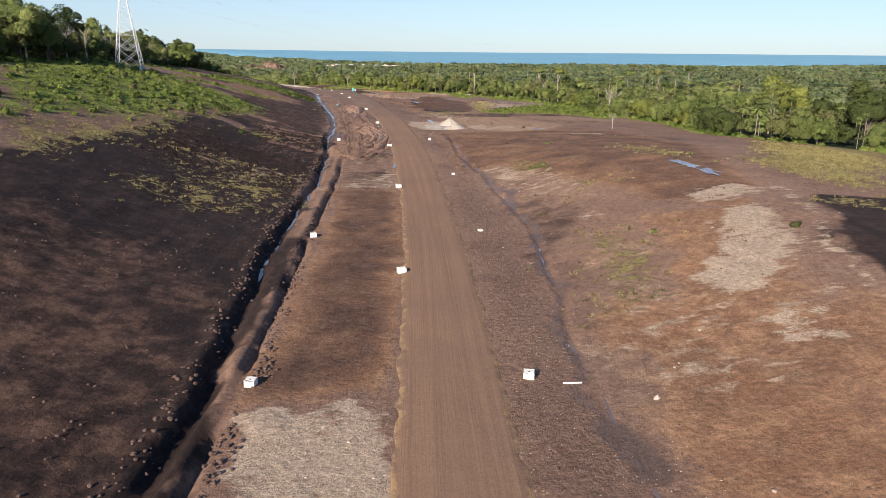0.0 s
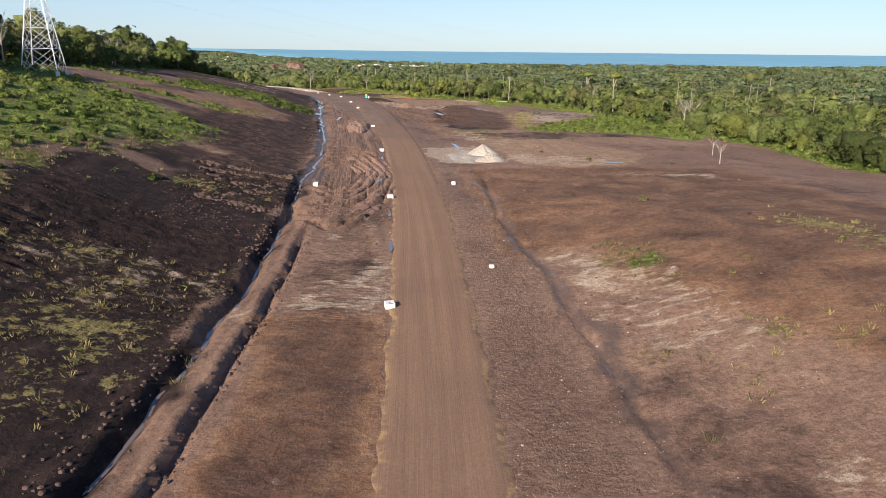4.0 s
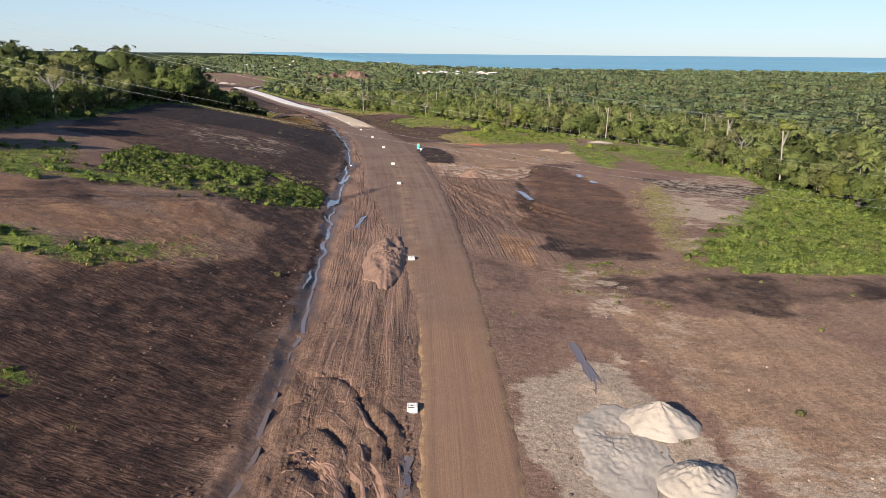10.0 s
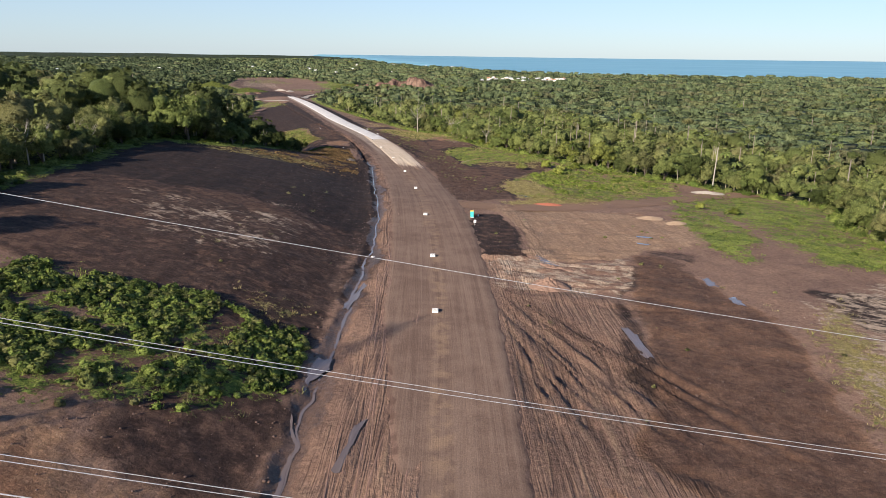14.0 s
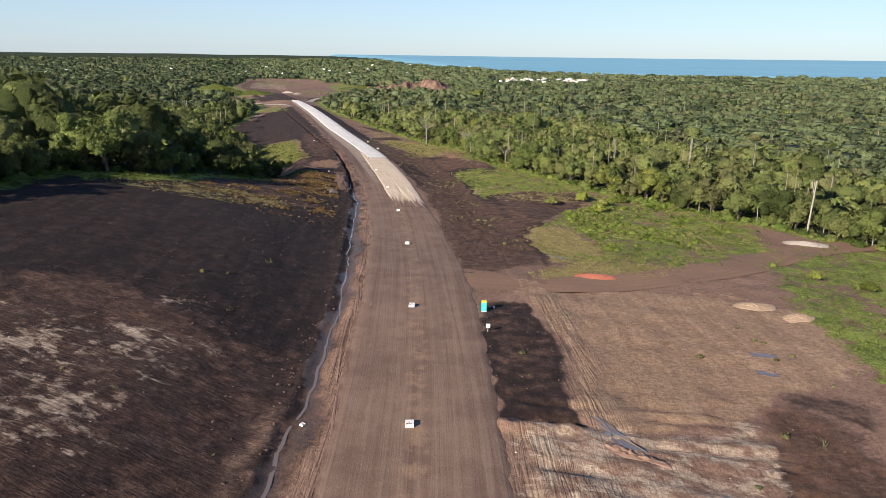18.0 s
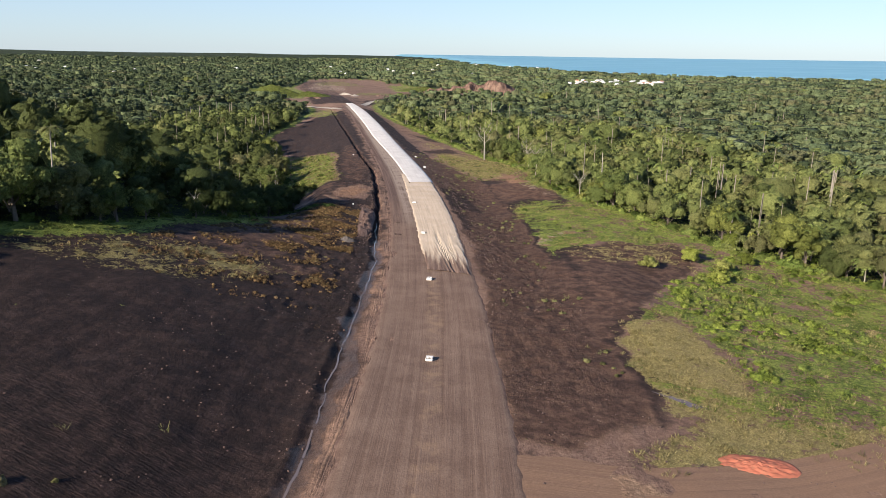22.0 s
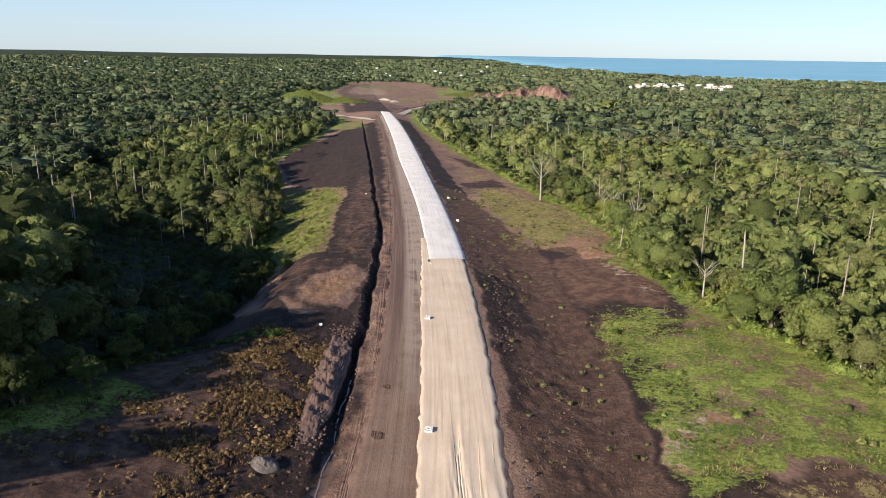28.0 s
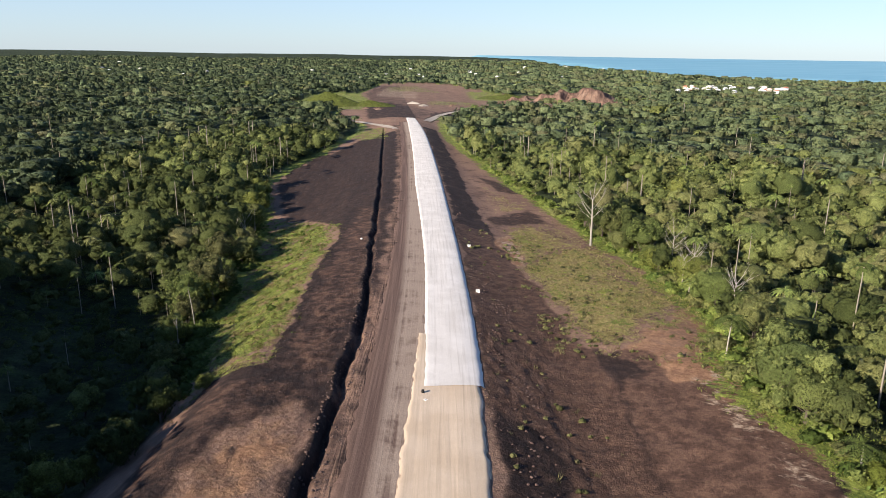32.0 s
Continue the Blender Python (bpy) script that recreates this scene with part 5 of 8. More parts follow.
# pads and weeds further on
BARE = [(44, 832), (78, 860), (80, 830), (69, 790), (57, 794), (42, 783)]
clear("straw grass pale tan", BARE, 2.0)
zone("dark", .62, 2, BARE)
zone("rust", .88, 3, BARE)
zone("pale", .34, 2, [(60, 840), (74, 846), (72, 800), (64, 800)])
zone("rust", .9, 1, [(46, 778), (60, 783), (57, 770), (44, 755)])
BELT = [(37, 913), (64, 957), (77, 945), (76, 908), (89, 900), (59, 860), (47, 846), (44, 863), (41, 889)]
clear("dark rust grass straw", BELT, 2.0)
zone("straw", .74, 3, BELT)
zone("grass", .42, 3, BELT)
zone("dark", .5, 3, BELT)
PINK = [(60, 856), (85, 881), (97, 886), (88, 865), (79, 852), (77, 836), (58, 834)]
clear("dark straw grass", PINK, 2.0)
zone("tan", .5, 2, PINK)
zone("rust", .7, 2, PINK)
zone("rust", 1.0, 1, [(81, 872), (94, 882), (85, 861), (78, 857)])
VERGE = [(14, 800), (14, 960), (30, 960), (36, 915), (40, 889), (42, 866), (41, 825), (40, 800)]
clear("straw grass pale tan", VERGE, 1.5)
zone("dark", .8, 2, VERGE)
zone("rust", .88, 4, VERGE)
SPOT = [(33, 955), (41, 962), (39, 914), (35, 915)]
clear("dark straw grass", SPOT, 1.0)
zone("tan", 1.0, 1, SPOT)
zone("rust", .8, 1, SPOT)
for pad in ([(42, 1110), (77, 1090), (77, 1068), (49, 1065)], [(32, 993), (63, 1034), (70, 1005), (34, 972)]):
    clear("straw grass", pad, 3.0)
    zone("dark", .7, 4, pad)
    zone("rust", .5, 4, pad)
# the bank over the hollow
HEAD = [(-18, 795), (-37, 795), (-38, 829), (-40, 874), (-39, 925), (-36, 970), (-18, 970)]
clear("grass straw tan", HEAD, 2.0)
zone("dark", .74, 4, HEAD)
zone("rust", .62, 6, HEAD)
SIDE = [(-40, 925), (-60, 960), (-78, 963), (-81, 896), (-77, 847), (-73, 831), (-59, 804), (-38, 795), (-39, 829), (-41, 874)]
clear("dark rust tan", SIDE, 2.0)
zone("grass", .72, 3, SIDE)
zone("straw", .55, 3, SIDE)
zone("rust", .5, 2, [(-47, 826), (-52, 846), (-58, 840), (-52, 818)])
LEDGE = [(-22, 742), (-47, 747), (-54, 762), (-51, 790), (-36, 795), (-22, 795)]
clear("grass straw tan rust", LEDGE, 2.0)
zone("dark", .74, 4, LEDGE)
zone("rust", .55, 6, LEDGE)
# tan and rust earth, its sunlight painted in by lifting the dark
GLOW = [(-40, 748), (-39, 768), (-25, 786), (-21, 768), (-25, 752)]
ZONE["dark"] *= (1 - 0.75 * smooth(-4, 4, inside(WU, WV, GLOW))).astype(np.float32)
zone("tan", .45, 5, GLOW)
zone("rust", .7, 5, GLOW)
FERN_SOIL = [(-80, 655), (-75, 671), (-66, 704), (-39, 721), (-31, 704), (-36, 667), (-50, 640), (-80, 628)]
EDGE = [(-36, 728), (-48, 740), (-60, 750), (-95, 745), (-110, 690), (-84, 640), (-70, 690)]
clear("grass straw tan", EDGE, 3.0)
zone("dark", .8, 3, EDGE)
clear("grass straw tan", FERN_SOIL, 3.0)
zone("rust", .72, 4, FERN_SOIL)
zone("dark", .74, 4, FERN_SOIL)
zone("dark", .95, 2, [(-34, 725), (-24, 731), (-22, 698), (-29, 672), (-34, 669), (-32, 697)])
# the growth of the clearing thins out in patches
meadow = (GU > 30) & (GV > 560) & (GV < 1000)
thin = 0.50 + 0.36 * fnoise(GX / 16, GY / 16, 95, 3)
ZONE["grass"] = np.where(meadow, np.minimum(ZONE["grass"], thin), ZONE["grass"]).astype(np.float32)
RED_SLOPE = [(-22, 250), (-18, 314), (-20, 348), (-36, 348), (-58, 326), (-64, 300), (-50, 270)]
zone("dark", .64, 6, RED_SLOPE)
zone("rust", .66, 6, RED_SLOPE)
SHELF = [(28, 360), (54, 372), (80, 366), (66, 345), (44, 352)]
clear("grass straw", SHELF, 2.0)
zone("dark", .85, 2, SHELF)
zone("dark", .8, 2, [(35, 366), (57, 372), (66, 368), (58, 350), (46, 352), (34, 352)])
THORNS = [(44, 706), (70, 727), (97, 721), (76, 690), (57, 656), (46, 642), (42, 642), (42, 670)]
clear("grass straw pale tan", THORNS, 2.0)
zone("dark", .8, 3, THORNS)
zone("rust", .74, 4, THORNS)
zone("straw", .44, 3, [(46, 709), (70, 727), (97, 721), (84, 704), (62, 700), (46, 690)])
zone("grass", .72, 3, [(74, 684), (108, 714), (120, 700), (73, 652), (56, 646)])
zone("grass", .66, 4, [(42, 765), (75, 790), (112, 800), (140, 774), (111, 729), (56, 727), (43, 736)])
# the strip beside the first stretch of road, and the slope beyond
LANE = [(-16, 176), (1, 176), (1, 66), (-16, 66)]
clear("pale straw", LANE, 1.0)
zone("dark", .62, 5, LANE)
zone("rust", .95, 3, LANE)
HILLSIDE = [(18, 280), (60, 284), (93, 276), (92, 212), (72, 141), (60, 125), (50, 140), (48, 152), (36, 180), (30, 200), (18, 204)]
zone("dark", .84, 6, HILLSIDE)
zone("rust", .92, 6, HILLSIDE)
zone("dark", .62, 3, [(41, 146), (49, 138), (41, 128), (36, 133)])
zone("rust", .55, 3, [(41, 146), (49, 138), (41, 128), (36, 133)])
zone("dark", .58, 5, [(46, 132), (60, 128), (58, 100), (50, 74), (30, 60), (24, 84), (29, 96), (38, 92), (43, 110)])
zone("rust", .9, 5, [(46, 132), (60, 128), (58, 100), (50, 74), (30, 60), (24, 84), (29, 96), (38, 92), (43, 110)])
zone("pale", .34, 3, [(24, 202), (43, 196), (44, 155), (38, 148), (27, 177)])
zone("straw", .5, 3, [(33, 129), (44, 127), (43, 110), (38, 92), (29, 94), (31, 113)])
zone("dark", .64, 4, [(-36, 392), (-24, 399), (-18, 355), (-21, 326), (-38, 317), (-49, 333), (-35, 344)])
zone("rust", .62, 4, [(-36, 392), (-24, 399), (-18, 355), (-21, 326), (-38, 317), (-49, 333), (-35, 344)])
BASIN = [(58, 518), (65, 520), (71, 496), (77, 474), (67, 417), (61, 389), (50, 386), (31, 398), (28, 411), (38, 432), (50, 483)]
clear("straw grass pale tan", BASIN, 1.5)
zone("dark", 1.0, 1.5, BASIN)
zone("rust", .92, 2, BASIN)
MAROON = [(-60, 226), (-44, 224), (-31, 226), (-22, 222), (-21, 196), (-30, 190), (-60, 190)]
clear("straw grass pale tan rust", MAROON, 2.0)
zone("dark", .9, 3, MAROON)
NEAR = [(24, 40), (24, 60), (30, 76), (44, 88), (60, 86), (60, 40)]
zone("dark", .6, 6, NEAR)
zone("rust", .85, 6, NEAR)
ROLLED = [(52, 340), (56, 374), (85, 375), (108, 376), (126, 352), (100, 328), (70, 338)]
clear("grass straw pale", ROLLED, 2.0)
zone("dark", .84, 3, [(56, 374), (85, 375), (108, 376), (118, 362), (90, 356), (60, 352)])
zone("tan", .5, 4, ROLLED)
LEVEL = [(-72, 368), (-59, 388), (-42, 378), (-37, 354), (-50, 350), (-60, 350)]
clear("dark", LEVEL, 3.0)
zone("tan", .5, 4, LEVEL)
shadow_bank = (GU < 0) & (GV > 690) & (GV < 800)
ZONE["grass"] = np.maximum(ZONE["grass"] * np.where(shadow_bank & (WOOD > 0), 0, 1), 0.8 * smooth(-13, -2, WOOD) * ~shadow_bank)
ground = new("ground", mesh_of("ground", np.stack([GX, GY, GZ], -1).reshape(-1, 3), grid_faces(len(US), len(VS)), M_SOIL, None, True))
put_uv(ground.data, np.stack([GU, GV], -1).reshape(-1, 2))
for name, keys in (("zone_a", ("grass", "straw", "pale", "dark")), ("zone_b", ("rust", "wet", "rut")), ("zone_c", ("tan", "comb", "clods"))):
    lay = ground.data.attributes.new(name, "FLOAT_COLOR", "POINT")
    chans = [ZONE[k].ravel() for k in keys] + ([] if len(keys) == 4 else [floor_shade.ravel()])
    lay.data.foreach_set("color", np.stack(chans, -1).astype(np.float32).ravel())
tagged(ground, "dark purple-brown raw earth with clods, grass and ditches", "ground", kind="structure")


def ribbon(name, v0, v1, left, right, lift, mat, label, ragged=0.35, dv=1.1, across=30, rut=0.05, square=0.0, furrows=None):
    """A strip of made ground along the road, from u = left(y) to right(y)."""
    ys = np.arange(v0, v1, dv)
    a, b = np.array([left(y) for y in ys]), np.array([right(y) for y in ys])
    a = a + ragged * (fnoise(ys / 2.3, ys * 0, 71, 3) - 0.5) * 2
    b = b + ragged * (fnoise(ys / 2.3, ys * 0 + 9, 72, 3) - 0.5) * 2
    t = np.linspace(0, 1, across)
    u = a[:, None] * (1 - t) + b[:, None] * t
    y = np.repeat(ys[:, None], across, 1) + square * (u - 6) * np.exp(-(ys - v0) / 14)[:, None]
    x = line(y) + u
    wheel = fnoise(u / 0.7, y / 60, 81, 2) - 0.5
    edge = np.minimum(t, 1 - t)[None, :] * np.abs(b - a)[:, None]
    z = level(x, y) + (lift + rut * wheel) * smooth(0, 1.4, edge) - 0.16 * smooth(0.4, 0, edge)
    if furrows:
        z = z + furrows(u, y) * smooth(0.3, 1.2, edge)
    ob = new(name, mesh_of(name, np.stack([x, y, z], -1).reshape(-1, 3), grid_faces(across, len(ys)), mat, None, True))
    put_uv(ob.data, np.stack([u, y], -1).reshape(-1, 2))
    lay = ob.data.attributes.new("inner", "FLOAT", "POINT")
    lay.data.foreach_set("value", smooth(0, 2.0, edge).astype(np.float32).ravel())
    return tagged(ob, label, name.split("_")[-1], kind="structure")


ribbon("road", -60, 1385, lambda y: np.interp(y, [0, 340, 450, 640, 1385], [0, 0, -13, -14, -14]), lambda y: np.interp(y, [0, 330, 460, 560, 660, 1385], [12, 12, 13.5, 15, 12.6, 13]),
       0.16, M_ROAD, "graded brown earth road with wheel lines", 0.6)
def sand_furrows(u, y):
    """Curved wheel furrows at the front of the spread sand."""
    bend = u + 3.2 * np.sin((y - 664) / 26) + 0.8 * (fnoise(u / 6, y / 9, 131, 2) - 0.5)
    deep = smooth(716, 700, y + 6 * fnoise(u / 3, y / 40, 132)) * smooth(-1, 3, u)
    return 0.15 * deep * (ridged(fnoise(bend / 1.1, y / 45, 133, 1)) - 0.6) * 2


ribbon("sand_base", 662, 830, lambda y: np.interp(y, [662, 690, 760, 830], [-2, -4, -4.5, -2.5]), lambda y: np.interp(y, [662, 700, 760, 830], [11.8, 12.0, 12.9, 13.6]), 0.34, M_TAN_BASE, "tan sand base layer with roller lines and wheel furrows", 0.45, across=72, furrows=sand_furrows)
ribbon("gravel_base", 806, 1440, lambda y: np.interp(y, [806, 900, 960, 1040, 1300, 1440], [-0.8, -1.2, -2.5, -4.5, -4.0, -2.0]), lambda y: np.interp(y, [806, 1300, 1440], [14, 14, 11]), 0.44, M_WHITE, "white crushed-stone road base", 0.25, square=0.5)
sea_x, sea_y = np.meshgrid(np.linspace(-5200, 5200, 90), np.linspace(2700, 5300, 60))
sea_r = np.hypot(sea_x + 80, sea_y - 400)
sea_z = -22 + 54 * smooth(2600, 5200, sea_r) ** 1.3 + np.where(sea_y > coast(sea_x), 6.0, -25.0)
sea = new("sea", mesh_of("sea", np.stack([sea_x, sea_y, sea_z], -1).reshape(-1, 3), grid_faces(90, 60), M_SEA, None, True))
tagged(sea, "calm blue-green sea along the coast", "sea", kind="structure")

# ---- trees: shapes ----
rng = np.random.default_rng(7)


def cards(centres, size, flat=0.5, bend=0.25, outward=None, stray=0.45):
    """Leaf clumps: small bent quads at the given places, each its own island."""
    n = len(centres)
    a = rng.normal(size=(n, 3))
    a[:, 2] *= flat
    if outward is not None:
        o = outward + rng.normal(size=(n, 3)) * stray
        o /= np.linalg.norm(o, axis=1)[:, None]
        a -= o * (a * o).sum(1)[:, None]
    a /= np.linalg.norm(a, axis=1)[:, None]
    b = np.cross(o if outward is not None else rng.normal(size=(n, 3)), a)
    b /= np.linalg.norm(b, axis=1)[:, None]
    s = size * rng.uniform(0.6, 1.3, (n, 1))
    nrm = np.cross(a, b) * s * bend
    p = np.stack([centres - a * s, centres - b * s * 0.6 + nrm, centres + a * s, centres + b * s * 0.6 + nrm], 1)
    return p.reshape(-1, 3), np.arange(4 * n).reshape(-1, 4)


def tube(path, radii, sides=6):
    """A tapered limb along a path, as quads."""
    path = np.asarray(path, float)
    ang = np.linspace(0, 2 * math.pi, sides, endpoint=False)
    rings = []
    for p, r in zip(path, radii):
        rings.append(np.stack([p[0] + r * np.cos(ang), p[1] + r * np.sin(ang), np.full(sides, p[2])], -1))
    v = np.concatenate(rings)
    f = []
    for k in range(len(path) - 1):
        for j in range(sides):
            f.append((k * sides + j, k * sides + (j + 1) % sides, (k + 1) * sides + (j + 1) % sides, (k + 1) * sides + j))
    return v, np.array(f)


def join(bits):
    v, f, o = [], [], 0
    for a, b in bits:
        v.append(a)
        f.append(b + o)
        o += len(a)
    return np.concatenate(v), np.concatenate(f)


def lobes(n, height, spread_r, squat, low):
    """Centres and radii of a crown's lobes."""
    out = []
    for k in range(n):
        ang, rad = rng.uniform(0, 2 * math.pi), spread_r * math.sqrt(rng.uniform(0.02, 1))
        h = height * (low + (1 - low) * (1 - 0.5 * (rad / spread_r) ** 2) * (rng.uniform(0.75, 1.0) if k % 3 else rng.uniform(0.3, 0.8)))
        r = spread_r * rng.uniform(0.20, 0.42)
        out.append((rad * math.cos(ang), rad * math.sin(ang), h - r * squat * 0.6, r))
    return out


def crown_points(lob, count, squat):
    pts, way = [], []
    for cx, cy, cz, r in lob:
        n = max(1, int(count * r * r / sum(l[3] ** 2 for l in lob)))
        d = rng.normal(size=(n, 3))
        d /= np.linalg.norm(d, axis=1)[:, None]
        d[:, 2] = np.where(d[:, 2] < -0.35, -d[:, 2], d[:, 2])
        q = d * r * rng.uniform(0.72, 1.05, (n, 1))
        q[:, 2] *= squat
        pts.append(q + (cx, cy, cz))
        way.append(d)
    return np.concatenate(pts), np.concatenate(way)


def ball(fine):
    """Directions and quads of a rounded block, open below."""
    t = np.linspace(-1, 1, fine + 1)
    a, b = [q.ravel() for q in np.meshgrid(t, t)]
    one = a * 0 + 1
    sides = [np.stack(s, 1) for s in ((a, b, one), (one, a, b), (-one, -a, b), (-a, one, b), (a, -one, b))]
    v, f = join([(s, grid_faces(fine + 1, fine + 1)) for s in sides])
    _, first, back = np.unique(np.round(v, 4), axis=0, return_index=True, return_inverse=True)
    v, f = v[first], back.ravel()[f]
    return v / np.linalg.norm(v, axis=1)[:, None], f


def mass(cx, cy, cz, r, squat, fine):
    """One lumpy rounded mass of leaves."""
    d, f = ball(fine)
    o = rng.uniform(0, 99)
    lumps = np.array([noise.noise((p[0] * 2.1 + o, p[1] * 2.1, p[2] * 2.1)) for p in d])
    q = d * (r * (1 + 0.55 * lumps + rng.uniform(-0.12, 0.12, len(d))))[:, None] * (1, 1, squat) + (cx, cy, cz)
    return q, f


def broadleaf(height, spread_r, n_lobes, count, size, squat=0.75, low=0.5, flat=0.6, fine=3, side=6):
    """Trunk and crown arrays of a broad tree."""
    lob = lobes(n_lobes, height, spread_r, squat, low)
    r0 = (0.016 * height + 0.1) * (0.6 if low > 0.7 else 1.0)
    lean = rng.uniform(-0.05, 0.05, 2) * height
    top = np.array([lean[0], lean[1], height * (low + 0.12)])
    bits = [tube([(0, 0, -0.5), (lean[0] * 0.3, lean[1] * 0.3, height * 0.25), top * (1, 1, 0.8), top], [r0 * 1.3, r0, r0 * 0.75, r0 * 0.5])]
    for cx, cy, cz, r in lob[:5]:
        st = top * (1, 1, rng.uniform(0.6, 0.85))
        bits.append(tube([st, (st + (cx, cy, cz)) / 2 + (0, 0, 0.4), (cx, cy, cz + 0.3 * r)], [r0 * 0.5, r0 * 0.35, r0 * 0.12], 5))
    pts, way = crown_points(lob, count, squat)
    body = [mass(0, 0, height * (0.5 + 0.5 * low) - 0.1 * spread_r, spread_r * 0.66, min(1.0, squat * (1 - low) * height / (2 * spread_r) + 0.28), fine)]
    body += [mass(cx, cy, cz, r * 0.9, squat, max(1, fine - 1)) for cx, cy, cz, r in lob[:side]]
    return join(bits), join([cards(pts, size, flat, 0.25, way)] + body)


def palm(height, fronds, length, leaflets=True):
    bend = rng.uniform(-0.08, 0.08, 2) * height
    path = [(bend[0] * t * t, bend[1] * t * t, height * t - 0.4 * (1 - t)) for t in (0, 0.25, 0.5, 0.75, 1)]
    trunk = tube(path, [0.24, 0.17, 0.15, 0.14, 0.13], 6)
    top = np.array(path[-1])
    quads = []
    for k in range(fronds):
        ang = 2 * math.pi * (k + rng.uniform(-0.3, 0.3)) / fronds
        rise = rng.uniform(-0.15, 1.0)
        out = np.array([math.cos(ang), math.sin(ang), 0])
        side = np.array([-math.sin(ang), math.cos(ang), 0])
        steps = 9 if leaflets is True else leaflets
        pts = [top + out * length * t * (0.95 - 0.25 * max(0, rise) * (1 - t)) + np.array([0, 0, length * (rise * t - (0.55 + 0.55 * rise) * t * t)])
               for t in np.linspace(0, 1, steps + 1)]
        for j in range(steps):
            a, b = pts[j], pts[j + 1]
            w = length * 0.17 * math.sin(math.pi * min(0.97, (j + 0.8) / (steps + 0.4)))
            for s in (-1, 1):
                tip = side * s * w + out * w * 0.5 + (0, 0, -w * 0.45)
                if leaflets is True:
                    quads.append((a, a + (b - a) * 0.75, (a + (b - a) * 0.65) + tip, (a + (b - a) * 0.3) + tip * 0.9))
                else:
                    quads.append((a, b, b + tip, a + tip * 0.9))
    v = np.array(quads).reshape(-1, 3)
    return trunk, (v, np.arange(len(v)).reshape(-1, 4))


def bamboo(height, culms):
    bits, pts = [], []
    for k in range(culms):
        ang, lean = rng.uniform(0, 2 * math.pi), rng.uniform(0.1, 0.5)
        d = np.array([math.cos(ang), math.sin(ang), 0])
        b = d * rng.uniform(0.1, 1.2)
        path = [b + d * lean * height * t ** 2.2 + np.array([0, 0, height * (t - 0.28 * lean * t ** 3)]) for t in np.linspace(0, 1, 6)]
        bits.append(tube(path, [0.09, 0.085, 0.08, 0.07, 0.05, 0.02], 4))
        for t in rng.uniform(0.35, 1, 34):
            c = b + d * lean * height * t ** 2.2 + np.array([0, 0, height * (t - 0.28 * lean * t ** 3)])
            pts.append(c + rng.normal(size=3) * (0.7, 0.7, 0.5))
    return join(bits), cards(np.array(pts), 0.5, 1.2)


def bare(height):
    bits = [tube([(0, 0, -0.4), (0.1, 0, height * 0.5), (0.2, 0.1, height * 0.8)], [0.3, 0.22, 0.12])]
    for k in range(11):
        a, h = rng.uniform(0, 6.28), height * rng.uniform(0.45, 0.8)
        d = np.array([math.cos(a), math.sin(a), rng.uniform(0.5, 1.4)])
        L = height * rng.uniform(0.18, 0.35)
        st = np.array([0.13, 0.04, h])
        bits.append(tube([st, st + d * L * 0.5, st + d * L + (0, 0, L * 0.25)], [0.11, 0.07, 0.02], 4))
        for q in range(3):
            e = d + rng.normal(size=3) * 0.5
            m = st + d * L * rng.uniform(0.4, 0.9)
            bits.append(tube([m, m + e * L * 0.35], [0.05, 0.012], 3))
    return join(bits), None


def bush(r, count, size):
    """A low shrub: a lumpy body with leaf clumps over it."""
    d = rng.normal(size=(count, 3))
    d /= np.linalg.norm(d, axis=1)[:, None]
    d[:, 2] = np.abs(d[:, 2])
    p = d * r * rng.uniform(0.7, 1.1, (count, 1)) * (1, 1, 0.75)
    return join([cards(p, size, 0.8, 0.25, d, 0.6), mass(0, 0, 0.05 * r, r * 0.78, 0.8, 2)])


def kind_of_tree(name, shape, leaf, bark, label, crown_name="crown"):
    """Meshes of one kind: trunk and crown."""
    (tv, tf), crown = shape
    return dict(name=name, trunk=mesh_of("trunk", tv, tf, bark, None, True),
                crown=None if crown is None else mesh_of(crown_name, *crown, leaf, None, True), crown_name=crown_name, label=label)


KINDS = []
for h, r, n, c, s in ((13, 5.2, 17, 1350, 0.38), (11, 4.8, 16, 1250, 0.36), (16, 6.2, 20, 1500, 0.42), (8, 4.2, 14, 1100, 0.34), (11, 7.2, 22, 1500, 0.40)):
    KINDS.append(kind_of_tree("broadleaf_tree", broadleaf(h, r, n, c, s, 0.95, 0.06), M_LEAF, M_BARK, "green broadleaf tree with a rounded uneven crown"))
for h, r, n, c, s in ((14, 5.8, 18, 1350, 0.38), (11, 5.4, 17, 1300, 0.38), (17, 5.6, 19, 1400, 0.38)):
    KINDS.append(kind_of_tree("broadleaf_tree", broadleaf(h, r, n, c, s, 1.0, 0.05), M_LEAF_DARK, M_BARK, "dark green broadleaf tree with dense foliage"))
TALL = [kind_of_tree("tall_tree", broadleaf(h, r, 6, 420, 0.5, 0.6, 0.78), M_LEAF, M_BARK_PALE, "tall slim tree with a bare pale trunk and small crown") for h, r in ((19, 3.2), (22, 3.6), (17, 2.8))]
PALMS = [kind_of_tree("palm_tree", palm(h, f, 0.88 * L), M_PALM, M_BARK_PALE, "palm tree with a slim pale trunk and drooping fronds", "fronds") for h, f, L in ((9, 18, 5.0), (6, 17, 5.4), (15, 17, 3.4), (4, 16, 5.6))]
BAMBOOS = [kind_of_tree("bamboo_clump", bamboo(h, c), M_BAMBOO, M_BAMBOO, "arching yellow-green bamboo clump", "leaves") for h, c in ((11, 20), (9, 16))]
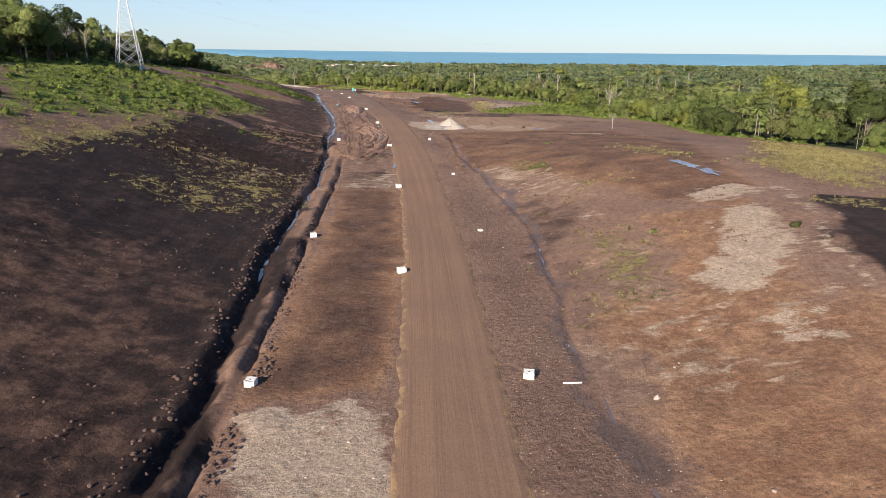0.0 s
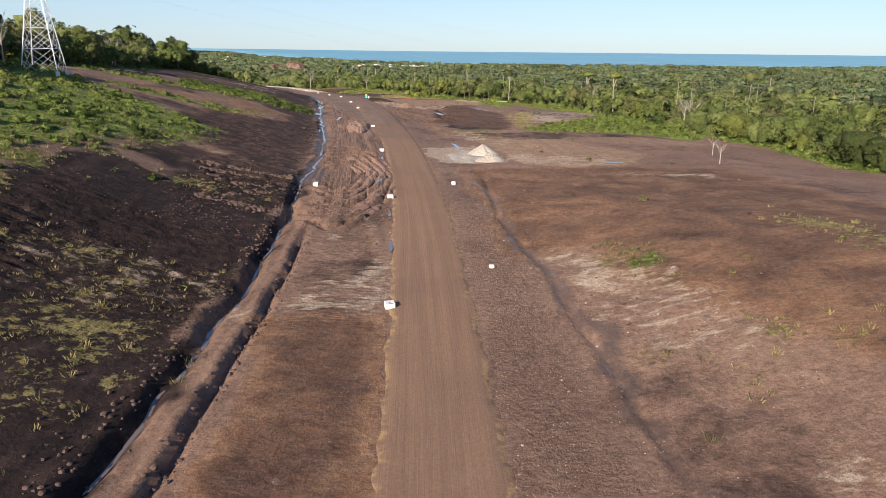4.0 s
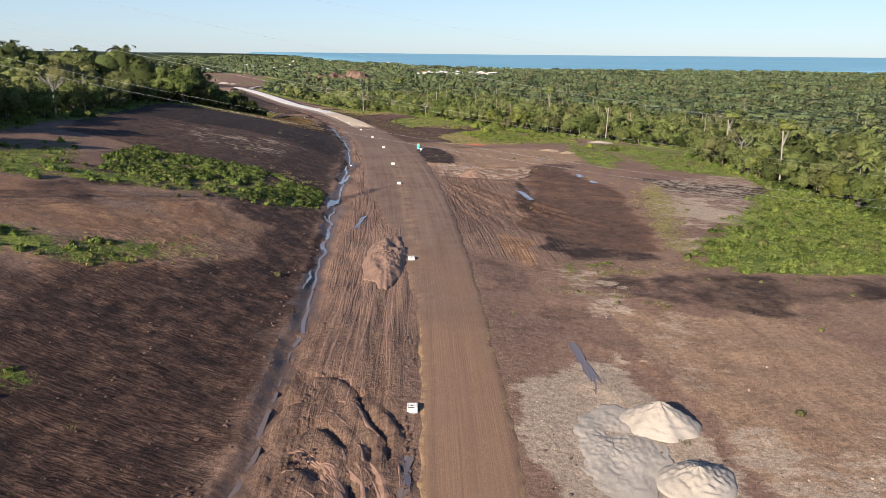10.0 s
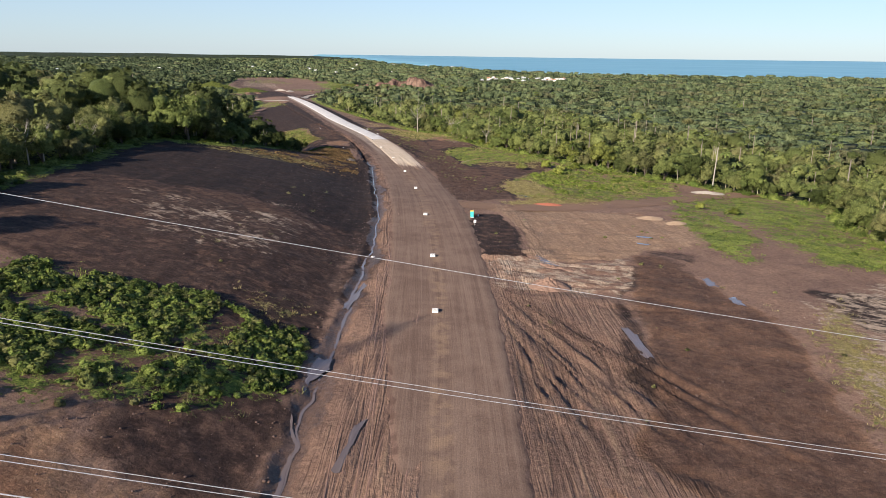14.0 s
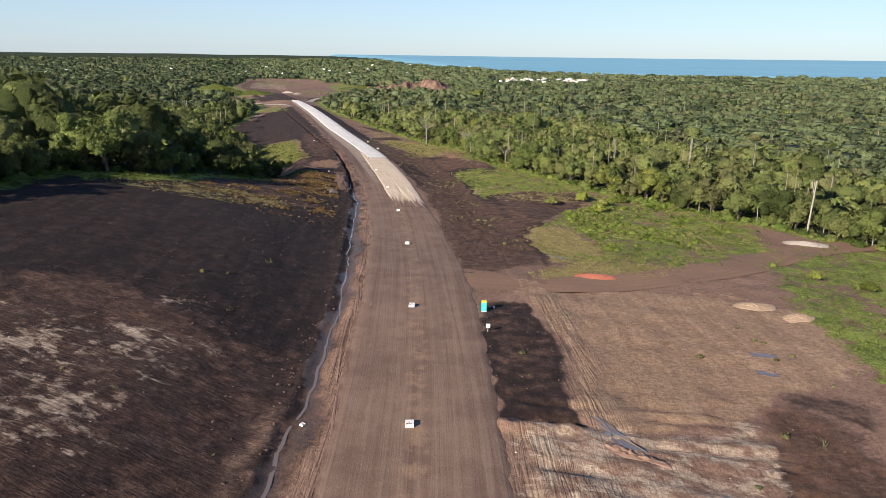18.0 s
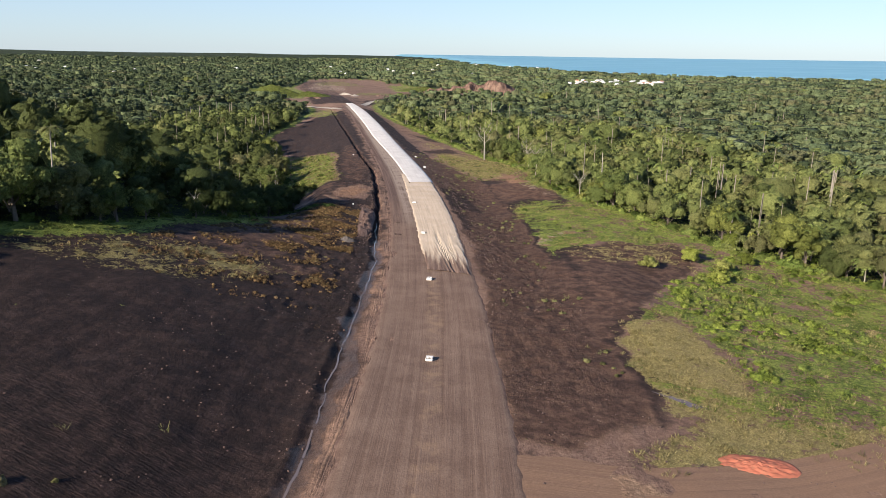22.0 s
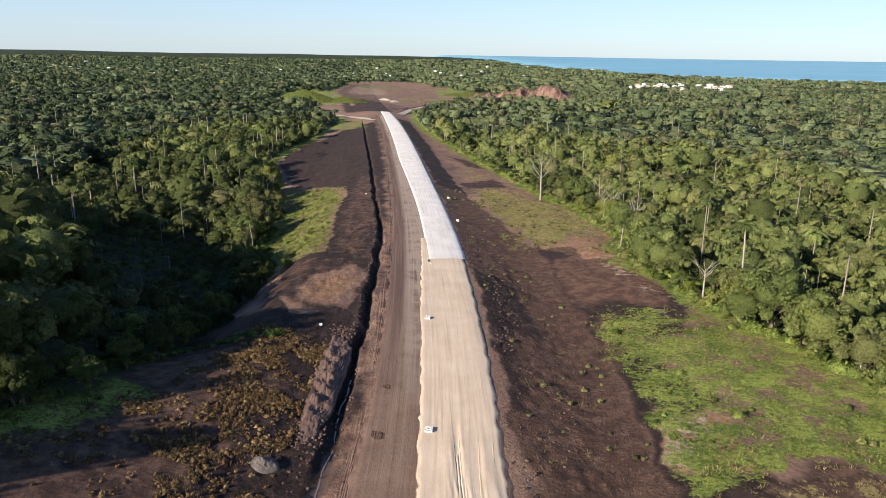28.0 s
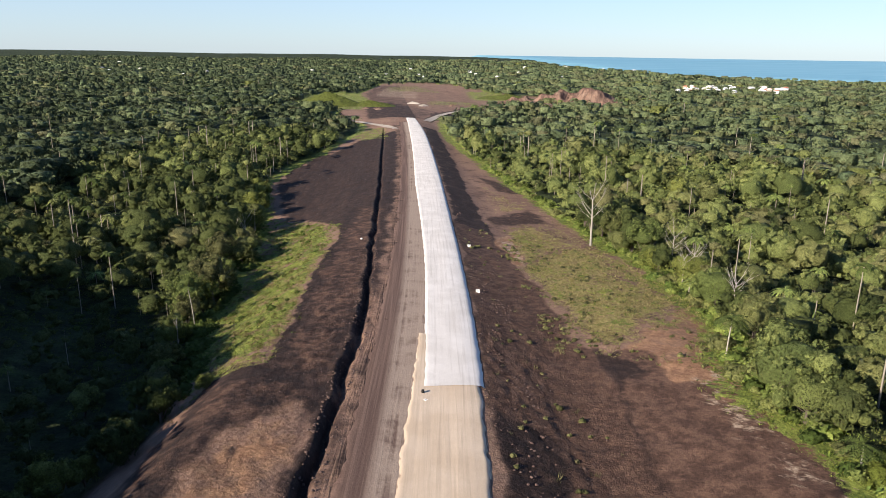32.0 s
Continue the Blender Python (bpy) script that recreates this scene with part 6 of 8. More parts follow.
BARES = [kind_of_tree("bare_tree", bare(h), M_LEAF, M_BARK_PALE, "leafless grey tree with spreading branches") for h in (11, 14)]


def plant(kind, x, y, size=1.0, turn=0.0, group="trees at the edge of the woods"):
    ob = empty(kind["name"], x, y, float(level(x, y)) - 0.1, turn, size)
    part("trunk", kind["trunk"], None, ob)
    if kind["crown"]:
        part(kind["crown_name"], kind["crown"], None, ob)
    return tagged(ob, kind["label"], "palm" if "palm" in kind["name"] else "bamboo" if "bamboo" in kind["name"] else "tree", group)


# ---- woods ----
def scatter(x0, x1, y0, y1, step, seed):
    r = np.random.default_rng(seed)
    gx, gy = np.meshgrid(np.arange(x0, x1, step), np.arange(y0, y1, step))
    return (gx + r.uniform(-0.48, 0.48, gx.shape) * step).ravel(), (gy + r.uniform(-0.48, 0.48, gx.shape) * step).ravel()


def many(name, protos, xs, ys, sizes, picks, mats, label, sink=0.0):
    """Many far plants as one mesh: copies of small arrays (verts, quads, material)."""
    V, F, I, C, off = [], [], [], [], 0
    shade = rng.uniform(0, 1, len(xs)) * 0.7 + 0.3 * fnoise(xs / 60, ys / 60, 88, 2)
    # plants left of the road past y 600: low tints paint shade into the leaves
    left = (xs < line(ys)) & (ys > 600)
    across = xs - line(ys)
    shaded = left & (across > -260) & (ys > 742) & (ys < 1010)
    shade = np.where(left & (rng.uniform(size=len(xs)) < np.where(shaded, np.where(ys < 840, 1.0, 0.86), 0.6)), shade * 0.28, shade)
    zs = level(xs, ys) - sink
    turn = rng.uniform(0, 2 * math.pi, len(xs))
    for k, (v, f, mi) in enumerate(protos):
        q = np.where(picks == k)[0]
        if not len(q):
            continue
        c, s, z = np.cos(turn[q])[:, None], np.sin(turn[q])[:, None], sizes[q][:, None]
        px = (v[None, :, 0] * c - v[None, :, 1] * s) * z + xs[q][:, None]
        py = (v[None, :, 0] * s + v[None, :, 1] * c) * z + ys[q][:, None]
        pz = v[None, :, 2] * z + zs[q][:, None]
        V.append(np.stack([px, py, pz], -1).reshape(-1, 3))
        F.append((f[None] + (np.arange(len(q)) * len(v))[:, None, None]).reshape(-1, 4) + off)
        I.append(np.tile(mi, len(q)))
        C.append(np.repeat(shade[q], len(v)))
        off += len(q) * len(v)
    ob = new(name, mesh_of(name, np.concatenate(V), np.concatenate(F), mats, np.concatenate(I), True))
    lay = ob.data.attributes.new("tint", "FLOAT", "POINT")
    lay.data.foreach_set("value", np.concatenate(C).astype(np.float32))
    return tagged(ob, label, "trees" if "tree" in name or "wood" in name else "plants", kind="stuff")


def light_tree(h, r, n_lobes, count, size, low=0.45, trunk=True, fine=2, side=2):
    (tv, tf), (cv, cf) = broadleaf(h, r, n_lobes, count, size, 0.75, low, 0.6, fine, side)
    tv, tf = tube([(0, 0, -0.5), (0, 0, h * low), (0.2, 0, h * 0.75)], [0.3, 0.22, 0.1], 4)
    v, f = join([(tv, tf), (cv, cf)]) if trunk else (cv, cf)
    return v, f, np.array(([1] * len(tf) if trunk else []) + [0] * len(cf))


def light_palm(h, L):
    (tv, tf), (cv, cf) = palm(h, 13, L, 4)
    tv, tf = tube([(0, 0, -0.5), (0.1, 0, h)], [0.2, 0.13], 4)
    v, f = join([(tv, tf), (cv, cf)])
    return v, f, np.array([1] * len(tf) + [2] * len(cf))


xs, ys = scatter(-620, 420, -40, 1260, 7.0, 11)
depth = wooded(xs, ys)
us = xs - line(ys)
hollow = (us < -50) & (us > np.interp(ys, [735, 760, 800, 835], [-100, -135, -150, -150])) & (ys > 700) & (ys < 832)
ok = (fnoise(xs / 22, ys / 22, 66, 2) > 0.18) & (depth > 1.5) & (us > -260) & (us < 300) & (ys > 100)
xs, ys, depth, us, hollow = xs[ok], ys[ok], depth[ok], us[ok], hollow[ok]
front = (depth < 15) & (ys < 1010) & (np.abs(us) < 215)
order = np.argsort(np.where(front, 0, 1000) + depth + 0.012 * np.abs(ys - 820))
edge_ids = order[:330]
r2 = np.random.default_rng(5)
for k in edge_ids:
    x, y, left = float(xs[k]), float(ys[k]), us[k] < 0
    roll = r2.uniform()
    # in and behind the hollow only dark-leaved kinds, their colour standing for shade
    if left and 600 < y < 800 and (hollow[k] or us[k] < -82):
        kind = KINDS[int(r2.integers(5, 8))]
    elif left and y > 600 and 0.55 < roll < 0.68:
        kind = BAMBOOS[int(r2.integers(2))]
    elif roll > 0.86 and not (left and y < 800):
        kind = PALMS[int(r2.integers(4))]
    elif roll > 0.82 and not (left and y < 800):
        kind = TALL[int(r2.integers(3))]
    elif roll > 0.755:
        kind = BARES[int(r2.integers(2))]
    else:
        # left of the road past y 600: dark leaves again, shade put into the colour
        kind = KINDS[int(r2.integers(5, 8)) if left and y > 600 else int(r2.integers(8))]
    plant(kind, x, y, float(r2.uniform(0.7, 1.25)) * (0.6 if hollow[k] else 0.62 if left and 600 < y < 705 and us[k] > -100 else 1.35 if left and 600 < y < 800 and us[k] < -82 else 1.0), float(r2.uniform(0, 360)))
rest = np.setdiff1d(np.arange(len(xs)), edge_ids)
protos = [light_tree(h, r, n, c, s, 0.3, False) for h, r, n, c, s in ((12, 5.8, 10, 130, 0.85), (10, 5.2, 9, 115, 0.8), (14, 6.4, 11, 140, 0.9), (8, 4.8, 9, 100, 0.75))]
protos += [light_tree(20, 3.0, 4, 30, 0.6, 0.8), light_palm(10, 4.0), light_palm(6, 4.2), light_palm(20, 3.0)]
protos += [light_tree(h, r, n, c, s, 0.3, False, 2, 0) for h, r, n, c, s in ((12, 5.8, 9, 56, 1.2), (10, 5.2, 8, 50, 1.1), (14, 6.4, 9, 60, 1.25), (8, 4.8, 8, 44, 1.05))]
pk = np.random.default_rng(3).choice(8, len(rest), p=[.25, .22, .20, .19, .025, .05, .025, .04])
pk = np.where((us[rest] < 0) & (ys[rest] < 700) & (pk >= 4), 1, pk)
pk = np.where((pk < 4) & (depth[rest] > 45), pk + 8, pk)
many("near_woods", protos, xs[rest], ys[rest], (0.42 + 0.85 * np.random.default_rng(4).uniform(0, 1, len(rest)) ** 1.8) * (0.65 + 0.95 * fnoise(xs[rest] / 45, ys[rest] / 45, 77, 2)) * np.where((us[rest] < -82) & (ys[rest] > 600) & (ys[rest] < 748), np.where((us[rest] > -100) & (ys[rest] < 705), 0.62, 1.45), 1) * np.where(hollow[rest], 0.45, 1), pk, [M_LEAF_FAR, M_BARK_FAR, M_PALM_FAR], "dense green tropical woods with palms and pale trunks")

xs, ys = scatter(-1900, 1500, -40, 2300, 19.0, 12)
ax, ay = scatter(-900, 900, 300, 1500, 11.0, 16)
close = np.hypot(ax + 80, ay - 400) < 950
xs, ys = np.concatenate([xs, ax[close]]), np.concatenate([ys, ay[close]])
us = xs - line(ys)
band = ((us < -260) | (us > 300) | (ys > 1260)) & (wooded(xs, ys) > 2) & (ys < coast(xs) - 60)
ahead = np.degrees(np.arctan2(xs + 20, ys + 30))
band &= (ahead > -62) & (ahead < 42)
dist = np.hypot(xs + 80, ys - 400)
keep = np.random.default_rng(8).uniform(size=len(xs)) < np.clip(1.15 - dist / 2600, 0.3, 1)
q = np.where(band & keep)[0]
protos2 = [light_tree(h, r, n, c, s, 0.3, False, 1, 0) for k, (h, r, n, c, s) in enumerate(((12, 9.0, 7, 30, 2.1), (10, 8.5, 6, 28, 2.0), (14, 9.4, 7, 32, 2.2)))]
protos2 += [light_tree(18, 3.2, 3, 6, 1.0, 0.78, True, 1, 1), light_palm(9, 5.5)]
pk = np.random.default_rng(9).choice(5, len(q), p=[.34, .33, .26, .02, .05])
many("far_woods", protos2, xs[q], ys[q], np.random.default_rng(10).uniform(0.6, 1.2, len(q)) * (0.7 + 0.95 * fnoise(xs[q] / 60, ys[q] / 60, 78, 2)), pk, [M_LEAF_HAZY, M_BARK_FAR, M_PALM_FAR], "distant rolling tropical forest", -2.0)
xs, ys = scatter(-4200, 2600, 600, 4700, 40.0, 13)
az = np.degrees(np.arctan2(xs + 60, ys - 100))
dist = np.hypot(xs + 80, ys - 400)
q = np.where((az > -64) & (az < 40) & (ys < coast(xs) - 30) & (dist > 1250) & (dist < 4300) & (wooded(xs, ys) > 4))[0]
protos3 = [light_tree(h, r, n, 3, 2.0, 0.3, False, 1, 4) for h, r, n in ((11, 20, 5), (13, 18, 4), (9, 21, 5))]
many("horizon_woods", protos3, xs[q], ys[q], np.random.default_rng(14).uniform(0.6, 1.25, len(q)), np.random.default_rng(15).choice(3, len(q)), [M_LEAF_HAZY, M_BARK_FAR], "dense forest towards the horizon", -1.0)

# ---- low growth ----
def sample_zone(key, n, seed, power=1.5, umax=160, ymin=45, ymax=1050):
    """Places picked by how strongly a kind of ground cover shows."""
    r = np.random.default_rng(seed)
    w = ZONE[key] ** power * (np.abs(GU) < umax) * (GV > ymin) * (GV < ymax)
    cell = np.gradient(US)[None, :] * np.gradient(VS)[:, None]
    w = (w * cell * (w > 0.1)).ravel()
    idx = r.choice(w.size, n, p=w / w.sum())
    return GX.ravel()[idx] + r.uniform(-1, 1, n), GY.ravel()[idx] + r.uniform(-1, 1, n)


def blades(n, h, lean):
    """A tuft of upright blades as quads."""
    out = []
    for k in range(n):
        a, b = rng.uniform(0, 6.28), rng.uniform(0, 6.28)
        d, e = np.array([math.cos(a), math.sin(a), 0]), np.array([math.cos(b), math.sin(b), 0])
        o, w, hh = e * rng.uniform(0, 0.9), 0.06, h * rng.uniform(0.5, 1.1)
        tip = o + e * lean * hh + (0, 0, hh)
        out.append((o - d * w, o + d * w, (o + tip) / 2 + d * w + (0, 0, 0.1 * hh), tip))
    v = np.array(out).reshape(-1, 3)
    return v, np.arange(len(v)).reshape(-1, 4), np.zeros(n, int)


def with_mat(vf, mi=0):
    return vf[0], vf[1], np.full(len(vf[1]), mi)


tx, ty = sample_zone("straw", 9000, 21)
many("dry_grass", [blades(10, 0.5, 0.6), blades(11, 0.7, 0.5)], tx, ty, np.random.default_rng(1).uniform(0.5, 1.2, len(tx)), np.random.default_rng(2).choice(2, len(tx)), [M_STRAW], "straw-yellow tufts of dry grass on bare soil")
tx, ty = sample_zone("grass", 26000, 22)
many("green_grass", [blades(11, 0.65, 0.55), with_mat(cards(rng.normal(size=(9, 3)) * (0.4, 0.4, 0.12) + (0, 0, 0.25), 0.25, 0.8))], tx, ty, np.random.default_rng(3).uniform(0.5, 1.3, len(tx)), np.random.default_rng(4).choice(2, len(tx)), [M_BUSH], "bright green grass and weeds")
tx, ty = sample_zone("grass", 4200, 23, 3.0)
thick = fnoise(tx / 13, ty / 13, 69, 2) > 0.50
tx, ty = tx[thick], ty[thick]
many("shrubs", [with_mat(bush(1.0, 30, 0.28)), with_mat(bush(1.4, 40, 0.32)), with_mat(bush(0.7, 20, 0.24))], tx, ty, np.random.default_rng(5).uniform(0.3, 1.1, len(tx)), np.random.default_rng(6).choice(3, len(tx)), [M_BUSH_DARK], "low green shrubs crowding together in the grass")
M_RUST_BUSH = leaf_material("rusty_fern_leaves", (0.17, 0.108, 0.048), (0.40, 0.262, 0.122), False, 0.1, 3.2, 0.36)
M_TUSSOCK = leaf_material("dull_tussock_leaves", (0.085, 0.088, 0.034), (0.215, 0.205, 0.082), False, 0.1, 3.2, 0.38)
r = np.random.default_rng(61)
ty = r.uniform(592, 728, 26000)
tu = -26 - r.uniform(0, 1, 26000) ** 1.2 * np.interp(ty, [592, 650, 722], [70, 46, 20])
keep = (r.uniform(size=26000) < (0.12 + 0.88 * smooth(-0.2, 0.5, np.cos(2 * math.pi * (ty - 0.75 * tu + 12 * fnoise(tu / 18, ty / 18, 68, 2)) / 17))) * smooth(604, 636, ty - 0.12 * (tu + 40)) * 0.9 * smooth(0.40, 0.60, 0.55 * fnoise(tu / 14, (ty + 0.5 * tu) / 7, 65, 3) + 0.45 * fnoise(tu / 2.5, ty / 2.5, 63, 2)) + 0.5 * np.exp(-((tu + np.interp(ty, [640, 670, 725], [46, 40, 38])) / 5) ** 2) * (ty > 650)) & (fnoise(tu / 4, ty / 4, 66, 2) > 0.36)
tx, ty = line(ty)[keep] + tu[keep], ty[keep]
many("rusty_ferns", [with_mat(bush(0.5, 9, 0.26)), with_mat(bush(0.75, 11, 0.3)), blades(12, 0.8, 0.5)], tx, ty, r.uniform(0.25, 0.9, len(tx)), r.choice(3, len(tx)), [M_RUST_BUSH], "rust-brown ferns and dry weeds on dark earth")
hy = r.uniform(694, 726, 260)
hu = np.interp(hy, [694, 712, 718, 726], [-71, -64, -50, -37]) + r.normal(0, 1.8, 260)
many("hollow_shrubs", [with_mat(bush(1.2, 34, 0.3)), with_mat(bush(0.8, 24, 0.26))], line(hy) + hu, hy, r.uniform(0.4, 1.1, 260), r.choice(2, 260), [M_BUSH_DARK], "light green shrubs in a row along the edge of the hollow")
ty = np.concatenate([r.uniform(600, 980, 330), r.uniform(842, 955, 900), r.uniform(100, 560, 200)])
tu = np.concatenate([r.uniform(17, 40, 330), np.interp(r.uniform(size=900) ** 1.4, [0, 1], [34, 80]), np.where(r.uniform(size=200) < 0.4, r.uniform(-60, -26, 200), r.uniform(16, 90, 200))])
keep = fnoise(tu / 9, ty / 9, 64, 2) > 0.46
tx, ty = line(ty)[keep] + tu[keep], ty[keep]
many("tussocks", [with_mat(bush(0.6, 10, 0.3)), with_mat(bush(0.9, 12, 0.35)), blades(14, 0.9, 0.6)], tx, ty, r.uniform(0.4, 1.15, len(tx)), r.choice(3, len(tx)), [M_TUSSOCK], "dull olive tussocks scattered over bare earth")
tx, ty = sample_zone("grass", 2600, 24, 2.0, 160, 60, 520)
many("thicket", [with_mat(bush(1.3, 18, 0.5)), with_mat(bush(1.7, 22, 0.55)), with_mat(bush(0.9, 14, 0.4))], tx, ty, np.random.default_rng(25).uniform(0.4, 1.1, len(tx)), np.random.default_rng(26).choice(3, len(tx)), [M_BUSH_DARK], "dense green weeds and shrubs on the slope")
r = np.random.default_rng(64)
ly, lu = r.uniform(612, 792, 4200), r.uniform(58, 196, 4200)
keep = (inside(lu, ly, LUSH) > 1) & (fnoise(lu / 11, ly / 11, 70, 2) > 0.50)
many("meadow_shrubs", [with_mat(bush(1.1, 34, 0.3)), with_mat(bush(1.6, 44, 0.36))], (line(ly) + lu)[keep], ly[keep], r.uniform(0.35, 1.1, int(keep.sum())), r.choice(2, int(keep.sum())), [M_BUSH], "bright green shrubs and vines growing over the meadow")
r = np.random.default_rng(62)
ty, tu = r.uniform(384, 436, 5200), r.uniform(-84, -24, 5200)
keep = (inside(tu, ty, THICKET) > 0) & (fnoise(tu / 8, ty / 8, 67, 2) > 0.40)
many("slope_shrubs", [with_mat(bush(0.9, 22, 0.38)), with_mat(bush(1.2, 26, 0.42)), with_mat(bush(0.6, 14, 0.3))], (line(ty) + tu)[keep], ty[keep], r.uniform(0.4, 1.2, int(keep.sum())), r.choice(3, int(keep.sum())), [M_BUSH_DARK], "dense dark green shrubs on the muddy slope")
ex, ey = scatter(-420, 330, 60, 1200, 4.2, 31)
ed = wooded(ex, ey)
pick = (ed > -2) & (ed < 9) & ~((ex - line(ey) < 0) & (ey < 790) & ((ey > 690) | (np.random.default_rng(2).uniform(size=len(ex)) < 0.75)))
ex, ey = ex[pick], ey[pick]
many("undergrowth", [with_mat(bush(2.6, 40, 0.6)), with_mat(bush(3.3, 48, 0.7)), with_mat(bush(2.0, 30, 0.5))], ex, ey, np.random.default_rng(7).uniform(0.6, 1.25, len(ex)), np.random.default_rng(8).choice(3, len(ex)), [M_BUSH_DARK], "leafy undergrowth along the edge of the woods")


# ---- stones and clods ----
def lump(seed, squash=0.7):
    bm = bmesh.new()
    bmesh.ops.create_icosphere(bm, subdivisions=1, radius=0.5)
    r = random.Random(seed)
    for q in bm.verts:
        q.co *= r.uniform(0.7, 1.15)
        q.co.z *= squash
    v = np.array([q.co[:] for q in bm.verts])
    f = np.array([[q.index for q in fc.verts] for fc in bm.faces])
    bm.free()
    return v, np.concatenate([f, f[:, 2:]], 1)


def scatter_lumps(name, xs, ys, sizes, mat, label, lift=0.1):
    protos = [lump(k) for k in range(4)]
    V, F, off = [], [], 0
    zs = level(xs, ys)
    r = np.random.default_rng(len(xs))
    for k, (v, f) in enumerate(protos):
        q = np.arange(len(xs))[k::4]
        a = r.uniform(0, 6.28, len(q))[:, None]
        c, s, z = np.cos(a), np.sin(a), sizes[q][:, None]
        P = np.stack([(v[None, :, 0] * c - v[None, :, 1] * s) * z + xs[q][:, None], (v[None, :, 0] * s + v[None, :, 1] * c) * z + ys[q][:, None],
                      v[None, :, 2] * z + zs[q][:, None] + lift * z], -1)
        V.append(P.reshape(-1, 3))
        F.append((f[None, :, :3] + (np.arange(len(q)) * len(v))[:, None, None]).reshape(-1, 3) + off)
        off += P.shape[0] * P.shape[1]
    ob = new(name, mesh_of(name, np.concatenate(V), np.concatenate(F), mat))
    return tagged(ob, label, name, kind="stuff")


def along_line(n, seed, y0, y1, u_of, jitter):
    r = np.random.default_rng(seed)
    y = r.uniform(y0, y1, n)
    u = np.array([u_of(v) for v in y]) + r.normal(size=n) * jitter
    return line(y) + u, y


ditch_u = lambda y: np.interp(y, DITCH_AT, DITCH_U)
M_CLOD = plain("dark_clods", (0.085, 0.053, 0.043), 0.95, 0, 2.0, 0.7, (0.16, 0.105, 0.08))
M_CLOD_TAN = plain("yellow_clay_clods", (0.27, 0.185, 0.105), 0.95, 0, 2.0, 0.6)
M_CLOD_BROWN = plain("brown_mud", (0.205, 0.118, 0.084), 0.9, 0, 0.8, 0.8, (0.30, 0.19, 0.135))
M_STONE = plain("pale_stones", (0.38, 0.31, 0.25), 0.9, 0, 3.0, 0.5)
bits = [along_line(800, 1, 40, 262, lambda y: ditch_u(y) - 1.9, 1.0), along_line(500, 31, 690, 900, lambda y: ditch_u(y) - 1.7, 0.5), along_line(500, 32, 262, 690, lambda y: ditch_u(y) - 3.0, 1.3), along_line(1700, 2, 40, 330, lambda y: ditch_u(y) + 5.2, 0.7),
        along_line(350, 4, 690, 900, lambda y: ditch_u(y) + 2.0, 0.5), along_line(350, 33, 225, 330, lambda y: -1.2, 0.5), along_line(420, 5, 600, 1000, lambda y: 15.0 + 4 * math.sin(y / 17), 0.8), along_line(500, 6, 640, 900, lambda y: 21.5 + 5 * math.sin(y / 9) * math.sin(y / 31), 1.6)]
bits.append(along_line(1100, 34, 688, 738, lambda y: -23.5, 1.5))
cx, cy = np.concatenate([b[0] for b in bits]), np.concatenate([b[1] for b in bits])
scatter_lumps("clods", cx, cy, np.random.default_rng(9).uniform(0.28, 0.86, len(cx)) ** 2.2, M_CLOD, "dark clods of dug earth along the ditches")
bits = [along_line(900, 7, 40, 345, lambda y: 12.7 + 0.8 * math.sin(y / 5) * math.sin(y / 23), 0.75), along_line(400, 8, 700, 900, lambda y: np.interp(y, [700, 760, 830], [12.4, 13.2, 14.0]), 0.3), along_line(260, 9, 40, 300, lambda y: -0.4, 0.2)]
cx, cy = np.concatenate([b[0] for b in bits]), np.concatenate([b[1] for b in bits])
scatter_lumps("clay_lumps", cx, cy, np.random.default_rng(10).uniform(0.05, 0.50, len(cx)) ** 2.1, M_CLOD_TAN, "yellow clay lumps along the edge of the road")
r = np.random.default_rng(71)
cy = np.concatenate([r.uniform(45, 600, 9000), r.uniform(200, 262, 2600), r.uniform(590, 900, 2600)])
cu = np.concatenate([np.where(r.uniform(size=9000) < 0.5, r.uniform(-62, -21, 9000), r.uniform(14, 70, 9000)), r.uniform(-44, -1, 2600), np.where(r.uniform(size=2600) < 0.6, r.uniform(14, 38, 2600), r.uniform(-42, -20, 2600))])
keep = fnoise(cu / 6, cy / 8, 72, 2) > 0.46
cu, cy = cu[keep], cy[keep]
scatter_lumps("loose_clods", line(cy) + cu, cy, r.uniform(0.25, 0.72, len(cu)) ** 2.4, M_CLOD, "small dark clods lying on the open earth", 0.35)
r = np.random.default_rng(12)
sx, sy = sample_zone("pale", 5200, 41, 1.0, 120, 45, 700)
sx2, sy2 = along_line(2200, 13, 45, 340, lambda y: 20.0, 4.5)
sx, sy = np.concatenate([sx, sx2]), np.concatenate([sy, sy2])
scatter_lumps("stones", sx, sy, r.uniform(0.04, 0.17, len(sx)) * np.where(r.uniform(size=len(sx)) > 0.97, 2.6, 1), M_STONE, "pale stones strewn over the raw earth")


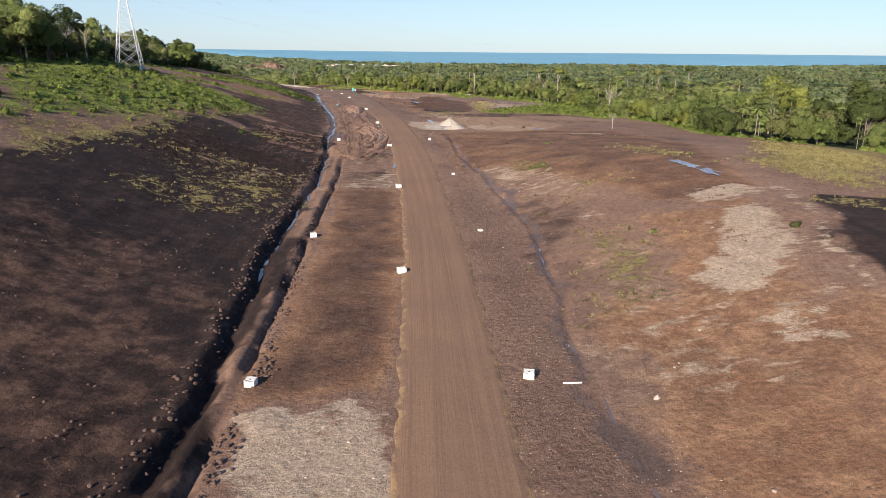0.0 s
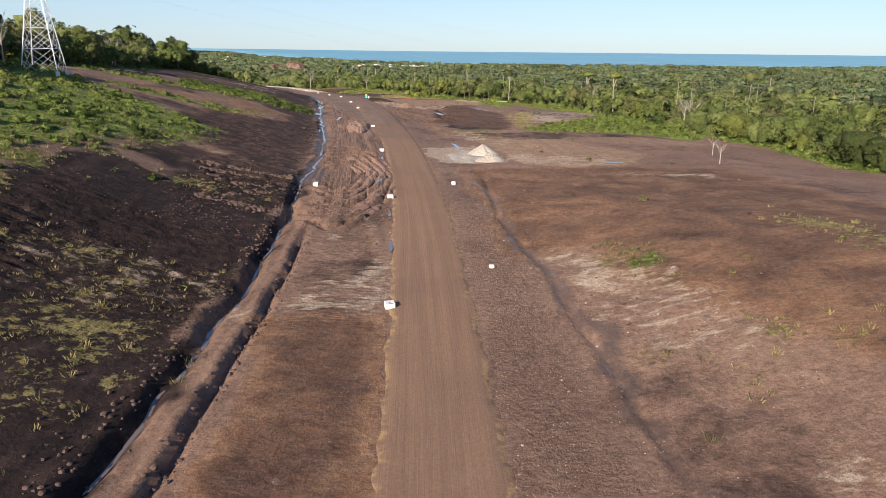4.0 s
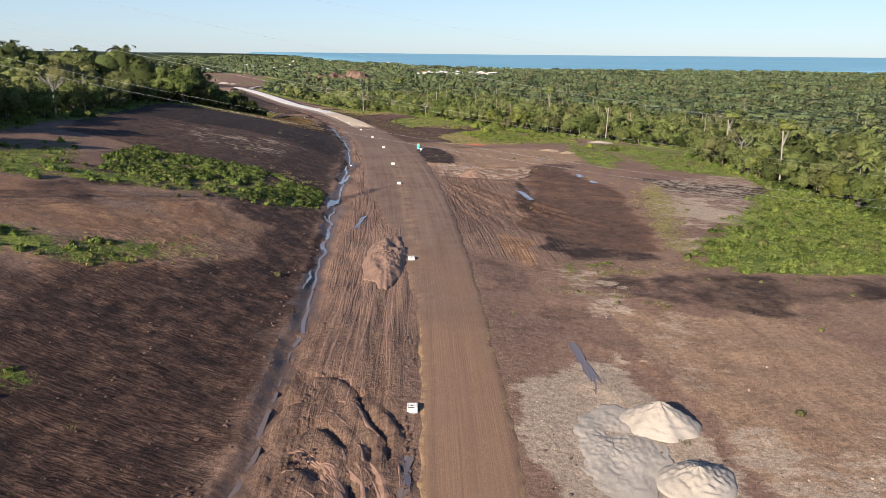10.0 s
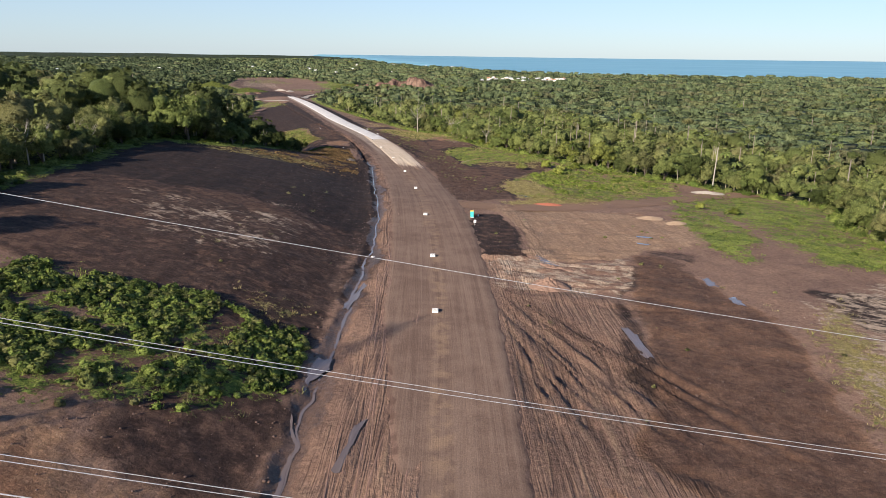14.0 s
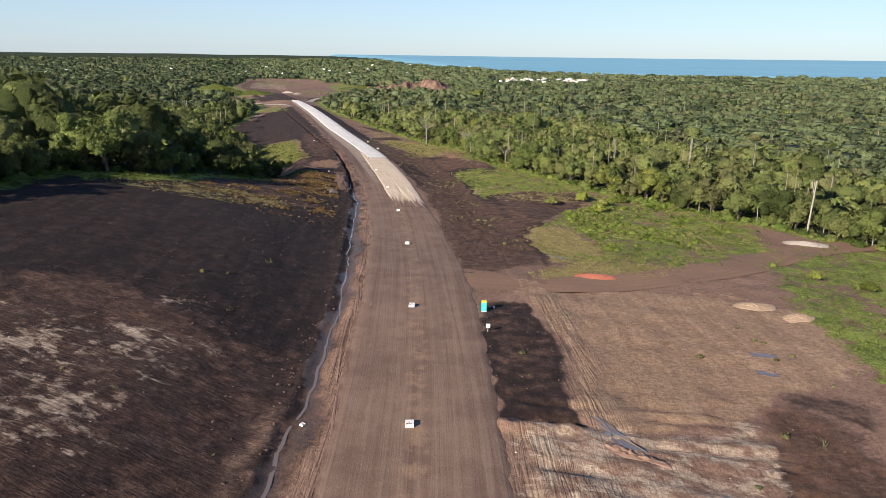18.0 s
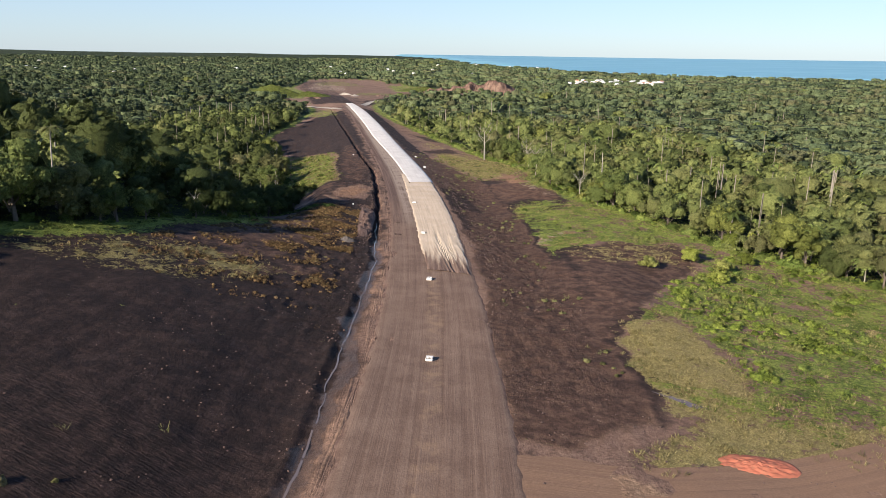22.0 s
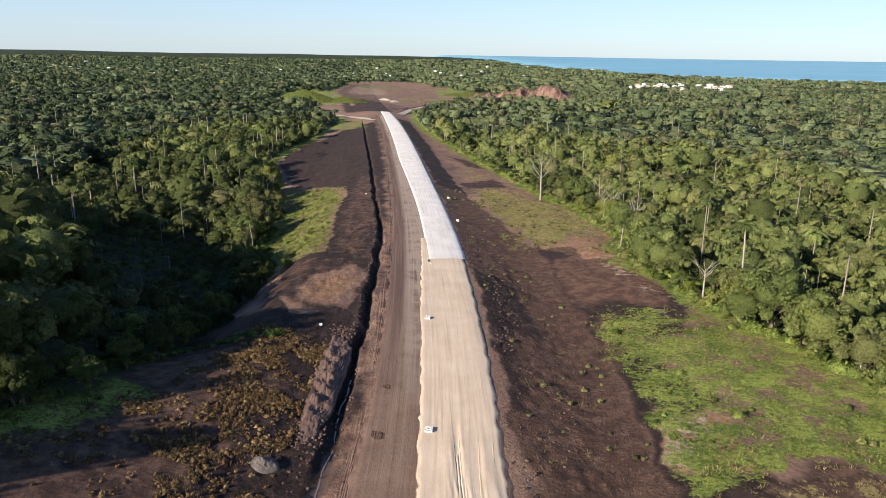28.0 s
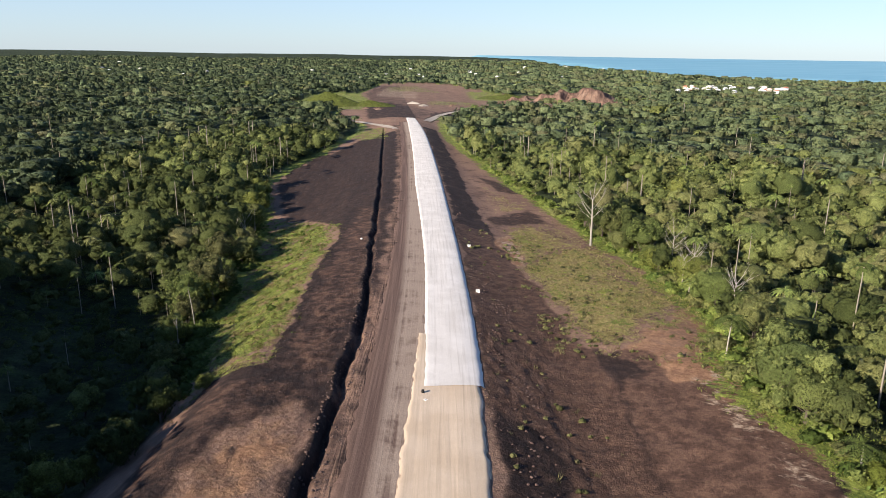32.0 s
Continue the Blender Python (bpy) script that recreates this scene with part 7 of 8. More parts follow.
# ---- heaps ----
def heap(name, x, y, rx, ry, h, mat, label, turn=0.0, rough=0.25, seed=1, peaks=1):
    """A tipped heap: a mound with a ragged foot and lumpy sides; several loads run together where peaks is above 1."""
    n, m = (110, 40) if peaks > 1 else (64, 22)
    ang = np.linspace(0, 2 * math.pi, n, endpoint=False)
    V = []
    for k in range(m + 1):
        t = k / m
        for a in ang:
            edge = 1 + 0.22 * noise.noise((math.cos(a) * 1.5 + seed, math.sin(a) * 1.5, seed)) + (0.10 * noise.noise((math.cos(a) * 6 + seed, math.sin(a) * 6, seed)) if peaks > 1 else 0)
            px, py = math.cos(a) * rx * t * edge, math.sin(a) * ry * t * edge
            ridge = h * (1 - t) ** 0.9
            lumps = rough * (noise.noise((px * 1.7, py * 1.7, seed)) + 0.6 * noise.noise((px * 4, py * 4, seed))) * min(1, 4 * (1 - t))
            if peaks > 1:
                w = 4.0 / min(rx, ry)
                ridge = h * (1 - t ** 2.2) * (0.72 + 0.75 * noise.noise((px * 0.42 * w, py * 0.30 * w, seed + 3)))
                lumps += rough * 1.3 * noise.noise((px * 0.8 * w, py * 0.8 * w, seed + 9)) * min(1, 4 * (1 - t))
            V.append((px, py, max(0.0, ridge + lumps) if k < m else -0.35))
    i = np.arange(m)[:, None] * n + np.arange(n)[None, :]
    j = np.arange(m)[:, None] * n + (np.arange(n)[None, :] + 1) % n
    F = np.stack([i, i + n, j + n, j], -1).reshape(-1, 4)
    ob = new(name, mesh_of(name, V, F, mat, None, True))
    ob.matrix_basis = pose(x, y, float(level(x, y)), 0, 0, turn)
    return tagged(ob, label, "heap")


M_RUBBLE = plain("grey_rubble", (0.085, 0.072, 0.064), 0.95, 0, 2.0, 0.7, (0.15, 0.13, 0.115))
M_BANK = plain("loose_bank_earth", (0.085, 0.052, 0.042), 0.95, 0, 1.6, 0.9, (0.16, 0.102, 0.080))
M_TAN_HEAP = plain("tan_sand_heap", (0.34, 0.235, 0.15), 0.95, 0, 1.5, 0.6, (0.43, 0.315, 0.215))
M_RED = plain("red_clay", (0.42, 0.13, 0.075), 0.95, 0, 1.5, 0.6, (0.30, 0.14, 0.08))
heap("aggregate_heap", 1.2, 305.5, 5.0, 4.4, 3.2, M_HEAP, "tall pale aggregate heap beside the earth road", 0, 0.26, 2)
heap("aggregate_heap", 3.4, 293.0, 4.8, 3.8, 2.1, M_HEAP, "low pale aggregate heap on spread stone", 30, 0.28, 5)
heap("stone_spread", -4.8, 299.0, 6.8, 10.5, 0.42, M_HEAP, "thin uneven spread of pale broken stone", 0, 0.13, 7, 2)
heap("dirt_ridge", -46.0, 366.0, 4.6, 19.0, 2.5, M_DIRT, "long ridge of tipped brown dirt with broken sides", 9, 0.2, 11, 2)
heap("red_clay_heap", -48.5, 585.5, 6.5, 3.2, 0.8, M_RED, "bright red clay heap beside a side track", 10, 0.2, 13)
heap("tan_sand_mound", -11.5, 573.5, 5.4, 3.4, 1.0, M_TAN_HEAP, "tan sand heap at the edge of the clearing", 20, 0.15, 17)
heap("tan_sand_mound", -2.4, 569.0, 4.6, 2.6, 0.8, M_TAN_HEAP, "tan sand heap at the edge of the grass", 40, 0.2, 19)
heap("pale_stone_heap", 20.0, 668.0, 9.0, 4.0, 1.2, M_HEAP, "pale stone heap near the woods", 0, 0.4, 23)
heap("mud_heap", -39.0, 478.5, 5.6, 4.4, 2.7, M_DIRT, "small mud heap pushed up by a machine", 25, 0.35, 29)
heap("mud_heap", -44.0, 497.0, 10.0, 1.6, 0.7, M_DIRT, "low ridge of pushed mud beside the road", -15, 0.35, 31)
heap("grey_rubble_mound", -163.5, 681.5, 2.6, 2.0, 1.3, M_RUBBLE, "grey rubble heap beside the ditch", 0, 0.25, 37)
heap("earth_bank", float(line(712)) - 23.5, 712, 3.4, 24.0, 1.3, M_BANK, "long bank of loose dark earth beside the ditch", 24, 0.22, 41, 2)


# ---- water ----
def pool(name, pts, label, lift=0.06):
    """Standing water over an outline in (x, y), level at its middle."""
    c = np.mean(pts, 0)
    ring = []
    n = len(pts)
    for k in range(n * 8):
        a, t = pts[k // 8], (k % 8) / 8
        b = pts[(k // 8 + 1) % n]
        p = np.array(a) * (1 - t) + np.array(b) * t
        w = 0.85 + 0.6 * noise.noise((p[0] * 0.6, p[1] * 0.6, 3.3))
        ring.append(c + (p - c) * w + 0.45 * np.array([noise.noise((p[0] * 0.9, p[1] * 0.9, 8.1)), noise.noise((p[0] * 0.9, p[1] * 0.9, 15.7))]))
    ring = np.array(ring)
    inner = c + (ring - c) * 0.55
    V = np.concatenate([[c], inner, ring])
    z = level(V[:, 0], V[:, 1]) + bump_field(V[:, 0], V[:, 1]) + lift
    z = 0.5 * z + 0.5 * z.mean() + 0.03
    m = len(ring)
    tri = np.array([(0, 1 + k, 1 + (k + 1) % m) for k in range(m)])
    q = np.array([(1 + k, 1 + m + k, 1 + m + (k + 1) % m, 1 + (k + 1) % m) for k in range(m)])
    tri = np.concatenate([tri, q[:, :3], q[:, [0, 2, 3]]])
    ob = new(name, mesh_of(name, np.column_stack([V, z]), tri, M_WATER))
    return tagged(ob, label, "water", kind="structure")


POOLS = [[(53, 177), (56, 176), (58, 164), (62, 151), (57, 150), (55, 164)],
         [(-47, 506), (-45, 507), (-37, 497), (-39, 494)], [(-22.5, 459), (-20, 459), (-15.5, 443), (-18, 443)],
         [(-2, 503), (0.5, 503), (3, 494), (0, 494)], [(2.5, 488), (5, 489), (6.5, 481), (4, 480)],
         [(-76, 411), (-72.5, 410), (-72, 424), (-75.5, 424)], [(-16.5, 541), (-11, 541), (-11, 543), (-16, 543)],
         [(-9.5, 330), (-8, 330), (-3.8, 312), (-5.5, 312)], [(-38.3, 361), (-36.6, 361), (-36, 352), (-37.5, 352)],
         [(33, 282), (39, 285), (39, 286.5), (34, 284.5)],
         [(-28.8, 276), (-27.4, 276), (-25.4, 263.5), (-26.8, 263.5)], [(-25.4, 270), (-24.2, 270), (-23.9, 265), (-25.1, 265)], [(-24.6, 252.5), (-23.5, 258), (-22.7, 257.5), (-23.7, 252)],
         [(-28.2, 292.5), (-27.0, 292.5), (-26.1, 284.5), (-27.3, 284.5)], [(-18.5, 229.5), (-17.7, 229.5), (-17.0, 224.5), (-17.8, 224.5)], [(-15.7, 212.5), (-15.0, 212.5), (-14.3, 201.5), (-15.0, 201.5)],
         [(-61.0, 405), (-59.8, 405), (-58.6, 391), (-59.9, 391)],
         [(-17, 534.5), (-12, 534), (-12, 532), (-16, 532)], [(-65, 606), (-62, 606), (-54, 602.5), (-57, 602)],
         [(-12, 682), (-2, 684), (-1, 681.5), (-10, 680)], [(-82, 470), (-80.5, 470), (-79, 448), (-81, 448)]]
for k, pts in enumerate(POOLS):
    pool(f"water_{k + 1}", pts, "shallow muddy puddle reflecting the sky")


def stream(name, y0, y1, u_of, half, seed, drop):
    ys = np.arange(y0, y1, 1.2)
    c = np.array([u_of(y) for y in ys]) + 2.6 * (fnoise(ys / 9, ys * 0 + 0.5, 11) - 0.5)
    w = half * (0.35 + 1.1 * fnoise(ys / 7, ys * 0 + seed, seed, 2)) * (fnoise(ys / 24, ys * 0 + 5, seed + 3, 2) > (0.16 if y0 == 250 else 0.58))
    w = np.convolve(w, np.ones(5) / 5, "same")
    w = w * np.interp(ys, [480, 560, 720], [1, 0.6, 0.45])
    L, R = c - w, c + w
    zc = level(line(ys) + c, ys) + bump_field(line(ys) + c, ys)
    zc = np.convolve(np.pad(zc, 2, "edge"), np.ones(5) / 5, "valid") + drop
    V = np.concatenate([np.column_stack([line(ys) + L, ys, zc]), np.column_stack([line(ys) + R, ys, zc])])
    n = len(ys)
    F = np.array([(k, k + n, k + 1 + n, k + 1) for k in range(n - 1)])
    ob = new(name, mesh_of(name, V, F, M_WATER))
    return tagged(ob, "thin muddy stream in the roadside ditch", "water", kind="structure")


stream("water_30", 70, 250, ditch_u, 0.24, 3, 0.06)
stream("water_31", 48, 262, runnel, 0.20, 6, 0.0)
stream("water_33", 250, 720, ditch_u, 0.30, 4, 0.05)
stream("water_34", 332, 430, lambda y: np.interp(y, [332, 390, 415, 430], [-21.8, -20.6, -24.0, -24.0]), 0.6, 8, 0.03)


# ---- tyre ridges in the mud and sand ----
def ridges(name, paths, radius, mat, label, seed, lift=0.0):
    """Low uneven ridges squeezed up beside wheel ruts, along paths of (u, y)."""
    r = np.random.default_rng(seed)
    bits = []
    for us, ys in paths:
        n = len(ys)
        x = line(ys) + us
        rad = radius * r.uniform(0.7, 1.3) * (0.1 + 1.7 * fnoise(ys / 1.8, us * 0 + r.uniform(0, 50), seed, 2)) * np.sin(np.linspace(0.05, math.pi - 0.05, n)) ** 0.4
        z = level(x, ys) + bump_field(x, ys) + lift - 0.35 * rad
        dx, dy = np.gradient(x), np.gradient(ys)
        L = np.hypot(dx, dy)
        px, py = -dy / L, dx / L
        prof = ((-2.2, -0.6), (-0.6, 0.5), (0.5, 0.6), (2.0, -0.6))
        V = np.stack([np.stack([x + px * rad * a, ys + py * rad * a, z + rad * b], -1) for a, b in prof], 1).reshape(-1, 3)
        bits.append((V, grid_faces(4, n)))
    v, f = join(bits)
    return tagged(new(name, mesh_of(name, v, f, mat)), label, "ruts", kind="stuff")


r = np.random.default_rng(17)
mud = []
for k in range(46):
    y0, span = r.uniform(300, 520), r.uniform(25, 80)
    ys = np.arange(y0, y0 + span, 1.1)
    mud.append((np.clip(r.uniform(-14.5, -3) + 0.7 * np.sin(ys / r.uniform(9, 18) + k), -15.5, -1.0), ys))
for k in range(64):
    size, a0 = r.uniform(0.38, 1.08), r.uniform(-1.9, 0.9)
    turn = np.arange(a0, a0 + r.uniform(0.5, 1.5), 0.022)
    us, ys = -13 + 13.2 * size * np.cos(turn) + 0.3 * np.sin(turn * 17 + k), 262 + 43 * size * np.sin(turn)
    ok = (us > -18.5) & (us < 0.2)
    if ok.sum() > 8 and np.all(ok[np.argmax(ok):np.argmax(ok) + int(ok.sum())]):
        mud.append((us[ok], ys[ok]))
ridges("mud_ruts", mud, 0.2, M_CLOD_BROWN, "churned ridges of mud beside tyre ruts", 19)
wind = []
WINDROWS = [[(-44, 249), (-36, 252), (-30, 253.8), (-23.5, 255)], [(-39, 240), (-32.4, 239.2), (-27, 243.5), (-23.5, 241.5)], [(-33, 228), (-31, 232), (-28.5, 236.5), (-25, 235)], [(-42, 244), (-36, 246), (-28, 248.5)], [(-38, 224), (-30.3, 224.7), (-25, 224)]]
for points in WINDROWS:
    pu, py = np.array(points, float).T
    t = r.uniform(0, len(pu) - 1, 260)
    wind.append((np.interp(t, range(len(pu)), pu) + r.normal(size=260) * 0.55, np.interp(t, range(len(py)), py) + r.normal(size=260) * 0.7))
wu, wy = np.concatenate([w[0] for w in wind]), np.concatenate([w[1] for w in wind])
scatter_lumps("windrows", line(wy) + wu, wy, 0.25 + 0.95 * r.uniform(0, 1, len(wu)) ** 2.2, M_CLOD, "rows of lumpy dark earth pushed up by a dozer", 0.2)
sandy = []
for k in range(13):
    ys = np.arange(668 + r.uniform(0, 8), 690 + r.uniform(0, 30), 0.8)
    sandy.append((1.5 + k * 0.68 + 0.5 * np.sin((ys - 668) / 12.0 + 0.3 * k), ys))
ridges("sand_ruts", sandy, 0.17, M_TAN, "curved roller ridges in the tan sand", 23, 0.33)

# ---- built things ----
def box_bm(x0, x1, y0, y1, z0, z1, bevel=0.0):
    bm = bmesh.new()
    bmesh.ops.create_cube(bm, size=1.0)
    for q in bm.verts:
        q.co = (x0 + (q.co.x + 0.5) * (x1 - x0), y0 + (q.co.y + 0.5) * (y1 - y0), z0 + (q.co.z + 0.5) * (z1 - z0))
    if bevel:
        bmesh.ops.bevel(bm, geom=bm.edges[:], offset=bevel, segments=2, affect="EDGES")
    return bm


def bar_bm(a, b, r, sides=4):
    """A straight bar from a to b."""
    bm = bmesh.new()
    a, b = Vector(a), Vector(b)
    d = b - a
    bmesh.ops.create_cone(bm, cap_ends=True, segments=sides, radius1=r, radius2=r, depth=d.length)
    bm.transform(Matrix.Translation((a + b) / 2) @ d.to_track_quat("Z", "Y").to_matrix().to_4x4())
    return bm


def bars_bm(pairs, r, sides=4):
    out = bmesh.new()
    for a, b in pairs:
        me = bpy.data.meshes.new("tmp")
        bm = bar_bm(a, b, r, sides)
        bm.to_mesh(me)
        bm.free()
        out.from_mesh(me)
        bpy.data.meshes.remove(me)
    return out


M_CONCRETE = plain("new_concrete", (0.72, 0.70, 0.66), 0.85, 0, 3.0, 0.35, (0.45, 0.40, 0.34))
# near-black: painted shade of inlet holes, and the dark drum and drum rims
M_HOLE = plain("dark_recess", (0.02, 0.018, 0.016), 0.9)
M_STEEL = plain("galvanised_steel", (0.66, 0.67, 0.68), 0.5, 0.35, 4.0, 0.25)
M_WIRE = plain("bright_aluminium_wire", (0.66, 0.64, 0.60), 0.55, 0.2)
M_TURQ = plain("turquoise_plastic", (0.05, 0.52, 0.46), 0.5, 0, 3.0, 0.2)
M_TURQ_DOOR = plain("turquoise_door_plastic", (0.07, 0.60, 0.55), 0.5, 0, 3.0, 0.2)
M_YELLOW = plain("yellow_roof_plastic", (0.80, 0.56, 0.05), 0.5, 0, 3.0, 0.2)
M_WHITE_PAINT = plain("white_paint", (0.80, 0.79, 0.76), 0.6, 0, 3.0, 0.15)
M_RED_PAINT = plain("red_paint", (0.55, 0.06, 0.04), 0.6)
M_PORCELAIN = plain("glass_insulator", (0.20, 0.16, 0.13), 0.25)


def catch_basin(x, y, turn, size, label, tall=0.62):
    """A concrete drain box: four walls round an opening, and a lintel."""
    ob = empty("catch_basin", x, y, float(level(x, y)) + 0.15, turn, size)
    t = 0.16
    part("side_wall", box_bm(-0.65, -0.65 + t, -0.65, 0.65, -0.4, tall, 0.015), M_CONCRETE, ob)
    part("side_wall", box_bm(0.65 - t, 0.65, -0.65, 0.65, -0.4, tall, 0.015), M_CONCRETE, ob)
    part("back_wall", box_bm(-0.48, 0.48, 0.65 - t, 0.648, -0.4, tall - 0.004, 0.015), M_CONCRETE, ob)
    part("front_wall", box_bm(-0.48, 0.48, -0.648, -0.65 + t, -0.4, tall * 0.82, 0.015), M_CONCRETE, ob)
    cover = part("cover_slab", box_bm(-0.47, 0.47, -0.30, 0.47, tall - 0.10, tall - 0.01, 0.012), M_CONCRETE, ob)
    # flat dark plate on the slab, painted as the shade inside an opening
    part("inlet", box_bm(-0.16, 0.10, -0.20, 0.04, tall - 0.02, tall - 0.004), M_HOLE, cover, "near-black square plate standing for the shade in an inlet hole")
    return tagged(ob, label, "drain box", "drain boxes along the road")


for x, y in ((-6.9, 108.7), (-12, 179), (-19, 239), (-29, 302.5), (-40.7, 366), (-60.4, 451.5), (-71, 492.5), (-85.9, 543), (-105.2, 602), (-124.5, 653), (-145.5, 702.5), (-168.5, 752)):
    catch_basin(x, y, random.uniform(5, 20), 1.0, "white concrete drain box in the edge of the earth road")
for x, y in ((-20.3, 68.5), (-24.9, 130.5), (-37.5, 249.7)):
    catch_basin(x, y, random.uniform(-20, 30), 0.85, "white concrete drain box beside the muddy ditch", 0.7)
for x, y in ((9.3, 71.5), (-210, 871.5), (-236.5, 923.8)):
    catch_basin(x, y, random.uniform(-20, 30), 0.9, "pale concrete drain box on the stony verge", 0.66)
catch_basin(6.9, 137.0, 20, 0.62, "half-buried broken concrete drain box on the stony verge", 0.22)
catch_basin(-5.9, 254.3, 15, 0.6, "narrow white concrete drain box on the stony verge", 1.0)
catch_basin(2.0, 196.9, 10, 0.55, "half-buried concrete drain box on the stony verge", 0.5)
for x, y in ((-86.7, 489.2), (-275.9, 911.3), (-188.0, 735.3), (-213.2, 848.0), (-188.6, 798.0), (-239.0, 895.6)):
    catch_basin(x, y, random.uniform(0, 90), 0.5, "small broken concrete block lying on the site", 0.5)


def portable_toilet(x, y, turn):
    ob = empty("portable_toilet", x, y, float(level(x, y)) + 0.02, turn)
    part("skid_base", box_bm(-0.6, 0.6, -0.62, 0.62, -0.2, 0.12, 0.02), M_STEEL, ob)
    body = part("cabin", box_bm(-0.56, 0.56, -0.56, 0.58, 0.12, 2.08, 0.04), M_TURQ, ob, "turquoise plastic cabin")
    for k in (-0.38, -0.13, 0.13, 0.38):
        part("wall_rib", box_bm(-0.585, -0.56, k - 0.05, k + 0.05, 0.25, 1.95, 0.008), M_TURQ, body)
    door = part("door", box_bm(-0.42, 0.42, -0.595, -0.562, 0.18, 1.98, 0.01), M_TURQ_DOOR, ob)
    part("latch", box_bm(0.28, 0.36, -0.62, -0.595, 1.0, 1.15, 0.005), M_STEEL, door, "grey steel latch")
    bm = box_bm(-0.6, 0.6, -0.62, 0.62, 2.085, 2.34, 0.05)
    for q in bm.verts:
        if q.co.z > 2.2:
            q.co.x *= 0.82
            q.co.y *= 0.86
    part("roof", bm, M_YELLOW, ob, "translucent yellow plastic roof")
    part("vent_pipe", bar_bm((0.4, 0.4, 2.2), (0.4, 0.4, 2.55), 0.05, 10), M_STEEL, ob)
    return tagged(ob, "turquoise portable toilet with a yellow roof standing on bare soil", "toilet")


portable_toilet(-70.3, 545.6, 12)


def site_sign(x, y, turn):
    ob = empty("site_sign", x, y, float(level(x, y)), turn)
    part("post", bar_bm((0, 0, -0.3), (0, 0, 1.75), 0.045, 8), M_WHITE_PAINT, ob)
    board = part("board", box_bm(-0.42, 0.42, -0.035, -0.005, 0.95, 1.75, 0.008), M_WHITE_PAINT, ob, "white board with red marks")
    part("text_bar", box_bm(-0.3, 0.3, -0.045, -0.036, 1.45, 1.58), M_RED_PAINT, board)
    part("text_bar", box_bm(-0.24, 0.24, -0.045, -0.036, 1.15, 1.26), M_RED_PAINT, board)
    return tagged(ob, "small white site sign with red lettering on a post", "sign")


site_sign(-67.1, 533.5, 10)


def drum(x, y, mat, label, r=0.3, h=0.9):
    ob = empty("marker_drum", x, y, float(level(x, y)) + 0.05)
    bm = bmesh.new()
    bmesh.ops.create_cone(bm, cap_ends=True, segments=16, radius1=r, radius2=r * 0.94, depth=h)
    bm.transform(Matrix.Translation((0, 0, h / 2)))
    part("barrel", bm, mat, ob)
    part("rim", bar_bm((0, 0, h), (0, 0, h + 0.05), r * 1.04, 16), M_HOLE, ob)
    return tagged(ob, label, "drum")


pipe = part("pipe", bar_bm((-1.0, 0, 0.08), (1.0, 0.15, 0.10), 0.09, 10), M_WHITE_PAINT, empty("plastic_pipe", 13.9, 70.4, float(level(13.9, 70.4))))
tagged(pipe.parent, "short white plastic pipe lying beside the runnel", "pipe")
heap("pale_boulder", 21.9, 66.5, 0.42, 0.36, 0.42, M_STONE, "single pale boulder on the stony slope", 20, 0.05, 43)
drum(-190.5, 800.5, M_HOLE, "dark metal drum on the tan sand base", 0.3, 0.8)
drum(-68.6, 548.2, M_WHITE_PAINT, "white drum beside the portable toilet", 0.22, 0.6)


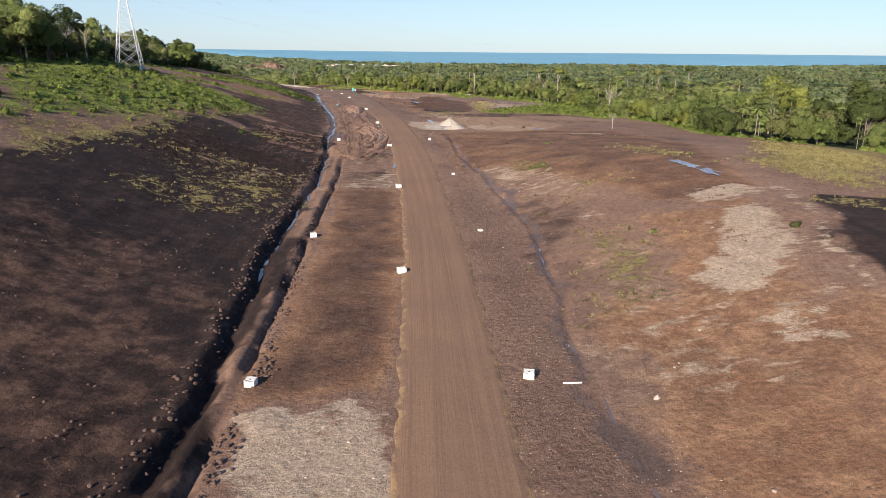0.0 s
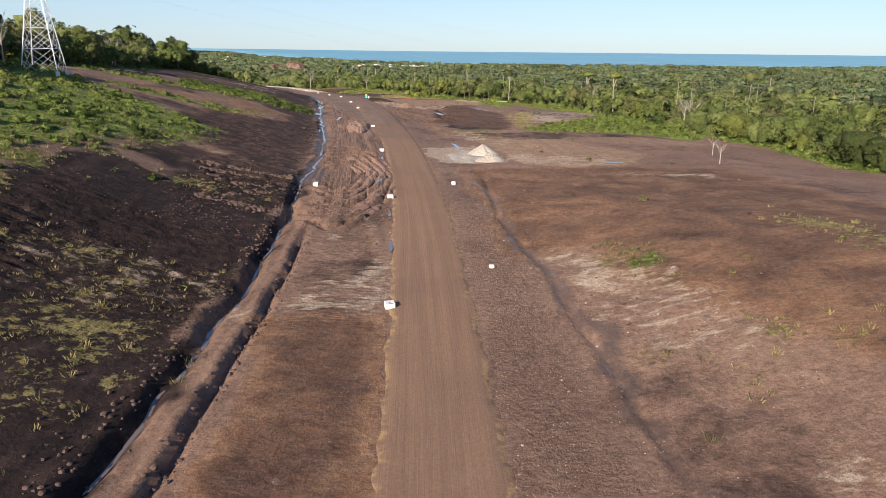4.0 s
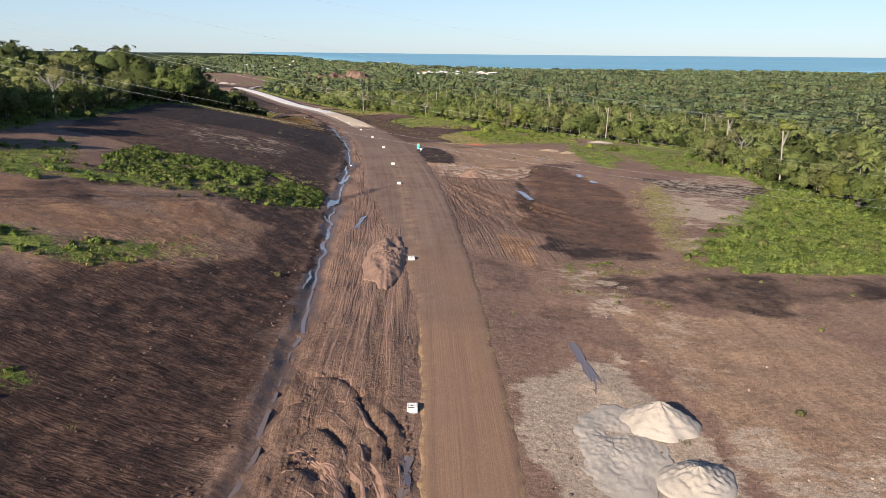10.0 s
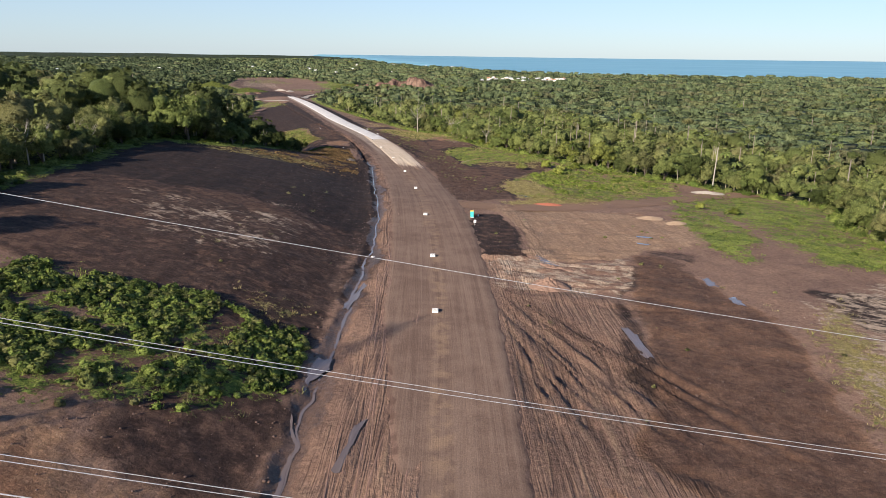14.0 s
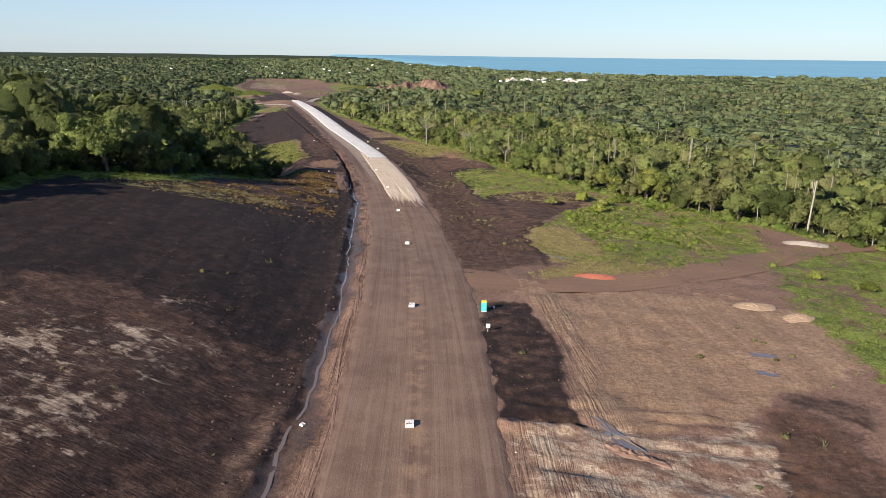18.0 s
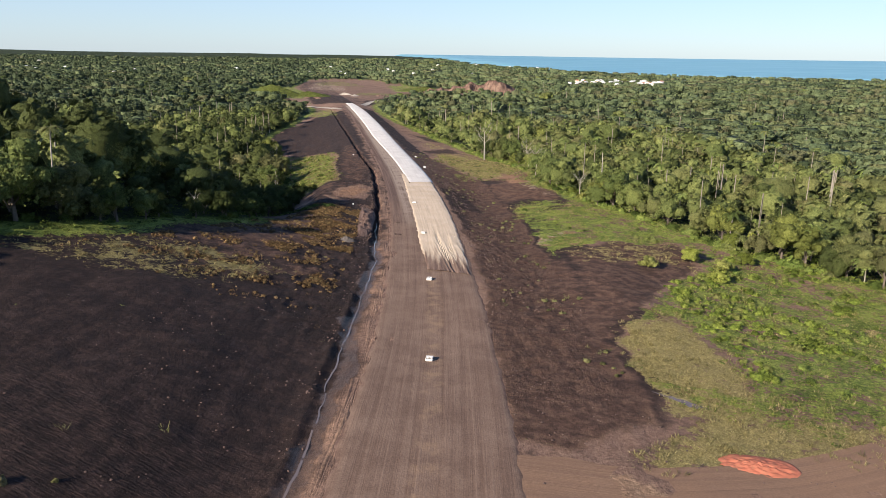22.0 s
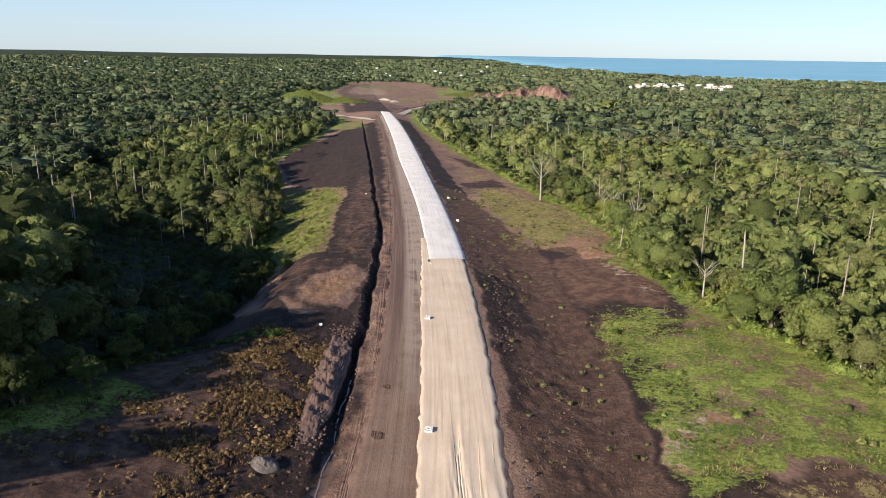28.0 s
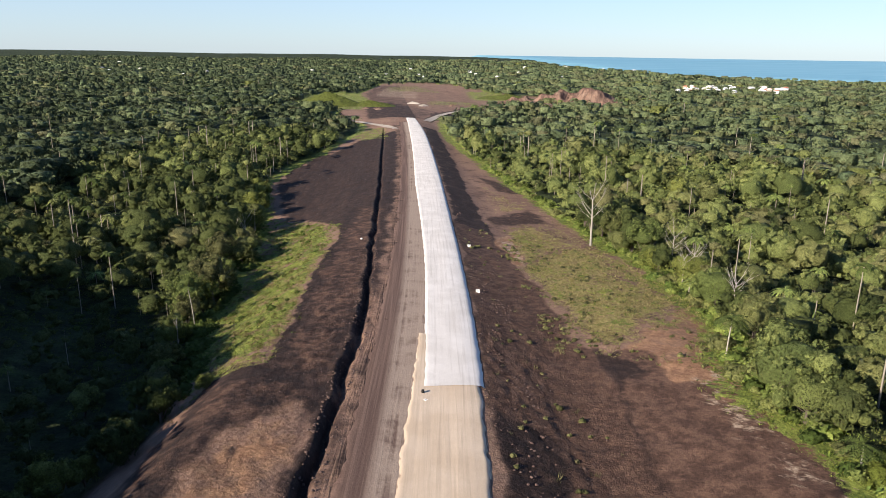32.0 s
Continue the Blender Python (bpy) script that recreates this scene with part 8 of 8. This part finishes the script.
# ---- pylon and wires ----
def pylon(x, y, z, turn):
    ob = empty("lattice_pylon", x, y, z, turn)
    H = 48.0
    half = lambda h: np.interp(h, [0, 26, 31, H - 4], [5.0, 1.55, 1.3, 0.9])
    corner = lambda h, a, b: (a * half(h), b * half(h), h)
    levels = [0, 7, 13, 18, 22, 25.5, 28.5, 31, 33.7, 36.4, 39.4, 42.4, 44.4]
    for a, b in ((1, 1), (1, -1), (-1, -1), (-1, 1)):
        part("leg", bars_bm([(corner(levels[k], a, b), corner(levels[k + 1], a, b)) for k in range(len(levels) - 1)], 0.13), M_STEEL, ob)
        part("footing", box_bm(a * 5 - 0.5, a * 5 + 0.5, b * 5 - 0.5, b * 5 + 0.5, -1.2, 0.35, 0.05), M_CONCRETE, ob)
    ring = ((1, 1), (1, -1), (-1, -1), (-1, 1), (1, 1))
    for k in range(len(levels) - 1):
        lo, hi = levels[k], levels[k + 1]
        pairs = []
        for q in range(4):
            p0, p1 = ring[q], ring[q + 1]
            pairs += [(corner(lo, *p0), corner(hi, *p1)), (corner(lo, *p1), corner(hi, *p0)), (corner(hi, *p0), corner(hi, *p1))]
            if hi < 19:
                m = [(u + w) / 2 for u, w in zip(corner(lo, *p0), corner(lo, *p1))]
                pairs += [(m, [(u + w) / 2 for u, w in zip(corner(lo, *p0), corner(hi, *p0))]), (m, [(u + w) / 2 for u, w in zip(corner(lo, *p1), corner(hi, *p1))])]
        part("brace_panel", bars_bm(pairs, 0.06), M_STEEL, ob)
    for h in (31, 36.4, 42.4):
        for s in (-1, 1):
            w = half(h)
            tip = (0, s * 5.0, h + 0.4)
            pairs = [((w, s * w, h), tip), ((-w, s * w, h), tip), ((w, s * w, h + 2), tip), ((-w, s * w, h + 2), tip)]
            for f in (0.33, 0.66):
                a = [(1 - f) * u + f * v for u, v in zip((w, s * w, h), tip)]
                b = [(1 - f) * u + f * v for u, v in zip((-w, s * w, h), tip)]
                c = [(1 - f) * u + f * v for u, v in zip((w, s * w, h + 2), tip)]
                pairs += [(a, b), (a, c)]
            arm = part("cross_arm", bars_bm(pairs, 0.07), M_STEEL, ob)
            part("insulator", bar_bm((0, s * 5.0, h + 0.4), (0, s * 5.0, h - 1.6), 0.12, 8), M_PORCELAIN, arm, "dark glass insulator string")
    part("peak", bars_bm([(corner(44.4, a, b), (0, 0, 48)) for a, b in ring[:4]], 0.08), M_STEEL, ob)
    return tagged(ob, "grey steel lattice pylon on the grassy hill", "pylon", "pylons of the power line")


WIRE_DIR = Vector((0.968, 0.250, 0)).normalized()
WIRE_SIDE = Vector((-WIRE_DIR.y, WIRE_DIR.x, 0))
CROSS = Vector((-33.0, 334.2, 0))
TOWER = CROSS - WIRE_DIR * 103.5
FAR_TOWER = CROSS + WIRE_DIR * 330
heading = math.degrees(math.atan2(WIRE_DIR.y, WIRE_DIR.x))
tower_z = float(level(TOWER.x, TOWER.y)) - 0.2
pylon(TOWER.x, TOWER.y, tower_z, heading)
far_z = float(level(FAR_TOWER.x, FAR_TOWER.y)) - 0.2
p2 = pylon(FAR_TOWER.x, FAR_TOWER.y, far_z, heading)
p2["label"] = "grey steel lattice pylon among the trees"


def conductor(line_ob, side, z_left, z_right, sag, gap):
    """One wire, hung between the two pylons."""
    n = 90
    path = []
    a, b = TOWER + WIRE_SIDE * (side + gap), FAR_TOWER + WIRE_SIDE * (side + gap)
    for k in range(n + 1):
        t = k / n
        p = a.lerp(b, t)
        path.append((p.x, p.y, z_left * (1 - t) + z_right * t - 4 * sag * t * (1 - t)))
    v, f = tube(path, [0.026] * (n + 1), 4)
    return part("conductor", mesh_of("conductor", v, f, M_WIRE), None, line_ob)


power_line = tagged(new("power_line"), "pairs of bright power wires strung across the valley", "power line")
SAG, FALL = 0.00041, 0.172      # how the wires bend and fall away from the hill, per metre
hang = lambda z, way: z - FALL * way + SAG * way * way
SPAN = 103.5 + 330
for side in (-5.0, 5.0):
    for z in (34.3, 39.6, 45.7):
        for gap in (-0.2, 0.2):
            conductor(power_line, side, hang(z, -103.5), hang(z, 330), SAG * SPAN * SPAN / 4, gap)
conductor(power_line, 0, tower_z + 48, far_z + 48, SAG * SPAN * SPAN / 4, 0)


# ---- the far village and site ----
M_WALL = [plain("white_wall", (0.78, 0.77, 0.74), 0.8, 0, 0.6, 0.2), plain("cream_wall", (0.66, 0.58, 0.44), 0.8, 0, 0.6, 0.2), plain("grey_wall", (0.55, 0.56, 0.58), 0.8, 0, 0.6, 0.2)]
M_ROOF = [plain("zinc_roof", (0.66, 0.67, 0.68), 0.5, 0.1, 0.6, 0.25), plain("rust_roof", (0.42, 0.17, 0.10), 0.7, 0, 0.6, 0.3), plain("pale_roof", (0.74, 0.72, 0.68), 0.6, 0, 0.6, 0.2)]
M_PANE = plain("window_glass", (0.05, 0.06, 0.07), 0.15)


def house(x, y, turn, w, d, h, wall, roof, label, lift=0.0):
    ob = empty("house", x, y, float(level(x, y)) + lift, turn)
    body = part("wall", box_bm(-w / 2, w / 2, -d / 2, d / 2, -6, h), wall, ob)
    bm = bmesh.new()
    e, r = 0.6, 0.28 * d
    co = [(-w / 2 - e, -d / 2 - e, h), (w / 2 + e, -d / 2 - e, h), (w / 2 + e, d / 2 + e, h), (-w / 2 - e, d / 2 + e, h), (-w / 2 + d * 0.2, 0, h + r), (w / 2 - d * 0.2, 0, h + r)]
    vs = [bm.verts.new(c) for c in co]
    for f in ((0, 1, 5, 4), (1, 2, 5), (2, 3, 4, 5), (3, 0, 4), (3, 2, 1, 0)):
        bm.faces.new([vs[k] for k in f])
    part("roof", bm, roof, ob)
    for k in range(3):
        cx = -w / 2 + w * (k + 0.5) / 3
        part("window", box_bm(cx - 0.7, cx + 0.7, -d / 2 - 0.05, -d / 2 + 0.05, h * 0.45, h * 0.75), M_PANE, body)
    return tagged(ob, label, "house", "houses of the village")


rv = random.Random(77)
for k in range(46):
    f = rv.uniform(-1, 1)
    x, y = -275 + 110 * f + rv.uniform(-15, 15), 2430 + 90 * f + rv.uniform(-90, 190)
    c = rv.randrange(3)
    house(x, y, rv.uniform(-40, 40), rv.uniform(7, 12), rv.uniform(7, 9), rv.uniform(3.5, 6), M_WALL[c], M_ROOF[rv.choice((0, 0, 2, 2, 1))],
          ("white", "cream", "grey")[c] + " village house with a hipped roof among trees", 5.0)
for k in range(26):
    a, dist = math.radians(rv.uniform(12, 52)), rv.uniform(2300, 3600)
    x, y = -90 - math.sin(a) * dist, 600 + math.cos(a) * dist
    house(x, y, rv.uniform(-40, 40), rv.uniform(8, 16), rv.uniform(7, 10), rv.uniform(3, 5), M_WALL[0], M_ROOF[rv.choice((0, 0, 2))], "white building far off in the forest", 4.0)


def track(name, pts, half, mat, label, lift=0.35):
    """A pale side track through given (x, y) places."""
    P = np.array(pts, float)
    t = np.linspace(0, len(P) - 1, 12 * len(P))
    x, y = np.interp(t, range(len(P)), P[:, 0]), np.interp(t, range(len(P)), P[:, 1])
    k = np.ones(9) / 9
    x, y = np.convolve(np.pad(x, 4, "edge"), k, "valid"), np.convolve(np.pad(y, 4, "edge"), k, "valid")
    dx, dy = np.gradient(x), np.gradient(y)
    L = np.hypot(dx, dy) + 1e-6
    w = half * (1 + 0.3 * (fnoise(t * 2, t * 0, 5) - 0.5))
    ax, ay, bx, by = x - dy / L * w, y + dx / L * w, x + dy / L * w, y - dx / L * w
    V = np.concatenate([np.column_stack([ax, ay, level(ax, ay) + lift]), np.column_stack([bx, by, level(bx, by) + lift])])
    n = len(x)
    F = np.array([(i, i + n, i + 1 + n, i + 1) for i in range(n - 1)])
    ob = new(name, mesh_of(name, V, F, mat))
    run = 120 + np.cumsum(L)
    put_uv(ob.data, np.concatenate([np.column_stack([-w, run]), np.column_stack([w, run])]))
    lay = ob.data.attributes.new("inner", "FLOAT", "POINT")
    lay.data.foreach_set("value", np.ones(len(V), np.float32))
    return tagged(ob, label, "track", kind="structure")


track("side_track", [(-515, 1417), (-553, 1523), (-565, 1591), (-569, 1677), (-572, 1773), (-531, 1860), (-423, 1858)], 4.5, M_HEAP, "pale side track curving towards the far cutting", 0.7)
track("side_track", [(-486, 1303), (-544, 1362), (-589, 1398), (-633, 1422)], 3.2, M_HEAP, "pale side track leaving the road", 0.7)
track("site_track", [(-84, 566), (-62, 571), (-40, 583), (-10, 612), (20, 660), (60, 690)], 6.5, M_ROAD, "brown earth side track joining the road", 0.13)
M_CUT = soil_streaks("cutting_earth")
heap("cut_mound", -478, 1905, 82, 45, 27, M_CUT, "far bare brown cutting with striped sides", 12, 2.5, 51, 2)
heap("cut_mound", -560, 1850, 40, 24, 12, M_CUT, "low tan cutting below the far woods", 20, 1.5, 57, 2)
M_MOUND = leaf_material("mound_grass", (0.12, 0.145, 0.03), (0.24, 0.25, 0.07), False, 0.0, 0.6, 0.0, 1.0)
heap("green_mound", -800, 1630, 62, 45, 20, M_MOUND, "rounded grassy mound beyond the woods", 0, 1.5, 53)
heap("green_mound", -735, 1650, 45, 34, 8, M_MOUND, "low grassy mound beside the far site", 0, 1.5, 59)
heap("green_mound", -640, 1990, 60, 40, 9, M_MOUND, "grassy rise behind the bare earth of the far site", 0, 1.5, 61)
rs = random.Random(5)
for k in range(9):
    x, y = -690 + rs.uniform(-45, 60), 1600 + rs.uniform(-60, 160)
    heap("spoil_heap", x, y, rs.uniform(5, 12), rs.uniform(4, 8), rs.uniform(1.5, 4), (M_HEAP, M_DIRT, M_CUT)[k % 3], ("pale", "dark brown", "reddish")[k % 3] + " spoil heap on the far site", rs.uniform(0, 90), 0.6, 70 + k)

# ---- small trees and shrubs of the shaded hollow ----
for x, y, k, size in ((-216, 716, 3, 0.75), (-267, 783, 1, 0.8), (-249, 782, 3, 0.6), (-229, 708, 3, 0.8), (-318, 872, 3, 0.9), (-253, 763, 3, 0.5), (-250, 778, 1, 0.6), (-241, 781, 3, 0.55), (-298, 850, 3, 0.8), (-214, 706, 3, 0.6), (-237, 790, 3, 0.5), (-262, 800, 1, 0.7)):
    plant(KINDS[k], x, y, size, 41 * k + x, "small trees in the hollow")

# ---- single trees that stand out ----
for x, y, k, size in ((-152, 262, 2, 1.55), (-166, 300, 0, 1.5), (-176, 338, 7, 1.7), (-160, 372, 6, 1.35), (-170, 404, 5, 1.4), (-184, 240, 4, 1.6), (-190, 430, 1, 1.3), (-150, 235, 5, 1.2), (-205, 360, 2, 1.6), (-196, 300, 7, 1.5)):
    plant(KINDS[k], x, y, size, 37 * k + x, "trees on the hilltop")
for x, y, k, size in ((-223, 628, 2, 1.45), (-228, 634, 2, 1.35), (-247, 651, 2, 1.4), (-100, 806, 2, 1.45), (-140, 852, 0, 1.1), (-164, 988, 1, 1.3)):
    plant(PALMS[k], x, y, size, x, "tall palms above the woods")
for x, y, k, size in ((-202, 968, 1, 1.75), (66, 287, 0, 0.5), (71, 309, 0, 0.45), (-128, 835, 0, 0.7), (-75, 768, 1, 0.55)):
    plant(BARES[k], x, y, size, x, "bare trees beside the clearing")


M_LEAF_YELLOW = leaf_material("yellow_green_leaves", (0.13, 0.165, 0.028), (0.31, 0.335, 0.075))
BRIGHT = [kind_of_tree("broadleaf_tree", broadleaf(h, r, n, c, s, 0.95, 0.05), M_LEAF_YELLOW, M_BARK, "young yellow-green tree at the edge of the clearing") for h, r, n, c, s in ((6, 3.6, 11, 520, 0.42), (4.5, 3.2, 10, 440, 0.4))]
rb = np.random.default_rng(91)
for u, y, size in ((95, 706, 0.8), (107, 717, 0.8), (131, 747, 0.8), (136, 740, 0.8), (154, 753, 0.8), (179, 774, 0.8), (88, 693, 0.8), (165, 782, 0.8), (208, 826, 0.8), (194, 791, 0.8), (70, 697, 0.8), (88, 711, 0.8), (90, 717, 0.8), (112, 737, 0.8), (124, 746, 0.8), (83, 799, 0.8), (90, 797, 0.8), (81, 808, 0.8), (84, 826, 0.8), (102, 803, 0.8), (119, 612, 0.8), (129, 606, 0.8), (222, 690, 0.8), (216, 661, 0.8)):
    plant(BRIGHT[int(rb.integers(2))], float(line(y)) + u, y, size * float(rb.uniform(0.8, 1.2)), float(rb.uniform(0, 360)), "young trees at the edge of the clearing")
for x, y, k, size in ((185, 405, 2, 1.95), (192, 330, 2, 1.9), (176, 398, 0, 1.6), (206, 345, 7, 1.55), (170, 420, 5, 1.3)):
    plant(KINDS[k], x, y, size, 53 * k + x, "tall trees beside the clearing")
for u, y, k, size in ((268, 383, 7, 1.15), (249, 348, 0, 1.2), (300, 440, 5, 1.1), (240, 330, 6, 1.0), (258, 362, 2, 1.1)):
    plant(KINDS[k], float(line(y)) + u, y, size, 31 * k + y, "tall trees beside the clearing")
